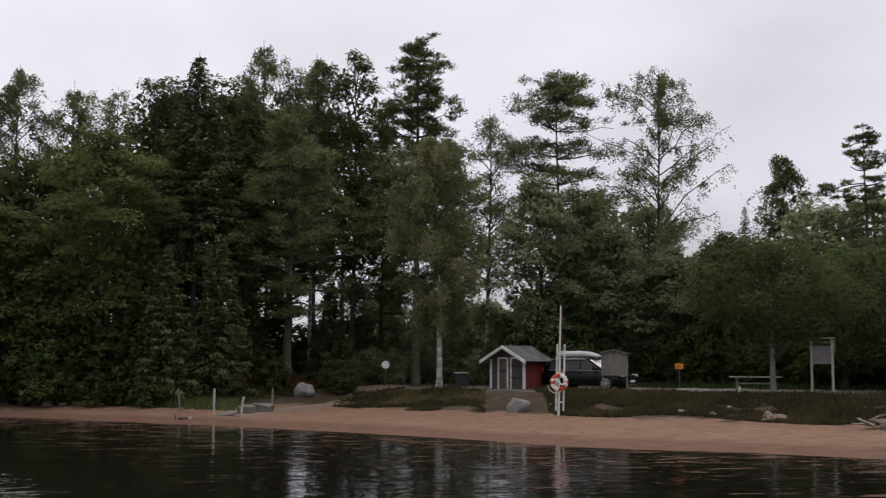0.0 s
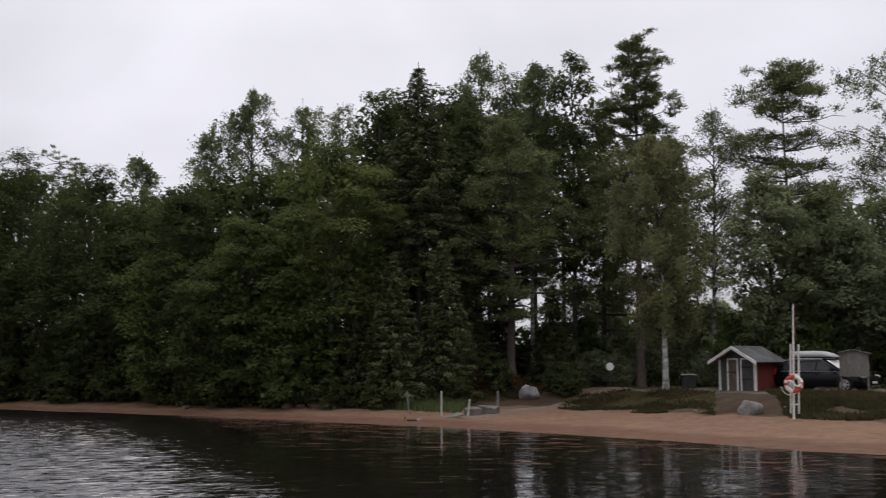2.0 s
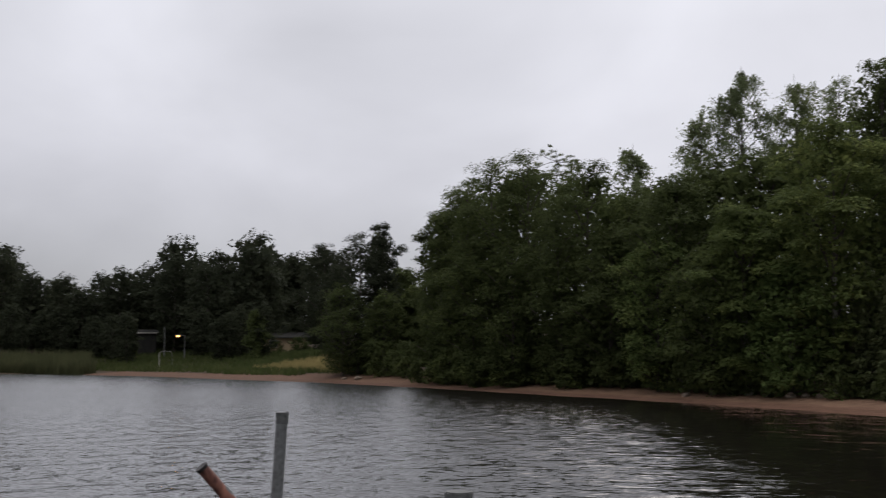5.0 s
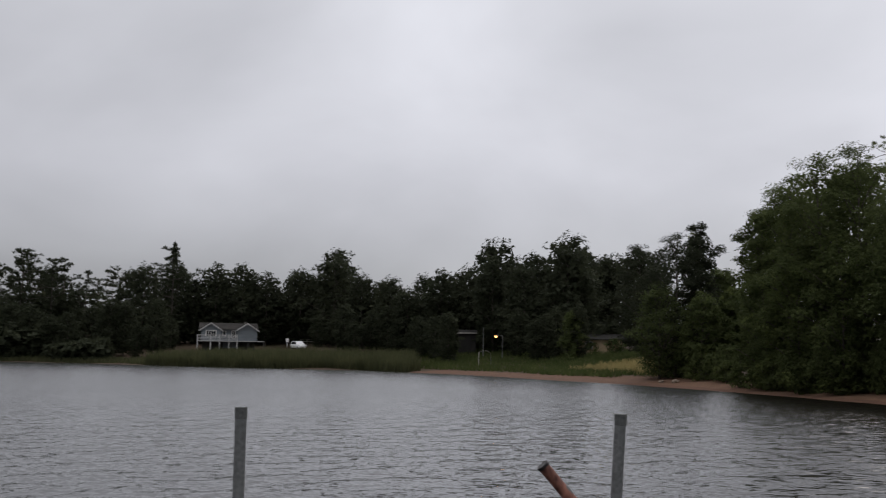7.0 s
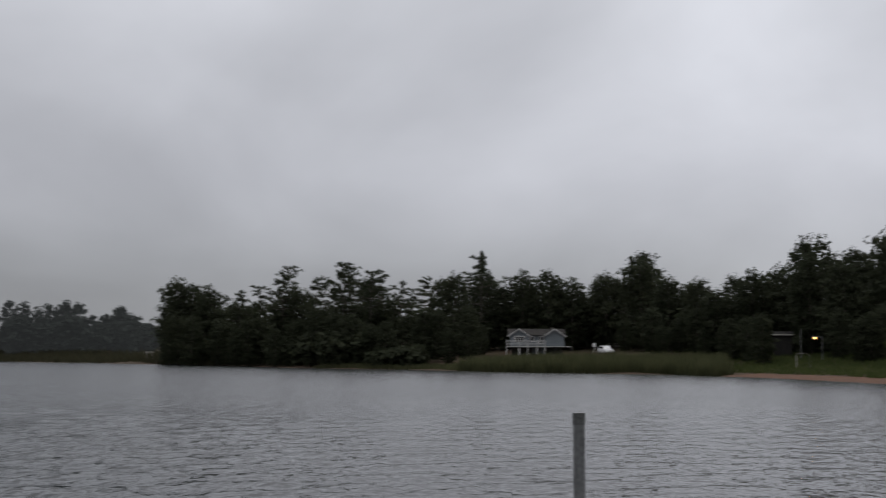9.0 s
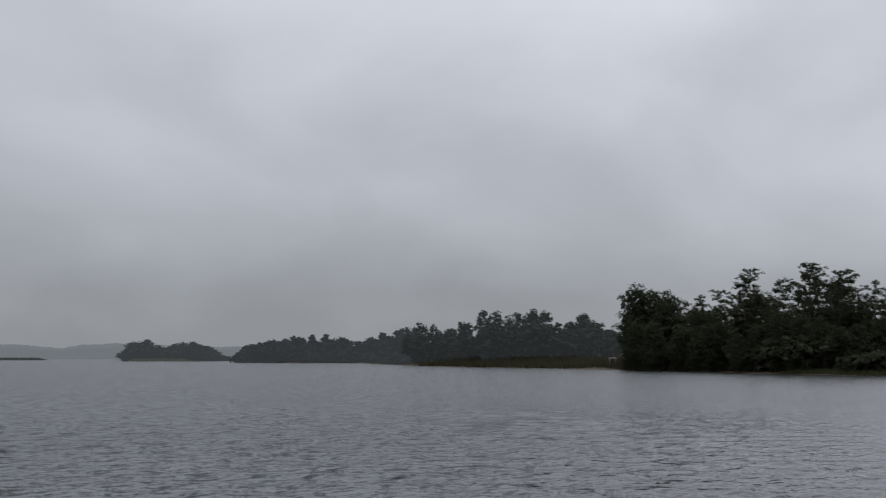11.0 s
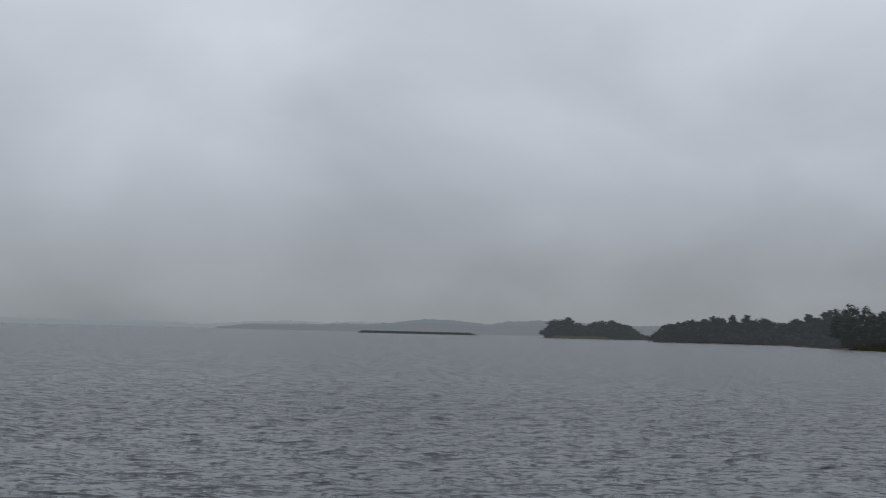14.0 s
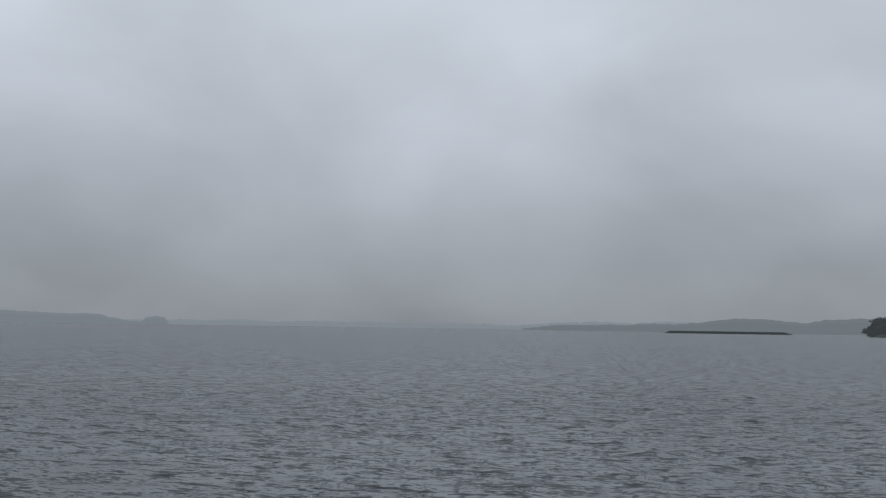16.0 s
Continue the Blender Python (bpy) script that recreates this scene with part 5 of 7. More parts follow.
# ---- ground cover ----
def cover(name, n, x0, x1, y0, y1, keep, tall, wide, mat, label, category, seed, lean=0.35):
    """Blades scattered over the ground where keep(x, y, s) allows."""
    r = np.random.default_rng(seed)
    x, y = r.uniform(x0, x1, n * 3), r.uniform(y0, y1, n * 3)
    ok = keep(x, y, inland(x, y))
    x, y = x[ok][:n], y[ok][:n]
    k = len(x)
    h = tall * r.uniform(0.55, 1.25, k)
    d = np.stack([r.normal(0, lean, k), r.normal(0, lean, k), np.ones(k)], 1)
    d = unit(d)
    c = np.stack([x, y, ground_z(x, y)], 1) + d * (h * 0.46)[:, None]
    v, f = blades(c, d, unit(r.normal(size=(k, 3)) * np.array([1, 1, 0.15])), h, wide * r.uniform(0.6, 1.4, k), 0.05)
    return tagged(new(name, mesh_of(name, v, f, mat)), label, category, kind="stuff")


def patch(x, y, scale, cut, ph=0.0):
    return np.sin(x * scale + ph) + np.sin(y * scale * 1.3 + ph * 2 + x * scale * 0.6) > cut


cover("bank_heather", 52000, 5.0, 32, 34, 62, lambda x, y, s: (s > 9.0 + 0.7 * np.sin(x * 0.8)) & (s < 15.2) & (patch(x, y, 1.3, -1.1, 1) | patch(x, y, 2.9, 0.2, 3)), 0.33, 0.10, HEATHER,
      "dark heather and low scrub on the bank", "heather", 71, 1.2)
cover("mound_heather", 7000, -5.0, 2.2, 44, 58, lambda x, y, s: (s > 8.3 + 0.5 * np.sin(x * 1.7)) & (s < 10.6 + 0.7 * np.sin(x * 2.3 + 1)) & patch(x, y, 2.1, -0.4, 2.4), 0.20, 0.08, HEATHER,
      "dark heather on the low mound beside the track", "heather", 82, 1.2)
cover("mound_moss", 11000, -5.2, 2.4, 46, 60, lambda x, y, s: (s > 10.0 + 0.6 * np.sin(x * 2.3 + 1)) & (s < 14.0), 0.10, 0.06, MOSS_GRASS,
      "short yellow-green grass and moss on the mound", "grass", 85, 0.6)
cover("mound_scrub", 4000, -5.2, 2.4, 46, 60, lambda x, y, s: (s > 10.2 + 0.6 * np.sin(x * 2.3 + 1)) & (s < 14.5) & patch(x, y, 1.6, 0.1, 0.4), 0.30, 0.10, HEATHER,
      "dark low scrub scattered over the mound", "scrub", 90, 1.0)
cover("bank_moss", 16000, -4.8, 32, 38, 64, lambda x, y, s: (x > 4) & (s > 12.4) & (s < 15.8) & patch(x, y, 0.7, -0.3, 2), 0.12, 0.05, MOSS_GRASS,
      "short yellow-green grass and moss along the top of the bank", "grass", 72, 0.5)
cover("bracken", 8000, -13, -6.8, 56.5, 66, lambda x, y, s: (s > 11.5) & patch(x, y, 1.1, -0.7, 0.7), 0.45, 0.13, BRACKEN,
      "rust-brown bracken under the pines at the path", "bracken", 84, 0.9)
cover("knoll_heather", 9000, -13, -6.6, 57, 66, lambda x, y, s: (((x + 9.4) / 2.9) ** 2 + ((y - 61.6) / 3.6) ** 2 < 1) & patch(x, y, 1.9, -0.9, 1.4), 0.22, 0.09, HEATHER,
      "dark heather on the knoll round the pine", "heather", 88, 1.2)
cover("knoll_moss", 9000, -12.6, -6.8, 57, 65, lambda x, y, s: (((x + 9.4) / 2.6) ** 2 + ((y - 61.2) / 3.4) ** 2 < 1) & patch(x, y, 1.3, -0.2, 2.2), 0.14, 0.07, MOSS_GRASS,
      "yellow-brown moss and grass on the knoll round the pine", "grass", 89, 0.6)
cover("shore_grass", 7000, -24, -9, 46, 62, lambda x, y, s: (s > 5.4) & (s < 8.4) & (x > -16.5) & (x < -9.8) & patch(x, y, 0.9, -0.9), 0.55, 0.06, GRASS_LUSH,
      "rank green grass at the edge of the sand", "grass", 73)
cover("forest_grass", 9000, -110, -20, 54, 92, lambda x, y, s: (s > 4.8) & (s < 7.4) & patch(x, y, 0.33, 0.0), 0.5, 0.09, GRASS_GREEN,
      "green grass fringing the sand under the alders", "grass", 74)
cover("yard_grass", 7000, -4, 30, 48, 72, lambda x, y, s: (s > 22) & (s < 34), 0.4, 0.08, GRASS_GREEN,
      "green grass behind the parking place", "grass", 75)
cover("meadow_grass", 9000, -90, -72, 78, 110, lambda x, y, s: (s > 6.5) & (s < 24), 0.75, 0.16, GRASS_DRY,
      "tall yellow meadow grass behind the far beach", "grass", 76)
cover("far_bank_grass", 20000, -142, -76, 74, 122, lambda x, y, s: (s > 3.2) & (s < np.where(x < -88, 30, 7)), 0.7, 0.16, GRASS_GREEN,
      "green grass along the far beach", "grass", 77)
cover("reed_bed", 26000, -160, -116, 58, 104, lambda x, y, s: (s > -0.8) & (s < 9.5 - 5.5 * step(146, 160, -x) - 7.5 * step(-130, -117, x)), 2.1, 0.20, REED,
      "tall pale green reed bed along the water", "reeds", 78, 0.16)
cover("low_reeds", 9000, -188, -154, 40, 76, lambda x, y, s: (s > -0.5) & (s < 4.5), 0.8, 0.22, REED,
      "low sedge along the wood's edge", "reeds", 79, 0.2)
cover("marsh_reeds", 13000, -372, -226, -40, 60, lambda x, y, s: (s > -1) & (s < 16), 1.7, 0.5, REED_FAR,
      "reed marsh before the far wood", "reeds", 80, 0.16)


def reed_islet(name, b0, b1, far, high, mat, label, seed):
    r = np.random.default_rng(seed)
    k = int(800 * (b1 - b0))
    b = r.uniform(b0, b1, k)
    d = far + r.uniform(-14, 14, k)
    x, y = -d * np.sin(np.radians(b)), d * np.cos(np.radians(b))
    h = high * np.clip(np.minimum(b - b0 + 0.1, (b1 + 0.1 - b) * 1.5) * 2.2, 0.35, 1) * r.uniform(0.8, 1.1, k)
    v, f = blades(np.stack([x, y, h / 2 - 0.1], 1), np.tile([0.02, 0, 1.0], (k, 1)), unit(r.normal(size=(k, 3)) * np.array([1, 1, 0.1])), h, far * 0.0017 + 0 * h, 0.02)
    return tagged(new(name, mesh_of(name, v, f, mat)), label, "reeds", kind="stuff")


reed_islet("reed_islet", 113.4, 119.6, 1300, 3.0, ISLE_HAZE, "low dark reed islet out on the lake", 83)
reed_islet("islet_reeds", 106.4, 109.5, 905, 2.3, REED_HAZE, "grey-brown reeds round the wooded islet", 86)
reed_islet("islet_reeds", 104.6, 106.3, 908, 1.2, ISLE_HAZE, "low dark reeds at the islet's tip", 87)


# ---- stones ----
def stone(name, x, y, sx, sy, sz, mat, label, seed, turn=0.0, sink=0.25, group="", category="stone", split=0):
    bm = bmesh.new()
    bmesh.ops.create_icosphere(bm, subdivisions=3, radius=1.0)
    off = Vector((seed * 3.1, seed * 1.7, seed * 0.9))
    r = random.Random(seed)
    cuts = [Vector((r.gauss(0, 1), r.gauss(0, 1), r.gauss(0.2, 0.7))).normalized() for _ in range(split)]
    for v in bm.verts:
        n = v.co.normalized()
        k = 1 + 0.34 * noise.noise(n * 1.3 + off) + 0.14 * noise.noise(n * 3.1 + off) + 0.03 * noise.noise(n * 8 + off)
        q = n * k
        for c in cuts:                       # flat cleavage faces
            over = q.dot(c) - 0.74
            if over > 0:
                q -= c * over * 0.92
        v.co = Vector((q.x * sx / 2, q.y * sy / 2, q.z * sz * 0.62))
        v.co.z += sz * (0.5 - sink)
    me = bpy.data.meshes.new(name)
    bm.to_mesh(me)
    bm.free()
    me.materials.append(mat)
    me.polygons.foreach_set("use_smooth", [True] * len(me.polygons))
    ob = new(name, me)
    ob.matrix_basis = pose(x, y, gz(x, y), 0, 0, turn)
    return tagged(ob, label, category, group)


stone("boulder", *spot(-4.35, 48.4), 1.0, 0.9, 0.74, STONE, "pale grey granite boulder with flat faces on the sand", 1, 10, split=7)
stone("boulder", *spot(6.85, 59.6), 1.5, 1.2, 0.74, STONE, "angular grey boulder with white patches beside the path", 2, 30, split=9)
bx, by = spot(6.95, 59.5)
cap = stone("white_stone", bx, by, 0.22, 0.18, 0.14, WHITE_WOOD, "small white stone lying on the boulder", 3, 0)
cap.location.z += 0.58
for i, (b, d, w, hgt, t) in enumerate(((9.75, 52.2, 0.75, 0.44, 20), (8.95, 52.8, 0.95, 0.46, -15), (10.8, 51.8, 0.9, 0.17, 35))):
    x, y = spot(b, d)
    slab = tagged(new("concrete_slab", bpy.data.meshes.new("concrete_slab")), "broken grey stone block lying on the sand" if i < 2 else "weathered flat slab tilted on the sand", "slab", "broken slabs")
    bm = boxed(-w / 2, w / 2, -0.3, 0.3, -0.08, hgt - 0.08, bevel=0.03)
    for v in bm.verts:
        v.co += Vector((noise.noise(v.co * 3 + Vector((i, 0, 0))), noise.noise(v.co * 3 + Vector((0, i, 5))), noise.noise(v.co * 3 + Vector((7, 0, i))))) * 0.07
    bm.to_mesh(slab.data)
    bm.free()
    slab.data.materials.append(CONCRETE)
    slab.matrix_basis = pose(x, y, gz(x, y), 4, (-3, 4, -14)[i], t)
rng = np.random.default_rng(91)
for i in range(12):
    b = -24 + 22.5 * (i + rng.uniform(0, 1)) / 12
    x, y = spot(b, 45 + 0.06 * (b + 24) ** 1.35 + rng.uniform(-0.3, 1.0))
    s = rng.uniform(0.08, 0.2)
    stone("stone", x, y, s * 1.3, s, s * 0.7, STONE, "small grey stone at the foot of the bank", 10 + i, rng.uniform(0, 360), 0.3, "stones along the bank")
for i, (b, d, s) in enumerate(((19.4, 60.0, 0.55), (18.7, 59.6, 0.4), (17.9, 59.4, 0.5), (20.6, 60.8, 0.35), (24.5, 63.6, 0.45), (41.5, 99, 0.6), (42.2, 100.5, 0.5))):
    stone("stone", *spot(b, d), s * 1.4, s, s * 0.55, BROWN_STONE, "flat brown stone half sunk in the sand", 50 + i, b * 33, 0.3, "shore stones")


for i, (b, d, w, hgt, t) in enumerate(((-17.25, 43.6, 1.1, 0.30, 8), (-16.9, 43.9, 0.6, 0.42, 60), (-17.6, 43.9, 0.5, 0.24, 120), (-15.2, 44.4, 0.5, 0.14, 30), (-14.2, 44.8, 0.6, 0.16, 80), (-12.6, 45.3, 0.5, 0.13, 10), (-22.35, 41.4, 0.55, 0.34, 40))):
    stone("flat_stone", *spot(b, d), w, w * 0.6, hgt, BROWN_STONE, "flat brown stone at the foot of the bank", 70 + i, t, 0.2, "stones along the bank")


def driftwood_root(m, arms, seed):
    ob = thing("driftwood_root", m, "weathered tangle of driftwood roots at the foot of the bank", "driftwood")
    r = np.random.default_rng(seed)
    for i in range(arms):
        a = r.uniform(-0.5, 0.5) + (math.pi if i % 3 == 0 else 0)
        t = np.linspace(0, 1, 7)[:, None]
        way = np.array([math.cos(a), math.sin(a) * 0.5, r.uniform(0.0, 0.35)]) * r.uniform(0.5, 1.15)
        p = np.array([r.uniform(-0.15, 0.15), r.uniform(-0.15, 0.15), 0.10 + 0.06 * (i % 3)]) + way * t + np.cumsum(r.normal(0, 0.035, (7, 3)), axis=0) * t
        p[:, 2] = np.maximum(p[:, 2], 0.04)
        v, f = tube(p, np.linspace(r.uniform(0.05, 0.085), 0.015, 7), 7)
        o = new("root", mesh_of("root", v, f, BROWN_WOOD if i % 3 else PALE_WOOD, True))
        o.parent = ob
    return ob


x, y = spot(-21.75, 41.6)
driftwood_root(pose(x, y, gz(x, y) + 0.02, 0, 0, 20), 9, 5)


# ---- stakes by the path ----
for b, d, h, r_, lx, mat, label in ((13.05, 54.0, 1.18, 0.04, -0.16, GREY_WOOD, "thin leaning wooden stake in the sand"), (11.4, 52.6, 1.18, 0.055, 0.0, PALE_WOOD, "upright pale wooden stake in the sand"),
                                  (10.05, 51.8, 0.82, 0.06, 0.12, PALE_WOOD, "short leaning wooden stake among slabs"), (8.45, 54.6, 0.95, 0.06, 0.0, GREY_WOOD, "weathered wooden stake on the bank")):
    x, y = spot(b, d)
    bm = rodded((0, 0, -0.25), (lx, 0, h), r_, r_ * 0.85, 9)
    bmesh.ops.bevel(bm, geom=[e for e in bm.edges if e.is_boundary], offset=0.01, segments=1, affect="EDGES")
    st = new("wooden_stake", bpy.data.meshes.new("wooden_stake"))
    bm.to_mesh(st.data)
    bm.free()
    st.data.materials.append(mat)
    st.matrix_basis = pose(x, y, gz(x, y), 0, 0, b)
    tagged(st, label, "stake", "stakes by the path")
x, y = spot(12.9, 50.6)
drift = thing("driftwood", pose(x, y, gz(x, y), 0, 0, 12), "dark driftwood plank with pale broken end", "driftwood")
part("plank", boxed(-0.26, 0.20, -0.05, 0.05, 0.0, 0.09, bevel=0.012), BARK_DARK, drift)
part("broken_end", boxed(0.20, 0.34, -0.05, 0.05, 0.01, 0.12, bevel=0.012), PALE_WOOD, drift, "pale broken end")
part("peg", rodded((-0.36, 0, -0.1), (-0.35, 0, 0.22), 0.018), BARK_DARK, drift)


# ---- the red hut ----
def red_hut(m):
    hut = thing("red_hut", m, "small red wooden hut with white-framed doors and grey roof", "hut")
    W, L, EAVE, RIDGE = 1.05, 1.0, 1.55, 2.10
    wall = prism([(-W, 0), (W, 0), (W, EAVE), (0, RIDGE), (-W, EAVE)], -L, L, bevel=0.01)
    body = part("wall", wall, SHED_RED, hut, "red painted board wall")
    k = 0
    for x in np.arange(-L + 0.1, L, 0.2):                    # cover strips of the side boarding
        part("cover_strip", boxed(W, W + 0.02, x - 0.02, x + 0.02, 0.02, EAVE - 0.05), SHED_RED, body)
    for sgn in (-1, 1):
        ax, ez = 1.36, EAVE - 0.17
        run = math.hypot(ax, RIDGE - ez)
        tilt = math.degrees(math.atan2(RIDGE + 0.02 - ez, ax))
        roof = part("roof", boxed(0, run + 0.02, -L - 0.46, L + 0.2, 0.0, 0.05, bevel=0.008), GREY_WOOD, hut, "plank roof slope",
                    m=pose(0, 0, RIDGE + 0.02, 0, tilt, 0) if sgn > 0 else pose(0, 0, RIDGE + 0.02, 0, tilt, 180))
        lo = -L - 0.46 if sgn > 0 else -L - 0.2
        for i in range(4):                                   # strips of felt, lapped over one another
            a = lo + i * 0.665
            part("felt_strip", boxed(0.0, run + 0.05, a, a + 0.69, 0.052 + 0.006 * (i % 2), 0.068 + 0.006 * (i % 2), bevel=0.003), ROOF_FELT, roof, "grey roofing felt strip")
        # white bargeboard on the gable
        bb = [(0.0, RIDGE - 0.04), (0.0, RIDGE + 0.12), (sgn * (ax + 0.06), ez + 0.08), (sgn * (ax + 0.06), ez - 0.09)]
        part("bargeboard", prism(bb if sgn > 0 else bb[::-1], -L - 0.52, -L - 0.46, bevel=0.005), WHITE_WOOD, hut, "white bargeboard")
        part("corner_board", boxed(sgn * W - 0.06, sgn * W + 0.06 if sgn < 0 else W + 0.03, -L - 0.03, -L + 0.06, 0, EAVE - 0.02, bevel=0.006), WHITE_WOOD, hut, "white corner board")
    part("ridge_cap", prism([(-0.12, RIDGE + 0.05), (0, RIDGE + 0.13), (0.12, RIDGE + 0.05), (0, RIDGE + 0.09)], -L - 0.46, L + 0.2), ROOF_FELT, hut)
    # dark panel paints in the shade below the roof overhang
    front = [(-W + 0.07, 0.03), (W - 0.07, 0.03), (W - 0.07, EAVE - 0.06), (0, RIDGE - 0.08), (-W + 0.07, EAVE - 0.06)]
    part("front_shade_panel", prism(front, -L - 0.012, -L + 0.01), DARK_DOOR, hut, "dark panel standing in for shade under the gable")
    for x0, x1, mat, label in ((-0.52, -0.02, BROWN_WOOD, "brown plank door"), (0.27, 0.96, DARK_DOOR, "dark plank door")):
        door = part("door", boxed(x0, x1, -L - 0.03, -L - 0.002, 0.03, 1.54, bevel=0.006), mat, hut, label)
        for a, b_, c, d_ in ((x0 - 0.075, x0, 0, 1.6), (x1, x1 + 0.075, 0, 1.6), (x0, x1, 1.54, 1.61)):
            part("door_frame", boxed(a, b_, -L - 0.05, -L - 0.004, c, d_, bevel=0.005), WHITE_WOOD, door, "white door frame")
        for z in (0.55, 1.15) if x0 > 0 else (0.9,):
            part("hinge", boxed(x0 - 0.03, x1 - 0.1, -L - 0.062, -L - 0.034, z, z + 0.05, bevel=0.004), IRON, door, "black iron hinge")
        part("door_handle", boxed(x1 - 0.09, x1 - 0.05, -L - 0.075, -L - 0.032, 0.85, 1.0, bevel=0.008), IRON, door, "black iron handle")
    part("sill", boxed(-W - 0.02, W + 0.02, -L - 0.04, L + 0.02, -0.15, 0.02), CONCRETE, hut, "low concrete footing")
    return hut


x, y = spot(-4.35, 57.2)
red_hut(pose(x, y, gz(x, y) + 0.04, 0, 0, -39))


# ---- lifebuoy on its stand ----
x, y = spot(-6.40, 46.0)
sz = gz(x, y)
stand_ob = thing("lifebuoy_stand", pose(x, y, sz, 0, 1.6, -6), "white lifebuoy stand with a tall thin mast", "lifebuoy stand")
part("mast", rodded((0, 0, -0.3), (0.0, 0, 4.6), 0.05, 0.028), WHITE_WOOD, stand_ob, "tall thin white mast")
for px in (-0.11, 0.20):
    part("post", boxed(px - 0.035, px + 0.035, 0.10, 0.17, 0.22, 3.0, bevel=0.008), WHITE_WOOD, stand_ob)
for z in (0.55, 1.75, 2.62):
    part("rung", boxed(-0.075, 0.165, 0.115, 0.155, z, z + 0.06, bevel=0.006), WHITE_WOOD, stand_ob)
part("hook", boxed(-0.05, 0.05, -0.10, 0.10, 1.62, 1.67, bevel=0.008), IRON, stand_ob, "iron hook")
wrap = bmesh.new()
for i in range(7):
    rod(wrap, (0.045, 0, 3.05 + i * 0.2), (0.05 + 0.006 * math.sin(i * 2), 0, 3.27 + i * 0.2), 0.026 + 0.006 * math.sin(i * 1.7), 0.026 + 0.006 * math.sin(i * 1.7 + 1), 9)
part("furled_flag", wrap, FLAG_ORANGE, stand_ob, "furled faded brown flag")


def ring_piece(a0, a1, R, r, n=10, sides=10):
    bm = bmesh.new()
    loops = []
    for i in range(n + 1):
        a = radians(a0 + (a1 - a0) * i / n)
        loops.append([bm.verts.new(((R + r * math.cos(t)) * math.cos(a), 0.8 * r * math.sin(t), (R + r * math.cos(t)) * math.sin(a))) for t in (k * 2 * math.pi / sides for k in range(sides))])
    for u, v in zip(loops[:-1], loops[1:]):
        for k in range(sides):
            bm.faces.new((u[k], u[(k + 1) % sides], v[(k + 1) % sides], v[k]))
    bm.faces.new(loops[0])
    bm.faces.new(loops[-1][::-1])
    bmesh.ops.recalc_face_normals(bm, faces=bm.faces)
    return bm


buoy = thing("lifebuoy", pose(x + 0.03, y - 0.14, sz + 1.40, 0, 8, -6), "red and white lifebuoy hanging on the white stand", "lifebuoy")
for i in range(4):
    part("white_segment", ring_piece(i * 90 + (70 if i % 2 else 20), i * 90 + 90, 0.29, 0.078), BUOY_WHITE, buoy, "white ring segment")
    part("red_segment", ring_piece(i * 90, i * 90 + (70 if i % 2 else 20), 0.29, 0.081), BUOY_RED, buoy, "red ring segment")
rope = bmesh.new()
pts = [(-0.30 + 0.1 * i, -0.10 - 0.02 * (i % 2), 0.02 + 0.10 * math.sin(i * 1.1)) for i in range(7)]
for a, b_ in zip(pts[:-1], pts[1:]):
    rod(rope, a, b_, 0.035, None, 7)
part("coiled_rope", rope, BUOY_WHITE, buoy, "white coiled throwing rope")
loop = bmesh.new()
for i in range(12):
    a0, a1 = radians(190 + i * 14), radians(190 + (i + 1) * 14)
    rod(loop, (-0.12 + 0.34 * math.cos(a0), -0.02, -0.12 + 0.34 * math.sin(a0)), (-0.12 + 0.34 * math.cos(a1), -0.02, -0.12 + 0.34 * math.sin(a1)), 0.014, None, 6)
part("grab_line", loop, BUOY_WHITE, buoy, "white grab line")


# ---- cars ----
def car_body(length, width, low, sill, belt, hood, roof, screen, tail):
    """A rounded body shell lofted over stations along its length."""
    bm = bmesh.new()
    st = []
    n = 26
    for i in range(n + 1):
        u = i / n
        x = -length / 2 + length * u
        nose = min(1, (1 - u) / 0.06) ** 0.5 if u > 0.94 else 1
        rear = min(1, u / 0.04) ** 0.5 if u < 0.04 else 1
        top = belt if u < 0.70 else belt - (belt - hood) * min(1, (u - 0.70) / 0.26) ** 1.3
        w = width / 2 * (0.80 + 0.20 * min(nose, rear)) * (1 - 0.06 * max(0, u - 0.7) / 0.3)
        lo = low + 0.10 * (1 - nose) + 0.10 * (1 - rear)
        hi = top - 0.14 * (1 - nose)
        st.append([bm.verts.new(p) for p in ((x, -w * 0.93, lo), (x, -w, sill), (x, -w * 0.985, (sill + hi) / 2), (x, -w * 0.94, hi - 0.05), (x, -w * 0.86, hi), (x, 0, hi + 0.035),
                                             (x, w * 0.86, hi), (x, w * 0.94, hi - 0.05), (x, w * 0.985, (sill + hi) / 2), (x, w, sill), (x, w * 0.93, lo))])
    for a, b_ in zip(st[:-1], st[1:]):
        for k in range(10):
            bm.faces.new((a[k], b_[k], b_[k + 1], a[k + 1]))
        bm.faces.new((a[10], b_[10], b_[0], a[0]))
    bm.faces.new(st[0])
    bm.faces.new(st[-1][::-1])
    bmesh.ops.recalc_face_normals(bm, faces=bm.faces)
    for f in bm.faces:
        f.smooth = True
    return bm


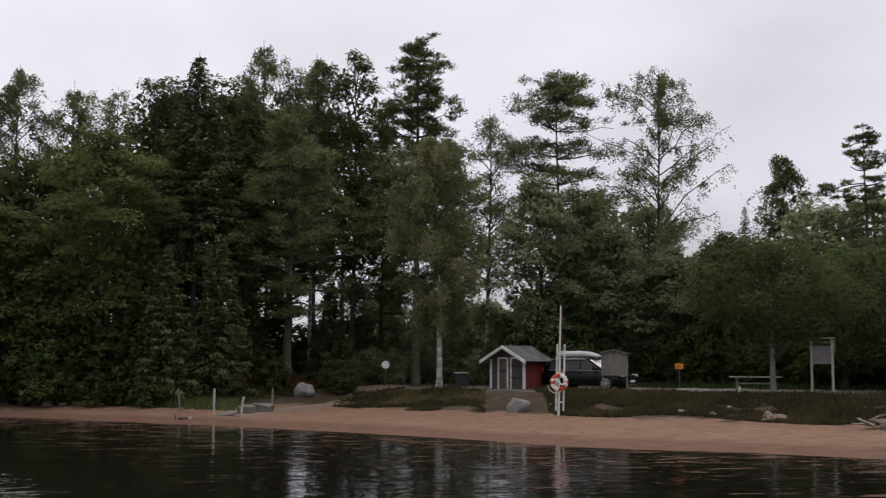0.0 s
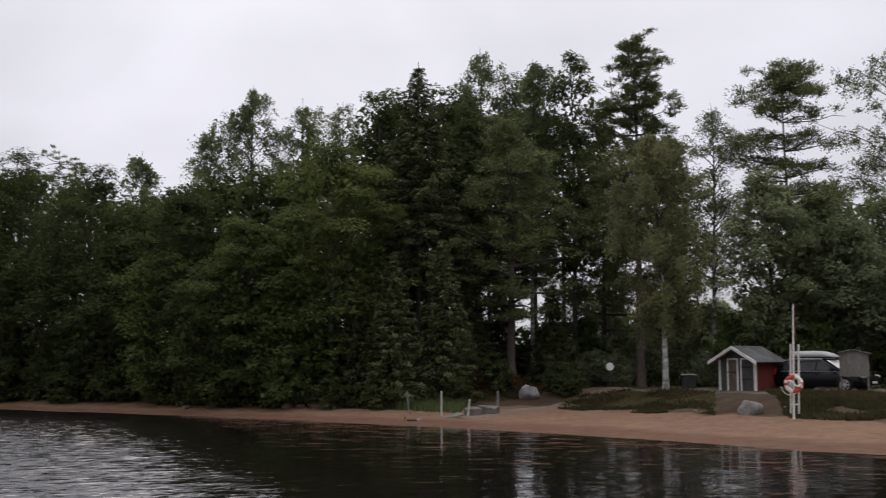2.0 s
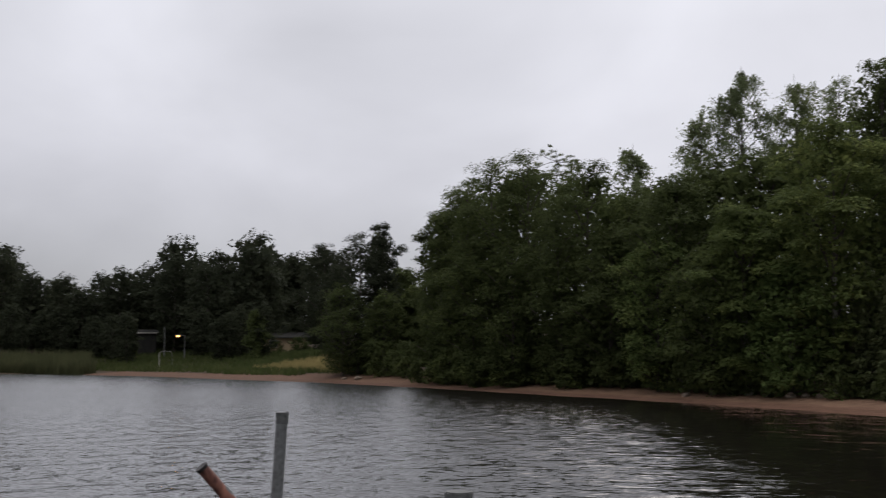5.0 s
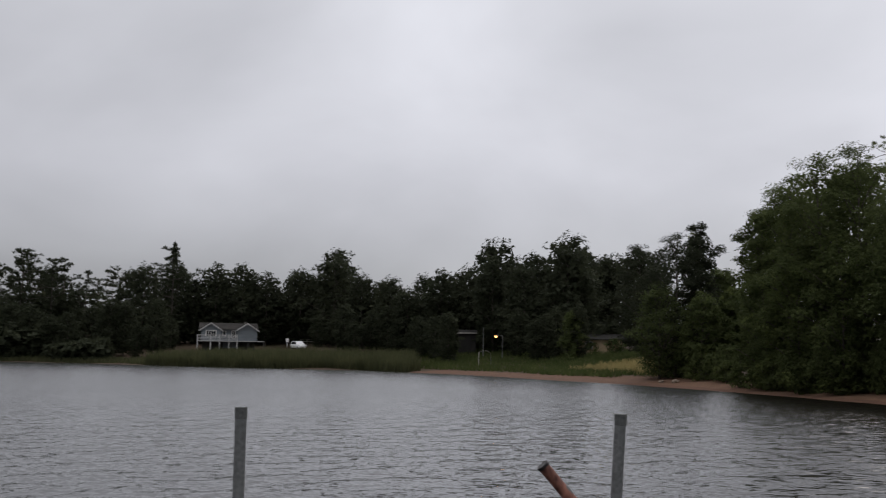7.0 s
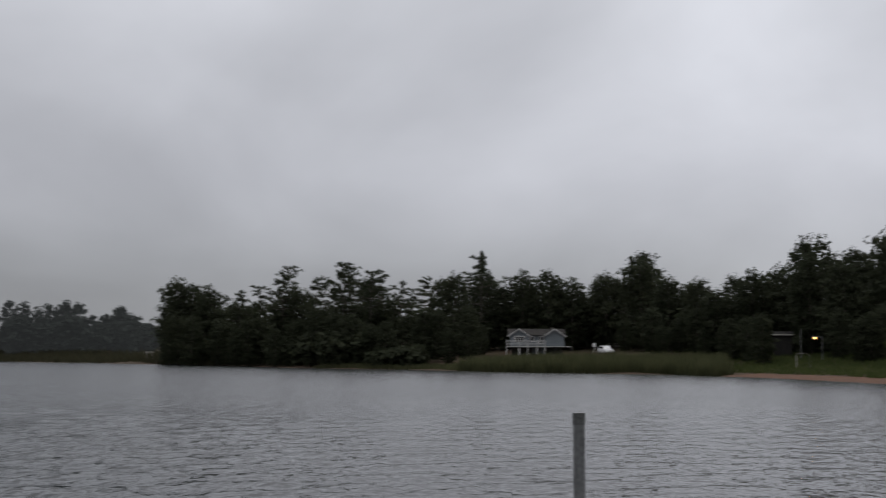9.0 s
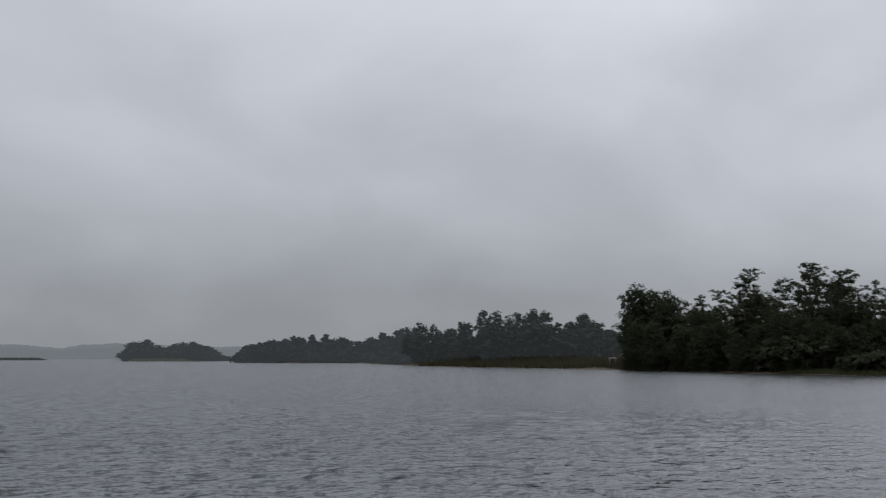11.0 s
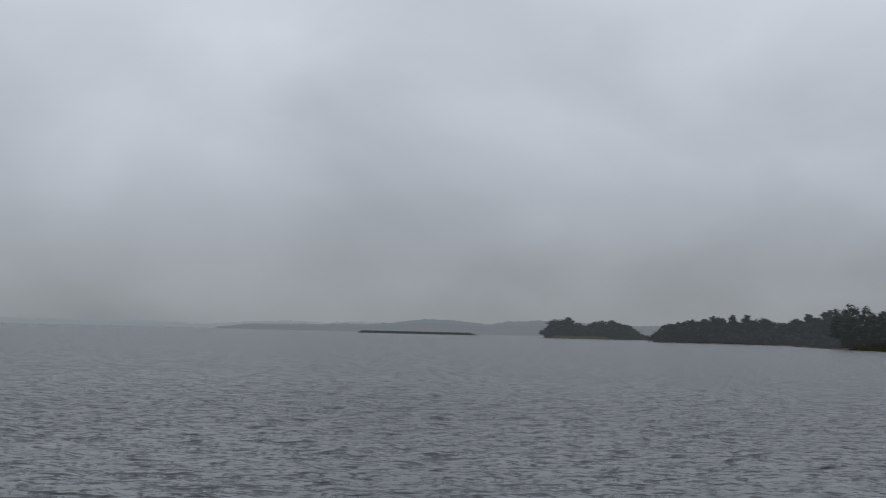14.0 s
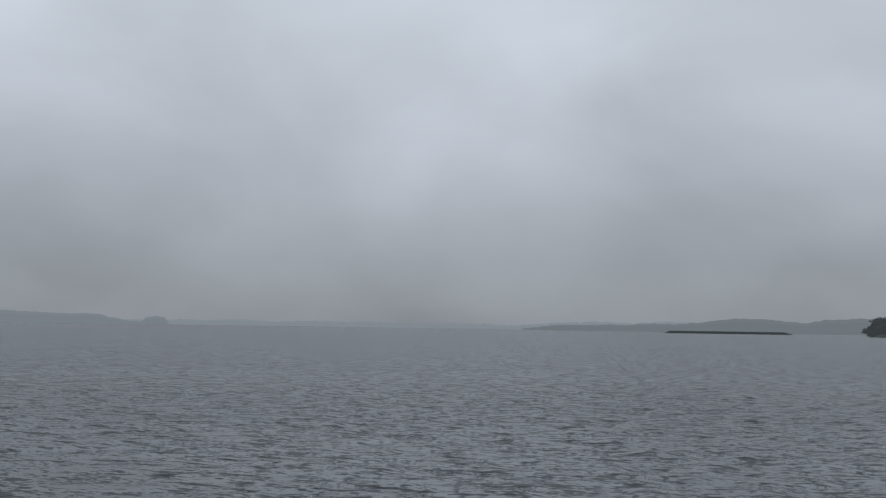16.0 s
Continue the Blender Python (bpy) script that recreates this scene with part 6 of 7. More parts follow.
def cabin(length, width, belt, roof, rear, front, rake_r, rake_f):
    bm = bmesh.new()
    st = []
    for x, z, w in ((rear, belt - 0.03, 0.90), (rear + rake_r, roof - 0.06, 0.76), (rear + rake_r + 0.25, roof, 0.73), (0.1, roof + 0.02, 0.74), (front - rake_f - 0.1, roof - 0.03, 0.74), (front, belt - 0.03, 0.88)):
        h = width / 2
        st.append([bm.verts.new(p) for p in ((x, -h * 0.92, belt - 0.06), (x, -h * w, z - 0.05 if z > belt else z), (x, -h * w * 0.9, z), (x, h * w * 0.9, z), (x, h * w, z - 0.05 if z > belt else z), (x, h * 0.92, belt - 0.06))])
    for a, b_ in zip(st[:-1], st[1:]):
        for k in range(5):
            bm.faces.new((a[k], b_[k], b_[k + 1], a[k + 1]))
        bm.faces.new((a[5], b_[5], b_[0], a[0]))
    bm.faces.new(st[0])
    bm.faces.new(st[-1][::-1])
    bmesh.ops.recalc_face_normals(bm, faces=bm.faces)
    return bm


def wheel(parent, x, y, r, out):
    tyre = bmesh.new()
    rod(tyre, (0, -0.11, 0), (0, 0.11, 0), r, None, 28)
    bmesh.ops.bevel(tyre, geom=[e for e in tyre.edges if abs(e.verts[0].co.y - e.verts[1].co.y) < 1e-4 and abs(abs(e.verts[0].co.y) - 0.11) < 1e-3], offset=0.03, segments=2, affect="EDGES")
    w = part("wheel", tyre, RUBBER, parent, "black tyre", m=pose(x, y, r))
    rim = bmesh.new()
    rod(rim, (0, out * 0.095, 0), (0, out * 0.118, 0), 0.06, None, 12)
    for i in range(7):
        a = i * 2 * math.pi / 7
        rod(rim, (0.04 * math.cos(a), out * 0.115, 0.04 * math.sin(a)), (r * 0.68 * math.cos(a), out * 0.115, r * 0.68 * math.sin(a)), 0.032, 0.026, 6)
    for i in range(24):
        a, b_ = i * math.pi / 12, (i + 1) * math.pi / 12
        rod(rim, (r * 0.69 * math.cos(a), out * 0.115, r * 0.69 * math.sin(a)), (r * 0.69 * math.cos(b_), out * 0.115, r * 0.69 * math.sin(b_)), 0.020, None, 6)
    part("rim", rim, ALLOY, w, "silver spoked rim")


def side_glass(parent, quads, y0, out):
    for q in quads:
        bm = bmesh.new()
        a = [bm.verts.new((px, y0 + out * 0.0 - out * (pz - q[0][1]) * 0.34, pz)) for px, pz in q]
        bm.faces.new(a)
        ext = bmesh.ops.extrude_face_region(bm, geom=list(bm.faces))
        for v in ext["geom"]:
            if isinstance(v, bmesh.types.BMVert):
                v.co.y += out * 0.012
        bmesh.ops.recalc_face_normals(bm, faces=bm.faces)
        part("side_window", bm, DARK_GLASS, parent, "dark side window")


def estate_car(m):
    car = thing("estate_car", m, "dark estate car with roof box parked on gravel", "car")
    body = part("body", car_body(4.8, 1.86, 0.24, 0.42, 0.98, 0.80, 1.5, 0, 0), CAR_PAINT, car, "dark glossy body")
    part("cabin", cabin(4.8, 1.86, 0.98, 1.55, -2.28, 1.12, 0.38, 0.85), CAR_PAINT, car, "dark roof and pillars")
    for out in (-1, 1):
        side_glass(car, [[(-1.95, 1.02), (-1.12, 1.02), (-1.12, 1.42), (-1.72, 1.40)], [(-1.06, 1.02), (-0.12, 1.02), (-0.12, 1.44), (-1.06, 1.43)], [(-0.06, 1.02), (0.86, 1.02), (0.22, 1.43), (-0.06, 1.44)]], out * 0.862, out)
        for wx in (-1.42, 1.40):
            wheel(car, wx, out * 0.84, 0.335, out)
            bm = bmesh.new()
            for i in range(10):
                a, b_ = math.pi * i / 10, math.pi * (i + 1) / 10
                rod(bm, (wx + 0.39 * math.cos(a), out * 0.915, 0.335 + 0.39 * math.sin(a)), (wx + 0.39 * math.cos(b_), out * 0.915, 0.335 + 0.39 * math.sin(b_)), 0.035, None, 6)
            part("wheel_arch", bm, RUBBER, car, "black wheel arch")
        part("roof_rail", boxed(-1.65, 0.15, out * 0.60 - 0.02, out * 0.60 + 0.02, 1.56, 1.60, bevel=0.01), ALLOY, car, "silver roof rail")
        part("headlight", boxed(2.02, 2.33, out * 0.66 - 0.16, out * 0.66 + 0.16, 0.66, 0.80, bevel=0.04), LENS, car, "clear headlight")
        part("tail_light", boxed(-2.43, -2.22, out * 0.80 - 0.10, out * 0.80 + 0.10, 0.80, 1.10, bevel=0.03), TAIL, car, "red tail light")
        part("mirror", boxed(0.72, 0.90, out * 1.0 - 0.10, out * 1.0 + 0.10, 0.98, 1.13, bevel=0.03), CAR_PAINT, car)
        part("belt_trim", boxed(-1.9, 0.95, out * 0.885 - 0.008, out * 0.885 + 0.008, 0.965, 0.99, bevel=0.003), ALLOY, car, "bright window trim")
        part("door_handle", boxed(-0.15, 0.05, out * 0.925 - 0.015, out * 0.925 + 0.015, 0.84, 0.88, bevel=0.006), CAR_PAINT, car)
    screen = bmesh.new()
    a = [screen.verts.new(p) for p in ((1.10, -0.70, 1.01), (1.10, 0.70, 1.01), (0.30, 0.58, 1.485), (0.30, -0.58, 1.485))]
    screen.faces.new(a)
    bmesh.ops.translate(screen, verts=screen.verts, vec=(0.03, 0, 0.03))
    # plain white surface stands in for sky mirrored in the glass
    part("windscreen", screen, SIGN_WHITE, car, "windscreen painted white as a sky reflection")
    part("bumper", boxed(2.24, 2.43, -0.80, 0.80, 0.30, 0.55, bevel=0.06), CAR_PAINT, car)
    part("grille", boxed(2.30, 2.42, -0.42, 0.42, 0.58, 0.76, bevel=0.03), IRON, car, "black grille")
    part("number_plate", boxed(2.425, 2.44, -0.26, 0.26, 0.40, 0.51, bevel=0.004), SIGN_WHITE, car, "plain pale plate")
    for px in (-1.25, -0.15):
        part("roof_bar", boxed(px - 0.03, px + 0.03, -0.64, 0.64, 1.60, 1.64, bevel=0.01), IRON, car, "black roof bar")
    hull = bmesh.new()
    st = []
    for i in range(15):
        u = i / 14
        px = -1.75 + 2.35 * u
        k = math.sin(math.pi * min(0.5, (u + 0.06) * 2.2)) * (1 - max(0, (u - 0.55) / 0.45) ** 2.0 * 0.80)
        st.append([hull.verts.new((px, w * (0.55 + 0.45 * k), z)) for w, z in ((-0.40, 1.645), (-0.42, 1.645 + 0.16 * k), (-0.30, 1.66 + 0.30 * k), (0.30, 1.66 + 0.30 * k), (0.42, 1.645 + 0.16 * k), (0.40, 1.645))])
    for p, q in zip(st[:-1], st[1:]):
        for k in range(6):
            hull.faces.new((p[k], q[k], q[(k + 1) % 6], p[(k + 1) % 6]))
    hull.faces.new(st[0])
    hull.faces.new(st[-1][::-1])
    bmesh.ops.recalc_face_normals(hull, faces=hull.faces)
    for f in hull.faces:
        f.smooth = True
    rb = tagged(part("roof_box", hull, BOX_SILVER, car, "silver roof box"))
    part("box_base", boxed(-1.72, 0.52, -0.41, 0.41, 1.635, 1.665, bevel=0.01), IRON, rb, "black box base")
    return car


x, y = spot(-8.02, 56.6)
estate_car(pose(x, y, gz(x, y) + 0.03, 0, 0, -36))


def small_white_car(m):
    car = thing("hatchback_car", m, "small white hatchback parked beside the far house", "car")
    part("body", car_body(3.9, 1.7, 0.22, 0.40, 0.92, 0.80, 1.45, 0, 0), CAR_WHITE, car, "white body")
    part("cabin", cabin(3.9, 1.7, 0.92, 1.46, -1.85, 1.0, 0.3, 0.75), CAR_WHITE, car, "white roof and pillars")
    for out in (-1, 1):
        side_glass(car, [[(-1.5, 0.97), (-0.35, 0.97), (-0.35, 1.36), (-1.32, 1.34)], [(-0.28, 0.97), (0.74, 0.97), (0.16, 1.36), (-0.28, 1.37)]], out * 0.79, out)
        for wx in (-1.2, 1.22):
            wheel(car, wx, out * 0.76, 0.30, out)
        part("headlight", boxed(1.66, 1.90, out * 0.6 - 0.13, out * 0.6 + 0.13, 0.64, 0.78, bevel=0.03), LENS, car, "clear headlight")
    return car


x, y = spot(61.06, 196)
small_white_car(pose(x, y, gz(x, y) + 0.02, 0, 0, -6))


# ---- furniture of the bathing place ----
def grey_board(m):
    ob = thing("information_board", m, "weathered grey wooden information board with small gable", "notice board")
    part("panel", prism([(-0.64, 0.78), (0.64, 0.78), (0.64, 1.80), (-0.05, 1.98), (-0.64, 1.86)], -0.05, 0.05, bevel=0.008), GREY_WOOD, ob, "grey plank panel")
    for x0, z0, x1, z1 in ((-0.70, 1.86, -0.05, 2.00), (-0.05, 2.00, 0.74, 1.80)):
        part("roof_board", prism([(x0, z0), (x1, z1), (x1, z1 + 0.04), (x0, z0 + 0.04)], -0.16, 0.16, bevel=0.004), GREY_WOOD, ob)
    for px in (-0.58, 0.58):
        part("post", boxed(px - 0.04, px + 0.04, 0.05, 0.13, -0.3, 1.78, bevel=0.008), GREY_WOOD, ob)
    return ob


x, y = spot(-9.32, 53.6)
grey_board(pose(x, y, gz(x, y), 0, 0, -10))


def notice_board(m, top):
    ob = thing("notice_board", m, "tall wooden notice board with faded grey panel and narrow roof", "notice board")
    for px in (-0.44, 0.41):
        part("post", boxed(px - 0.05, px + 0.05, -0.045, 0.045, -0.3, top - 0.05, bevel=0.008), PALE_WOOD, ob)
    part("panel", boxed(-0.39, 0.36, -0.03, 0.03, top - 1.10, top - 0.33, bevel=0.008), PANEL_GREY, ob, "faded grey panel")
    part("crosspiece", boxed(-0.39, 0.36, -0.02, 0.02, top - 0.22, top - 0.12, bevel=0.006), GREY_WOOD, ob, "dark upper crosspiece")
    part("roof", prism([(-0.56, top - 0.05), (0.52, top - 0.02), (0.52, top + 0.03), (-0.56, top)], -0.20, 0.20, bevel=0.008), PALE_WOOD, ob, "narrow board roof")
    part("side_board", boxed(0.47, 0.54, -0.06, 0.06, top - 0.62, top - 0.08, bevel=0.01), GREY_WOOD, ob, "grey side board")
    return ob


x, y = spot(-19.55, 49.5)
notice_board(pose(x, y, gz(x, y), 0, 0, -19), 3.79 - gz(x, y))


def picnic_table(m):
    ob = thing("picnic_table", m, "grey wooden picnic table with benches on the bank", "picnic table")
    for i in range(5):
        part("top_plank", boxed(-1.15, 1.15, -0.38 + i * 0.155, -0.24 + i * 0.155, 0.72, 0.76, bevel=0.006), PALE_WOOD, ob)
    for sgn in (-1, 1):
        for k in (0.62, 0.77):
            part("seat_plank", boxed(-0.75, 0.95, sgn * k - 0.065, sgn * k + 0.065, 0.42, 0.46, bevel=0.006), GREY_WOOD, ob)
        part("bearer", boxed(sgn * 0.8 - 0.03, sgn * 0.8 + 0.03, -0.83, 0.83, 0.34, 0.42, bevel=0.005), GREY_WOOD, ob)
        part("cross_bar", boxed(sgn * 0.8 - 0.03, sgn * 0.8 + 0.03, -0.36, 0.36, 0.64, 0.72, bevel=0.005), GREY_WOOD, ob)
        for s2 in (-1, 1):
            part("leg", rodded((sgn * 0.84, s2 * 0.62, -0.1), (sgn * 0.84, s2 * 0.22, 0.72), 0.045, None, 4), GREY_WOOD, ob)
    return ob


x, y = spot(-16.35, 53.0)
picnic_table(pose(x, y, gz(x, y), 0, 0, -12))


def post_sign(name, m, h, plate, mat, label, r=0.025):
    ob = thing(name, m, label, "sign")
    part("post", rodded((0, 0, -0.3), (0, 0, h), r), STEEL, ob, "thin steel post")
    part("plate", plate, mat, ob)
    return ob


x, y = spot(2.62, 63.5)
disc = bmesh.new()
rod(disc, (0, -0.045, 1.22), (0, -0.025, 1.22), 0.225, None, 28)
post_sign("round_sign", pose(x, y, gz(x, y), 0, 0, 3), 1.35, disc, SIGN_WHITE, "round white sign on a thin post beside the track")
x, y = spot(-12.6, 60.5)
orange = post_sign("orange_sign", pose(x, y, gz(x, y), 0, 0, -12), 1.30, boxed(-0.22, 0.22, -0.045, -0.025, 0.98, 1.26, bevel=0.006), SIGN_ORANGE, "small orange sign with dark marks under the birch")
for a, b_, c in ((-0.14, 0.02, 1.14), (-0.14, 0.12, 1.06)):
    part("marking", boxed(a, b_, -0.050, -0.046, c, c + 0.035), IRON, orange, "dark bar marking")
x, y = spot(-1.35, 61.5)
bin_ob = thing("waste_bin", pose(x, y, gz(x, y), 0, 0, 4), "dark green waste bin with pale lid rim", "waste bin")
part("tub", boxed(-0.36, 0.36, -0.3, 0.3, 0.0, 0.78, bevel=0.05), BIN_GREEN, bin_ob)
part("lid", prism([(-0.42, 0.785), (0.42, 0.785), (0.36, 0.84), (-0.36, 0.84)], -0.36, 0.36, bevel=0.008), PALE_WOOD, bin_ob, "pale lid")
x, y = spot(-15.55, 52.0)
mk = tagged(new("marker_post", bpy.data.meshes.new("marker_post")), "short white marker post at the bank's top", "post")
bm = boxed(-0.05, 0.05, -0.05, 0.05, -0.2, 0.34, bevel=0.012)
bm.to_mesh(mk.data)
bm.free()
mk.data.materials.append(WHITE_WOOD)
mk.matrix_basis = pose(x, y, gz(x, y), 0, 0, 0)
x, y = spot(-14.3, 54.0)
lg = tagged(new("kerb_log", bpy.data.meshes.new("kerb_log")), "pale squared log edging the picnic place", "log")
bm = boxed(-1.7, 1.7, -0.09, 0.09, -0.03, 0.15, bevel=0.03)
bm.to_mesh(lg.data)
bm.free()
lg.data.materials.append(PALE_WOOD)
lg.matrix_basis = pose(x, y, gz(x, y), 0, 0, -18)


# ---- the bay's far side ----
def window(parent, x0, x1, z0, z1, y, panes=2):
    w = part("window", boxed(x0 - 0.08, x1 + 0.08, y - 0.05, y + 0.02, z0 - 0.08, z1 + 0.08, bevel=0.01), WHITE_WOOD, parent, "white window frame")
    step_ = (x1 - x0) / panes
    for i in range(panes):
        part("pane", boxed(x0 + i * step_ + 0.03, x0 + (i + 1) * step_ - 0.03, y - 0.065, y - 0.052, z0, z1), DARK_GLASS, w, "dark pane")


def lake_house(m):
    h = thing("lake_house", m, "pale grey wooden house with raised white deck", "house")
    F, E, R = 1.25, 3.15, 4.15                                # floor, eaves and ridge over the ground
    main = part("wall", prism([(-4.6, F - 0.2), (4.6, F - 0.2), (4.6, E), (-4.6, E)], 0.0, 6.0), HOUSE_WALL, h, "pale grey boarded wall")
    # base set back, its dark colour painting in the shade below the deck
    part("foundation", boxed(-4.4, 4.4, 0.3, 5.8, -0.6, F - 0.2), DARK_DOOR, h, "foundation coloured dark for the shade under the floor")
    for x0, x1, y0 in ((-4.6, -1.35, -1.3), (1.45, 4.7, -1.5)):
        c = (x0 + x1) / 2
        wing = part("gable_wall", prism([(x0, F - 0.2), (x1, F - 0.2), (x1, E), (c, R - 0.1), (x0, E)], y0, 0.3), HOUSE_WALL, h, "pale grey gable wall")
        for sgn in (-1, 1):
            hw = (x1 - x0) / 2 + 0.35
            run = math.hypot(hw, R - E + 0.22)
            tl = math.degrees(math.atan2(R - E + 0.22, hw))
            part("gable_roof", boxed(0, run, y0 - 0.35, 3.0, 0.0, 0.12), ROOF_TILE, h, "brown grey roof slope", m=pose(c, 0, R, 0, tl, 0) if sgn > 0 else pose(c, 2.65 + y0, R, 0, tl, 180))
            bb = [(c, R - 0.10), (c, R + 0.14), (c + sgn * (hw + 0.04), E - 0.18), (c + sgn * (hw + 0.04), E - 0.40)]
            part("bargeboard", prism(bb if sgn > 0 else bb[::-1], y0 - 0.42, y0 - 0.36), HOUSE_TRIM, h, "white bargeboard")
    roof = prism([(-0.5, E - 0.1), (3.0, R + 0.05), (6.5, E - 0.1), (6.5, E + 0.02), (3.0, R + 0.17), (-0.5, E + 0.02)], -4.95, 4.95)
    part("roof", roof, ROOF_TILE, h, "brown grey tiled roof", m=pose(0, 0, 0, 0, 0, 90) @ Matrix.Diagonal((1, -1, 1, 1)))
    part("chimney", boxed(2.65, 3.05, 2.4, 2.8, R - 0.2, R + 0.4), CONCRETE, h)
    window(h, -3.75, -2.15, F + 0.75, F + 1.65, -1.32, 4)
    window(h, -0.95, -0.5, F + 0.85, F + 1.6, -0.02, 1)
    window(h, 0.55, 1.1, F + 0.5, F + 1.65, -0.02, 2)
    deck = part("deck", boxed(-5.2, 1.4, -3.4, -0.0, F - 0.16, F, bevel=0.01), HOUSE_TRIM, h, "white raised deck")
    for z in (0.25, 0.5, 0.75, 0.95):
        part("rail_board", boxed(-5.2, 1.4, -3.44, -3.38, F + z - 0.08, F + z, bevel=0.005), HOUSE_TRIM, deck)
        part("rail_board", boxed(-5.24, -5.18, -3.4, -0.9, F + z - 0.08, F + z, bevel=0.005), HOUSE_TRIM, deck)
    for px in (-5.15, -3.0, -1.55, 0.0, 1.35):
        part("deck_post", boxed(px - 0.09, px + 0.09, -3.36, -3.20, -0.3, F + 1.0, bevel=0.008), HOUSE_TRIM, deck)
    part("side_deck", boxed(1.45, 5.9, -2.7, -1.5, F - 0.14, F - 0.02, bevel=0.01), HOUSE_TRIM, h, "narrow white deck before the gable")
    for px in (3.2, 5.8):
        part("side_deck_post", boxed(px - 0.06, px + 0.06, -2.66, -2.54, -0.4, F - 0.14, bevel=0.008), DARK_DOOR, h, "dark deck post")
    part("lower_wall", boxed(-0.9, 1.2, -1.0, 0.1, 0, F - 0.2), HOUSE_WALL, h, "pale cellar wall")
    return h


x, y = spot(64.66, 189)
lake_house(pose(x, y, gz(x, y) + 0.42, 0, 0, 66))


def cabin_house(m):
    h = thing("tan_cabin", m, "tan rendered cabin half hidden by trees", "house")
    part("wall", prism([(-3.0, 0), (3.0, 0), (3.0, 2.3), (-3.0, 2.3)], -2, 2.5), TAN_WALL, h)
    part("roof", prism([(-2.6, 2.2), (0.2, 2.9), (3.1, 2.2), (3.1, 2.32), (0.2, 3.04), (-2.6, 2.32)], -3.4, 3.4), TARRED_WOOD, h, "dark roof", m=pose(0, 0, 0, 0, 0, 90))
    window(h, -1.9, -1.0, 1.0, 1.9, -2.02, 2)
    return h


x, y = spot(45.4, 152)
cabin_house(pose(x, y, gz(x, y), 0, 0, 50))

x, y = spot(50.74, 150)
lz = EYE + 150 * math.tan(radians(0.85)) - gz(x, y)
lamp = thing("street_lamp", pose(x, y, gz(x, y), 0, 0, 50), "lit street lamp on a grey pole at dusk", "street lamp")
part("pole", rodded((0.9, 0, -0.3), (0.9, 0, lz + 0.15), 0.07, 0.05), STEEL, lamp)
part("arm", rodded((0.9, 0, lz + 0.1), (0.15, 0, lz + 0.12), 0.035), STEEL, lamp)
part("lamp_head", boxed(-0.32, 0.3, -0.14, 0.14, lz + 0.07, lz + 0.2, bevel=0.03), STEEL, lamp)
bulb = bmesh.new()
bmesh.ops.create_uvsphere(bulb, u_segments=16, v_segments=10, radius=0.19, matrix=Matrix.Translation((0, 0, lz)) @ Matrix.Diagonal((1, 0.6, 0.75, 1)))
part("glowing_lens", bulb, LAMP_GLOW, lamp, "glowing orange lens")
x, y = spot(51.32, 141)
arch = thing("garden_arch", pose(x, y, gz(x, y), 0, 0, 51), "white tubular arch standing on the grass by the far beach", "arch")
part("upright", rodded((-0.78, 0, -0.3), (-0.78, 0, 1.85), 0.05, 0.045), PALE_WOOD, arch, "thick white upright")
part("upright", rodded((0.78, 0, -0.3), (0.78, 0, 1.75), 0.02), STEEL, arch)
bow = bmesh.new()
for k in range(8):
    p, q = ((0.78 * math.cos(a), 0, 1.8 + 0.3 * math.sin(a)) for a in (math.pi * k / 8, math.pi * (k + 1) / 8))
    rod(bow, p, q, 0.018, None, 8)
part("bow", bow, PALE_WOOD, arch, "white curved top")
x, y = spot(51.4, 154)
pole = tagged(new("service_pole", bpy.data.meshes.new("service_pole")), "slender grey pole beside the street lamp", "pole")
bm = rodded((0, 0, -0.3), (0, 0, EYE + 154 * math.tan(radians(1.3)) - gz(x, y)), 0.07, 0.05)
bm.to_mesh(pole.data)
bm.free()
pole.data.materials.append(STEEL)
pole.matrix_basis = pose(x, y, gz(x, y))
x, y = spot(52.25, 163)
z = EYE + 163 * math.tan(radians(1.02)) - gz(x, y)
shed = thing("boat_shed", pose(x, y, gz(x, y), 0, 0, 52), "dark boarded shed with a pale eaves board under the trees", "shed")
part("wall", boxed(-1.3, 1.3, 0, 2.0, -0.3, z - 0.1), TARRED_WOOD, shed, "dark boarded wall")
part("roof", prism([(-0.35, z - 0.06), (2.3, z + 0.42), (2.3, z + 0.5), (-0.35, z + 0.02)], -1.5, 1.5), TARRED_WOOD, shed, "dark felt roof", m=pose(0, 0, 0, 0, 0, 90) @ Matrix.Diagonal((1, -1, 1, 1)))
part("eaves_board", boxed(-1.5, 1.5, -0.42, -0.37, z - 0.12, z + 0.03, bevel=0.01), PALE_WOOD, shed, "pale eaves board")
stand("birch", 46.75, 138, 1.9, 1.3, "young light green birch on the far meadow", LEAF_ALDER, base=0.1, leaves=2600, size=0.36, branches=30, trunk=0.08)
x, y = spot(61.65, 199)
sg = tagged(new("garden_board", bpy.data.meshes.new("garden_board")), "plain white board on a post beside the parked hatchback", "board")
bm = boxed(-0.28, 0.28, -0.03, 0.03, 1.05, 1.75, bevel=0.01)
rod(bm, (0, 0.04, -0.3), (0, 0.04, 1.7), 0.04, None, 10)
bm.to_mesh(sg.data)
bm.free()
sg.data.materials.append(SIGN_WHITE)
sg.matrix_basis = pose(x, y, gz(x, y), 0, 0, 62)
x, y = spot(58.9, 200)
bench = thing("garden_bench", pose(x, y, gz(x, y), 0, 0, 60), "white garden bench under the far trees", "bench")
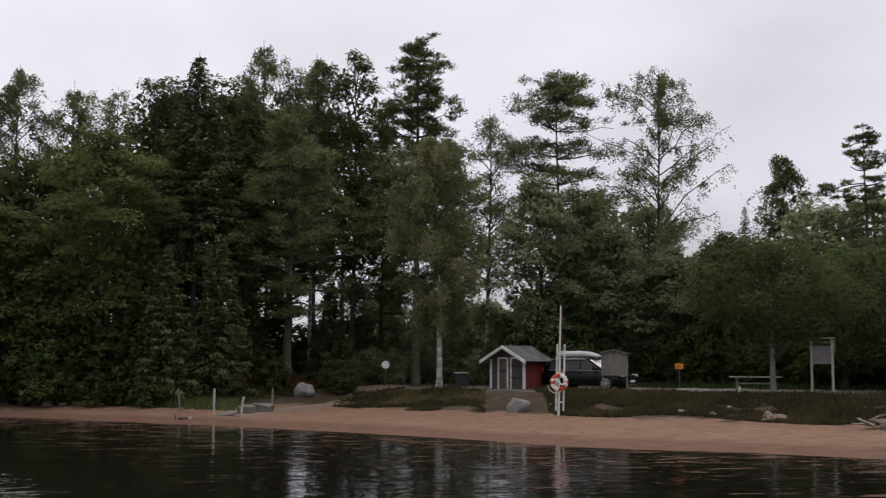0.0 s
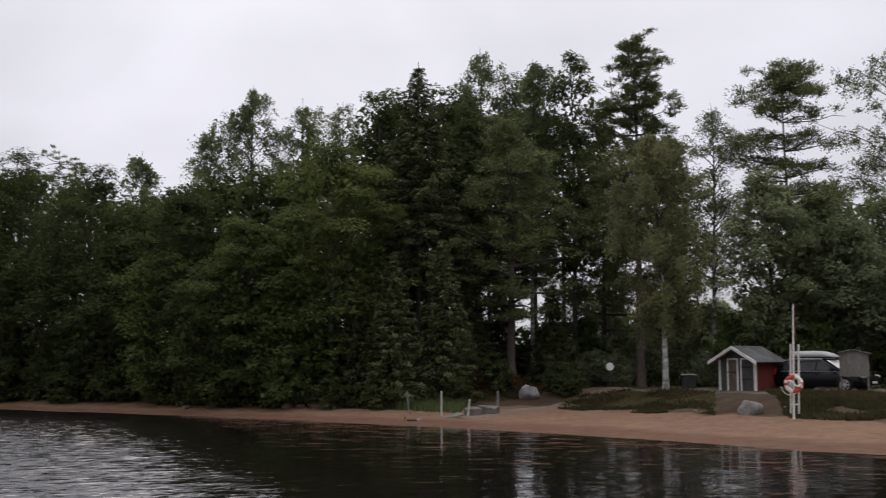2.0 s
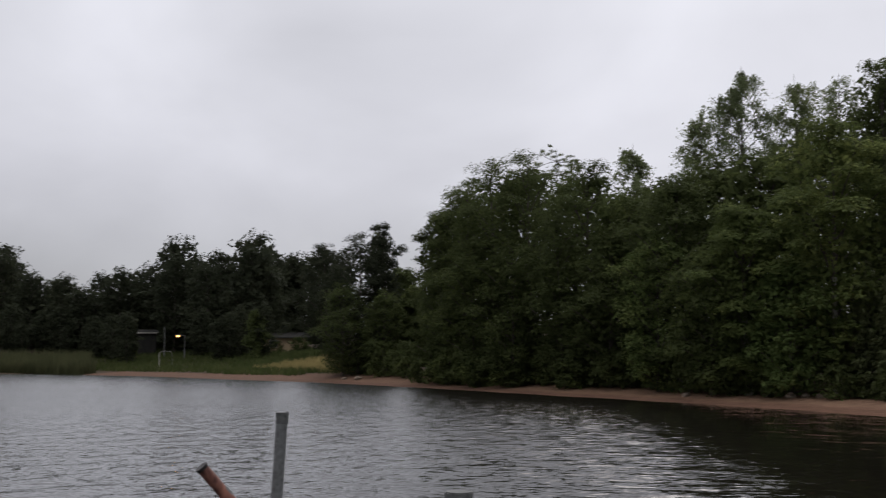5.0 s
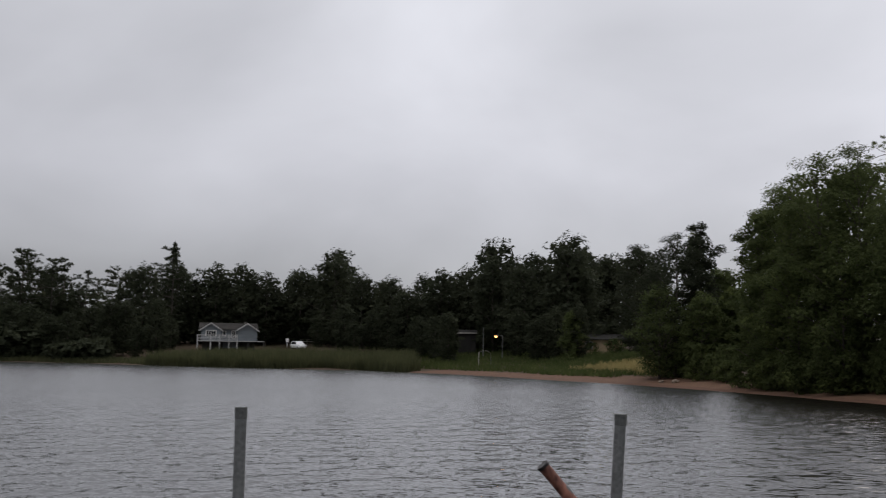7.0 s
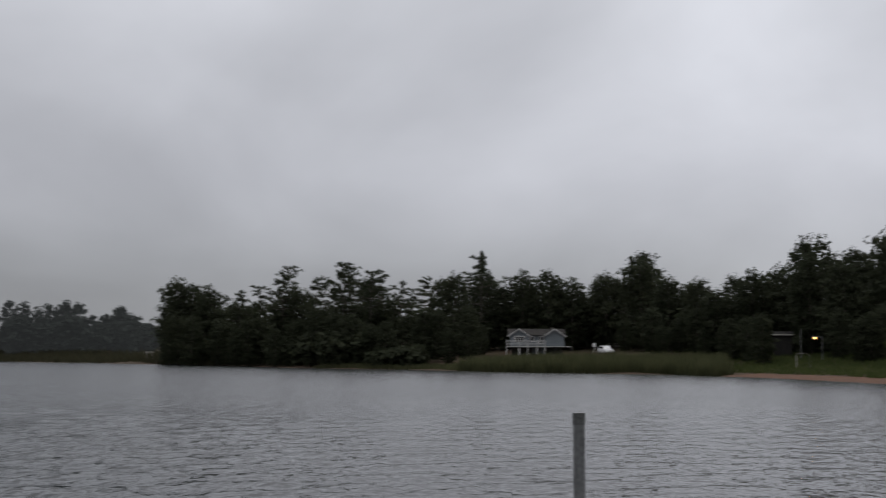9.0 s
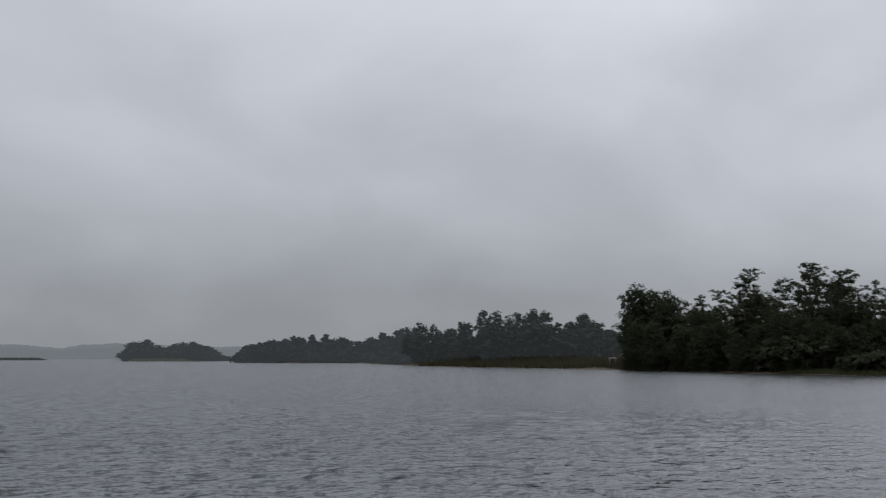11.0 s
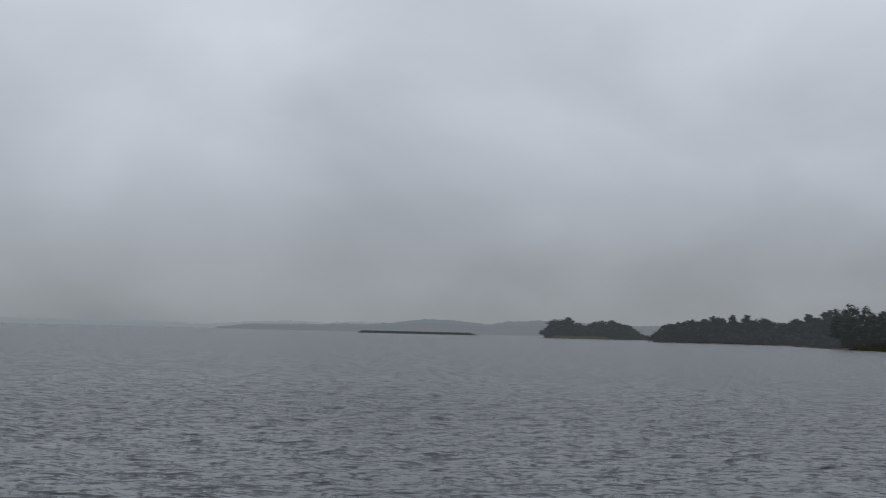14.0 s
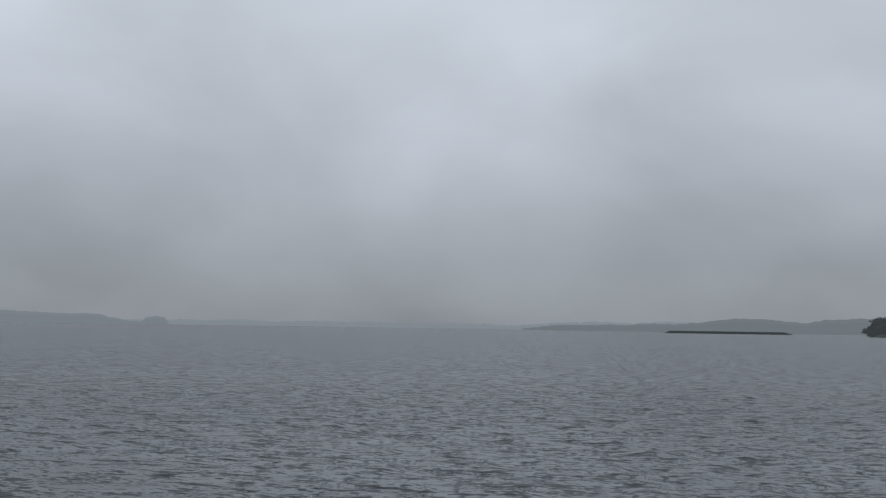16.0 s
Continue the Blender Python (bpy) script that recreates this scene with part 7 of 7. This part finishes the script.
part("seat", boxed(-0.8, 0.8, -0.25, 0.25, 0.42, 0.48, bevel=0.01), WHITE_WOOD, bench)
part("backrest", boxed(-0.8, 0.8, 0.22, 0.28, 0.6, 1.0, bevel=0.01), WHITE_WOOD, bench)
for px in (-0.7, 0.7):
    part("leg", boxed(px - 0.04, px + 0.04, -0.24, 0.28, -0.1, 0.42, bevel=0.006), WHITE_WOOD, bench)
    part("back_post", boxed(px - 0.04, px + 0.04, 0.20, 0.27, 0.42, 1.0, bevel=0.006), WHITE_WOOD, bench)


# ---- mooring poles by the jetty ----
def pole(x, y, top, r, lean, label, cap=0.06):
    ob = thing("mooring_pole", pose(x, y, 0), label, "mooring pole", "poles in the water")
    bed = gz(x, y) - 0.3
    foot = (lean[0] * (top - bed), lean[1] * (top - bed), bed)
    part("tube", rodded(foot, (0, 0, top - 0.01), r, None, 24), STEEL, ob, "dull grey steel tube")
    bm = rodded((0, 0, top - cap), (0, 0, top), r * 1.10, None, 24)
    bmesh.ops.bevel(bm, geom=[e for e in bm.edges if abs(e.verts[0].co.z - e.verts[1].co.z) < 1e-5], offset=r * 0.08, segments=2, affect="EDGES")
    part("cap", bm, STEEL_CAP, ob, "dark steel cap")
    return ob


x1, y1 = spot(65.11, 5.8)
pole(x1, y1, 2.397, 0.030, (0, 0), "grey steel mooring pole with cap standing in the water")
x2, y2 = spot(45.37, 5.8)
top2 = 2.389
pole(x2, y2, top2, 0.030, (-0.034, -0.040), "slightly leaning grey steel mooring pole with cap")
x3, y3 = spot(36.17, 5.2)
pole(x3, y3, EYE - 5.2 * math.tan(radians(7.15)), 0.062, (0, 0), "short dark mooring pole with wide cap", 0.03)
x4, y4 = spot(49.41, 5.7)
brace = thing("rusty_brace", pose(x2, y2, 0), "rusty red steel pipe slanting to a mooring pole", "pipe")
head = Vector((x4 - x2, y4 - y2, 2.122))
low = Vector((-0.034 * 0.7, -0.040 * 0.7, head.z - 0.44))
part("pipe", rodded(low, head, 0.030, None, 20), RUST, brace, "red paint flaking from rusty pipe")
d = (head - low).normalized()
part("collar", rodded(head - d * 0.012, head + d * 0.004, 0.034, None, 20), IRON, brace, "dark open pipe end")
at_ = low.lerp(head, 0.62) + Vector((0.0, -0.01, 0.035))
part("bracket", rodded(at_ - d * 0.02, at_ + d * 0.03, 0.018, None, 10), STEEL, brace, "small steel bracket")
part("clamp", boxed(low.x - 0.045, low.x + 0.045, low.y - 0.045, low.y + 0.045, low.z - 0.05, low.z + 0.05, bevel=0.01), STEEL, brace, "steel clamp")
x, y = spot(60.45, 203)
fence = thing("yard_fence", pose(x, y, gz(x, y), 0, 0, 61), "low pale rail fence behind the parked hatchback", "fence")
for px in (-1.9, -0.65, 0.6, 1.85):
    part("post", boxed(px - 0.05, px + 0.05, -0.05, 0.05, -0.4, 1.0, bevel=0.008), PALE_WOOD, fence)
for z in (0.45, 0.85):
    part("rail", boxed(-1.95, 1.9, -0.075, -0.052, z - 0.05, z + 0.05, bevel=0.006), PALE_WOOD, fence)
x, y = spot(84.6, 268)
z = EYE + 268 * math.tan(radians(-0.12))
table = thing("picnic_table", pose(x, y, gz(x, y), 0, 0, 80), "pale wooden picnic table at the marsh wood's edge", "picnic table")
h = max(0.72, z + 0.72 - gz(x, y))
part("tabletop", boxed(-0.9, 0.9, -0.38, 0.38, h - 0.05, h, bevel=0.01), WHITE_WOOD, table, "pale plank top")
for sy in (-0.72, 0.72):
    part("bench", boxed(-0.9, 0.9, sy - 0.13, sy + 0.13, h - 0.32, h - 0.27, bevel=0.01), WHITE_WOOD, table, "pale plank bench")
for px in (-0.7, 0.7):
    for sy in (-1, 1):
        part("leg", rodded((px, sy * 0.28, h - 0.05), (px, sy * 0.62, -0.1), 0.05), GREY_WOOD, table)
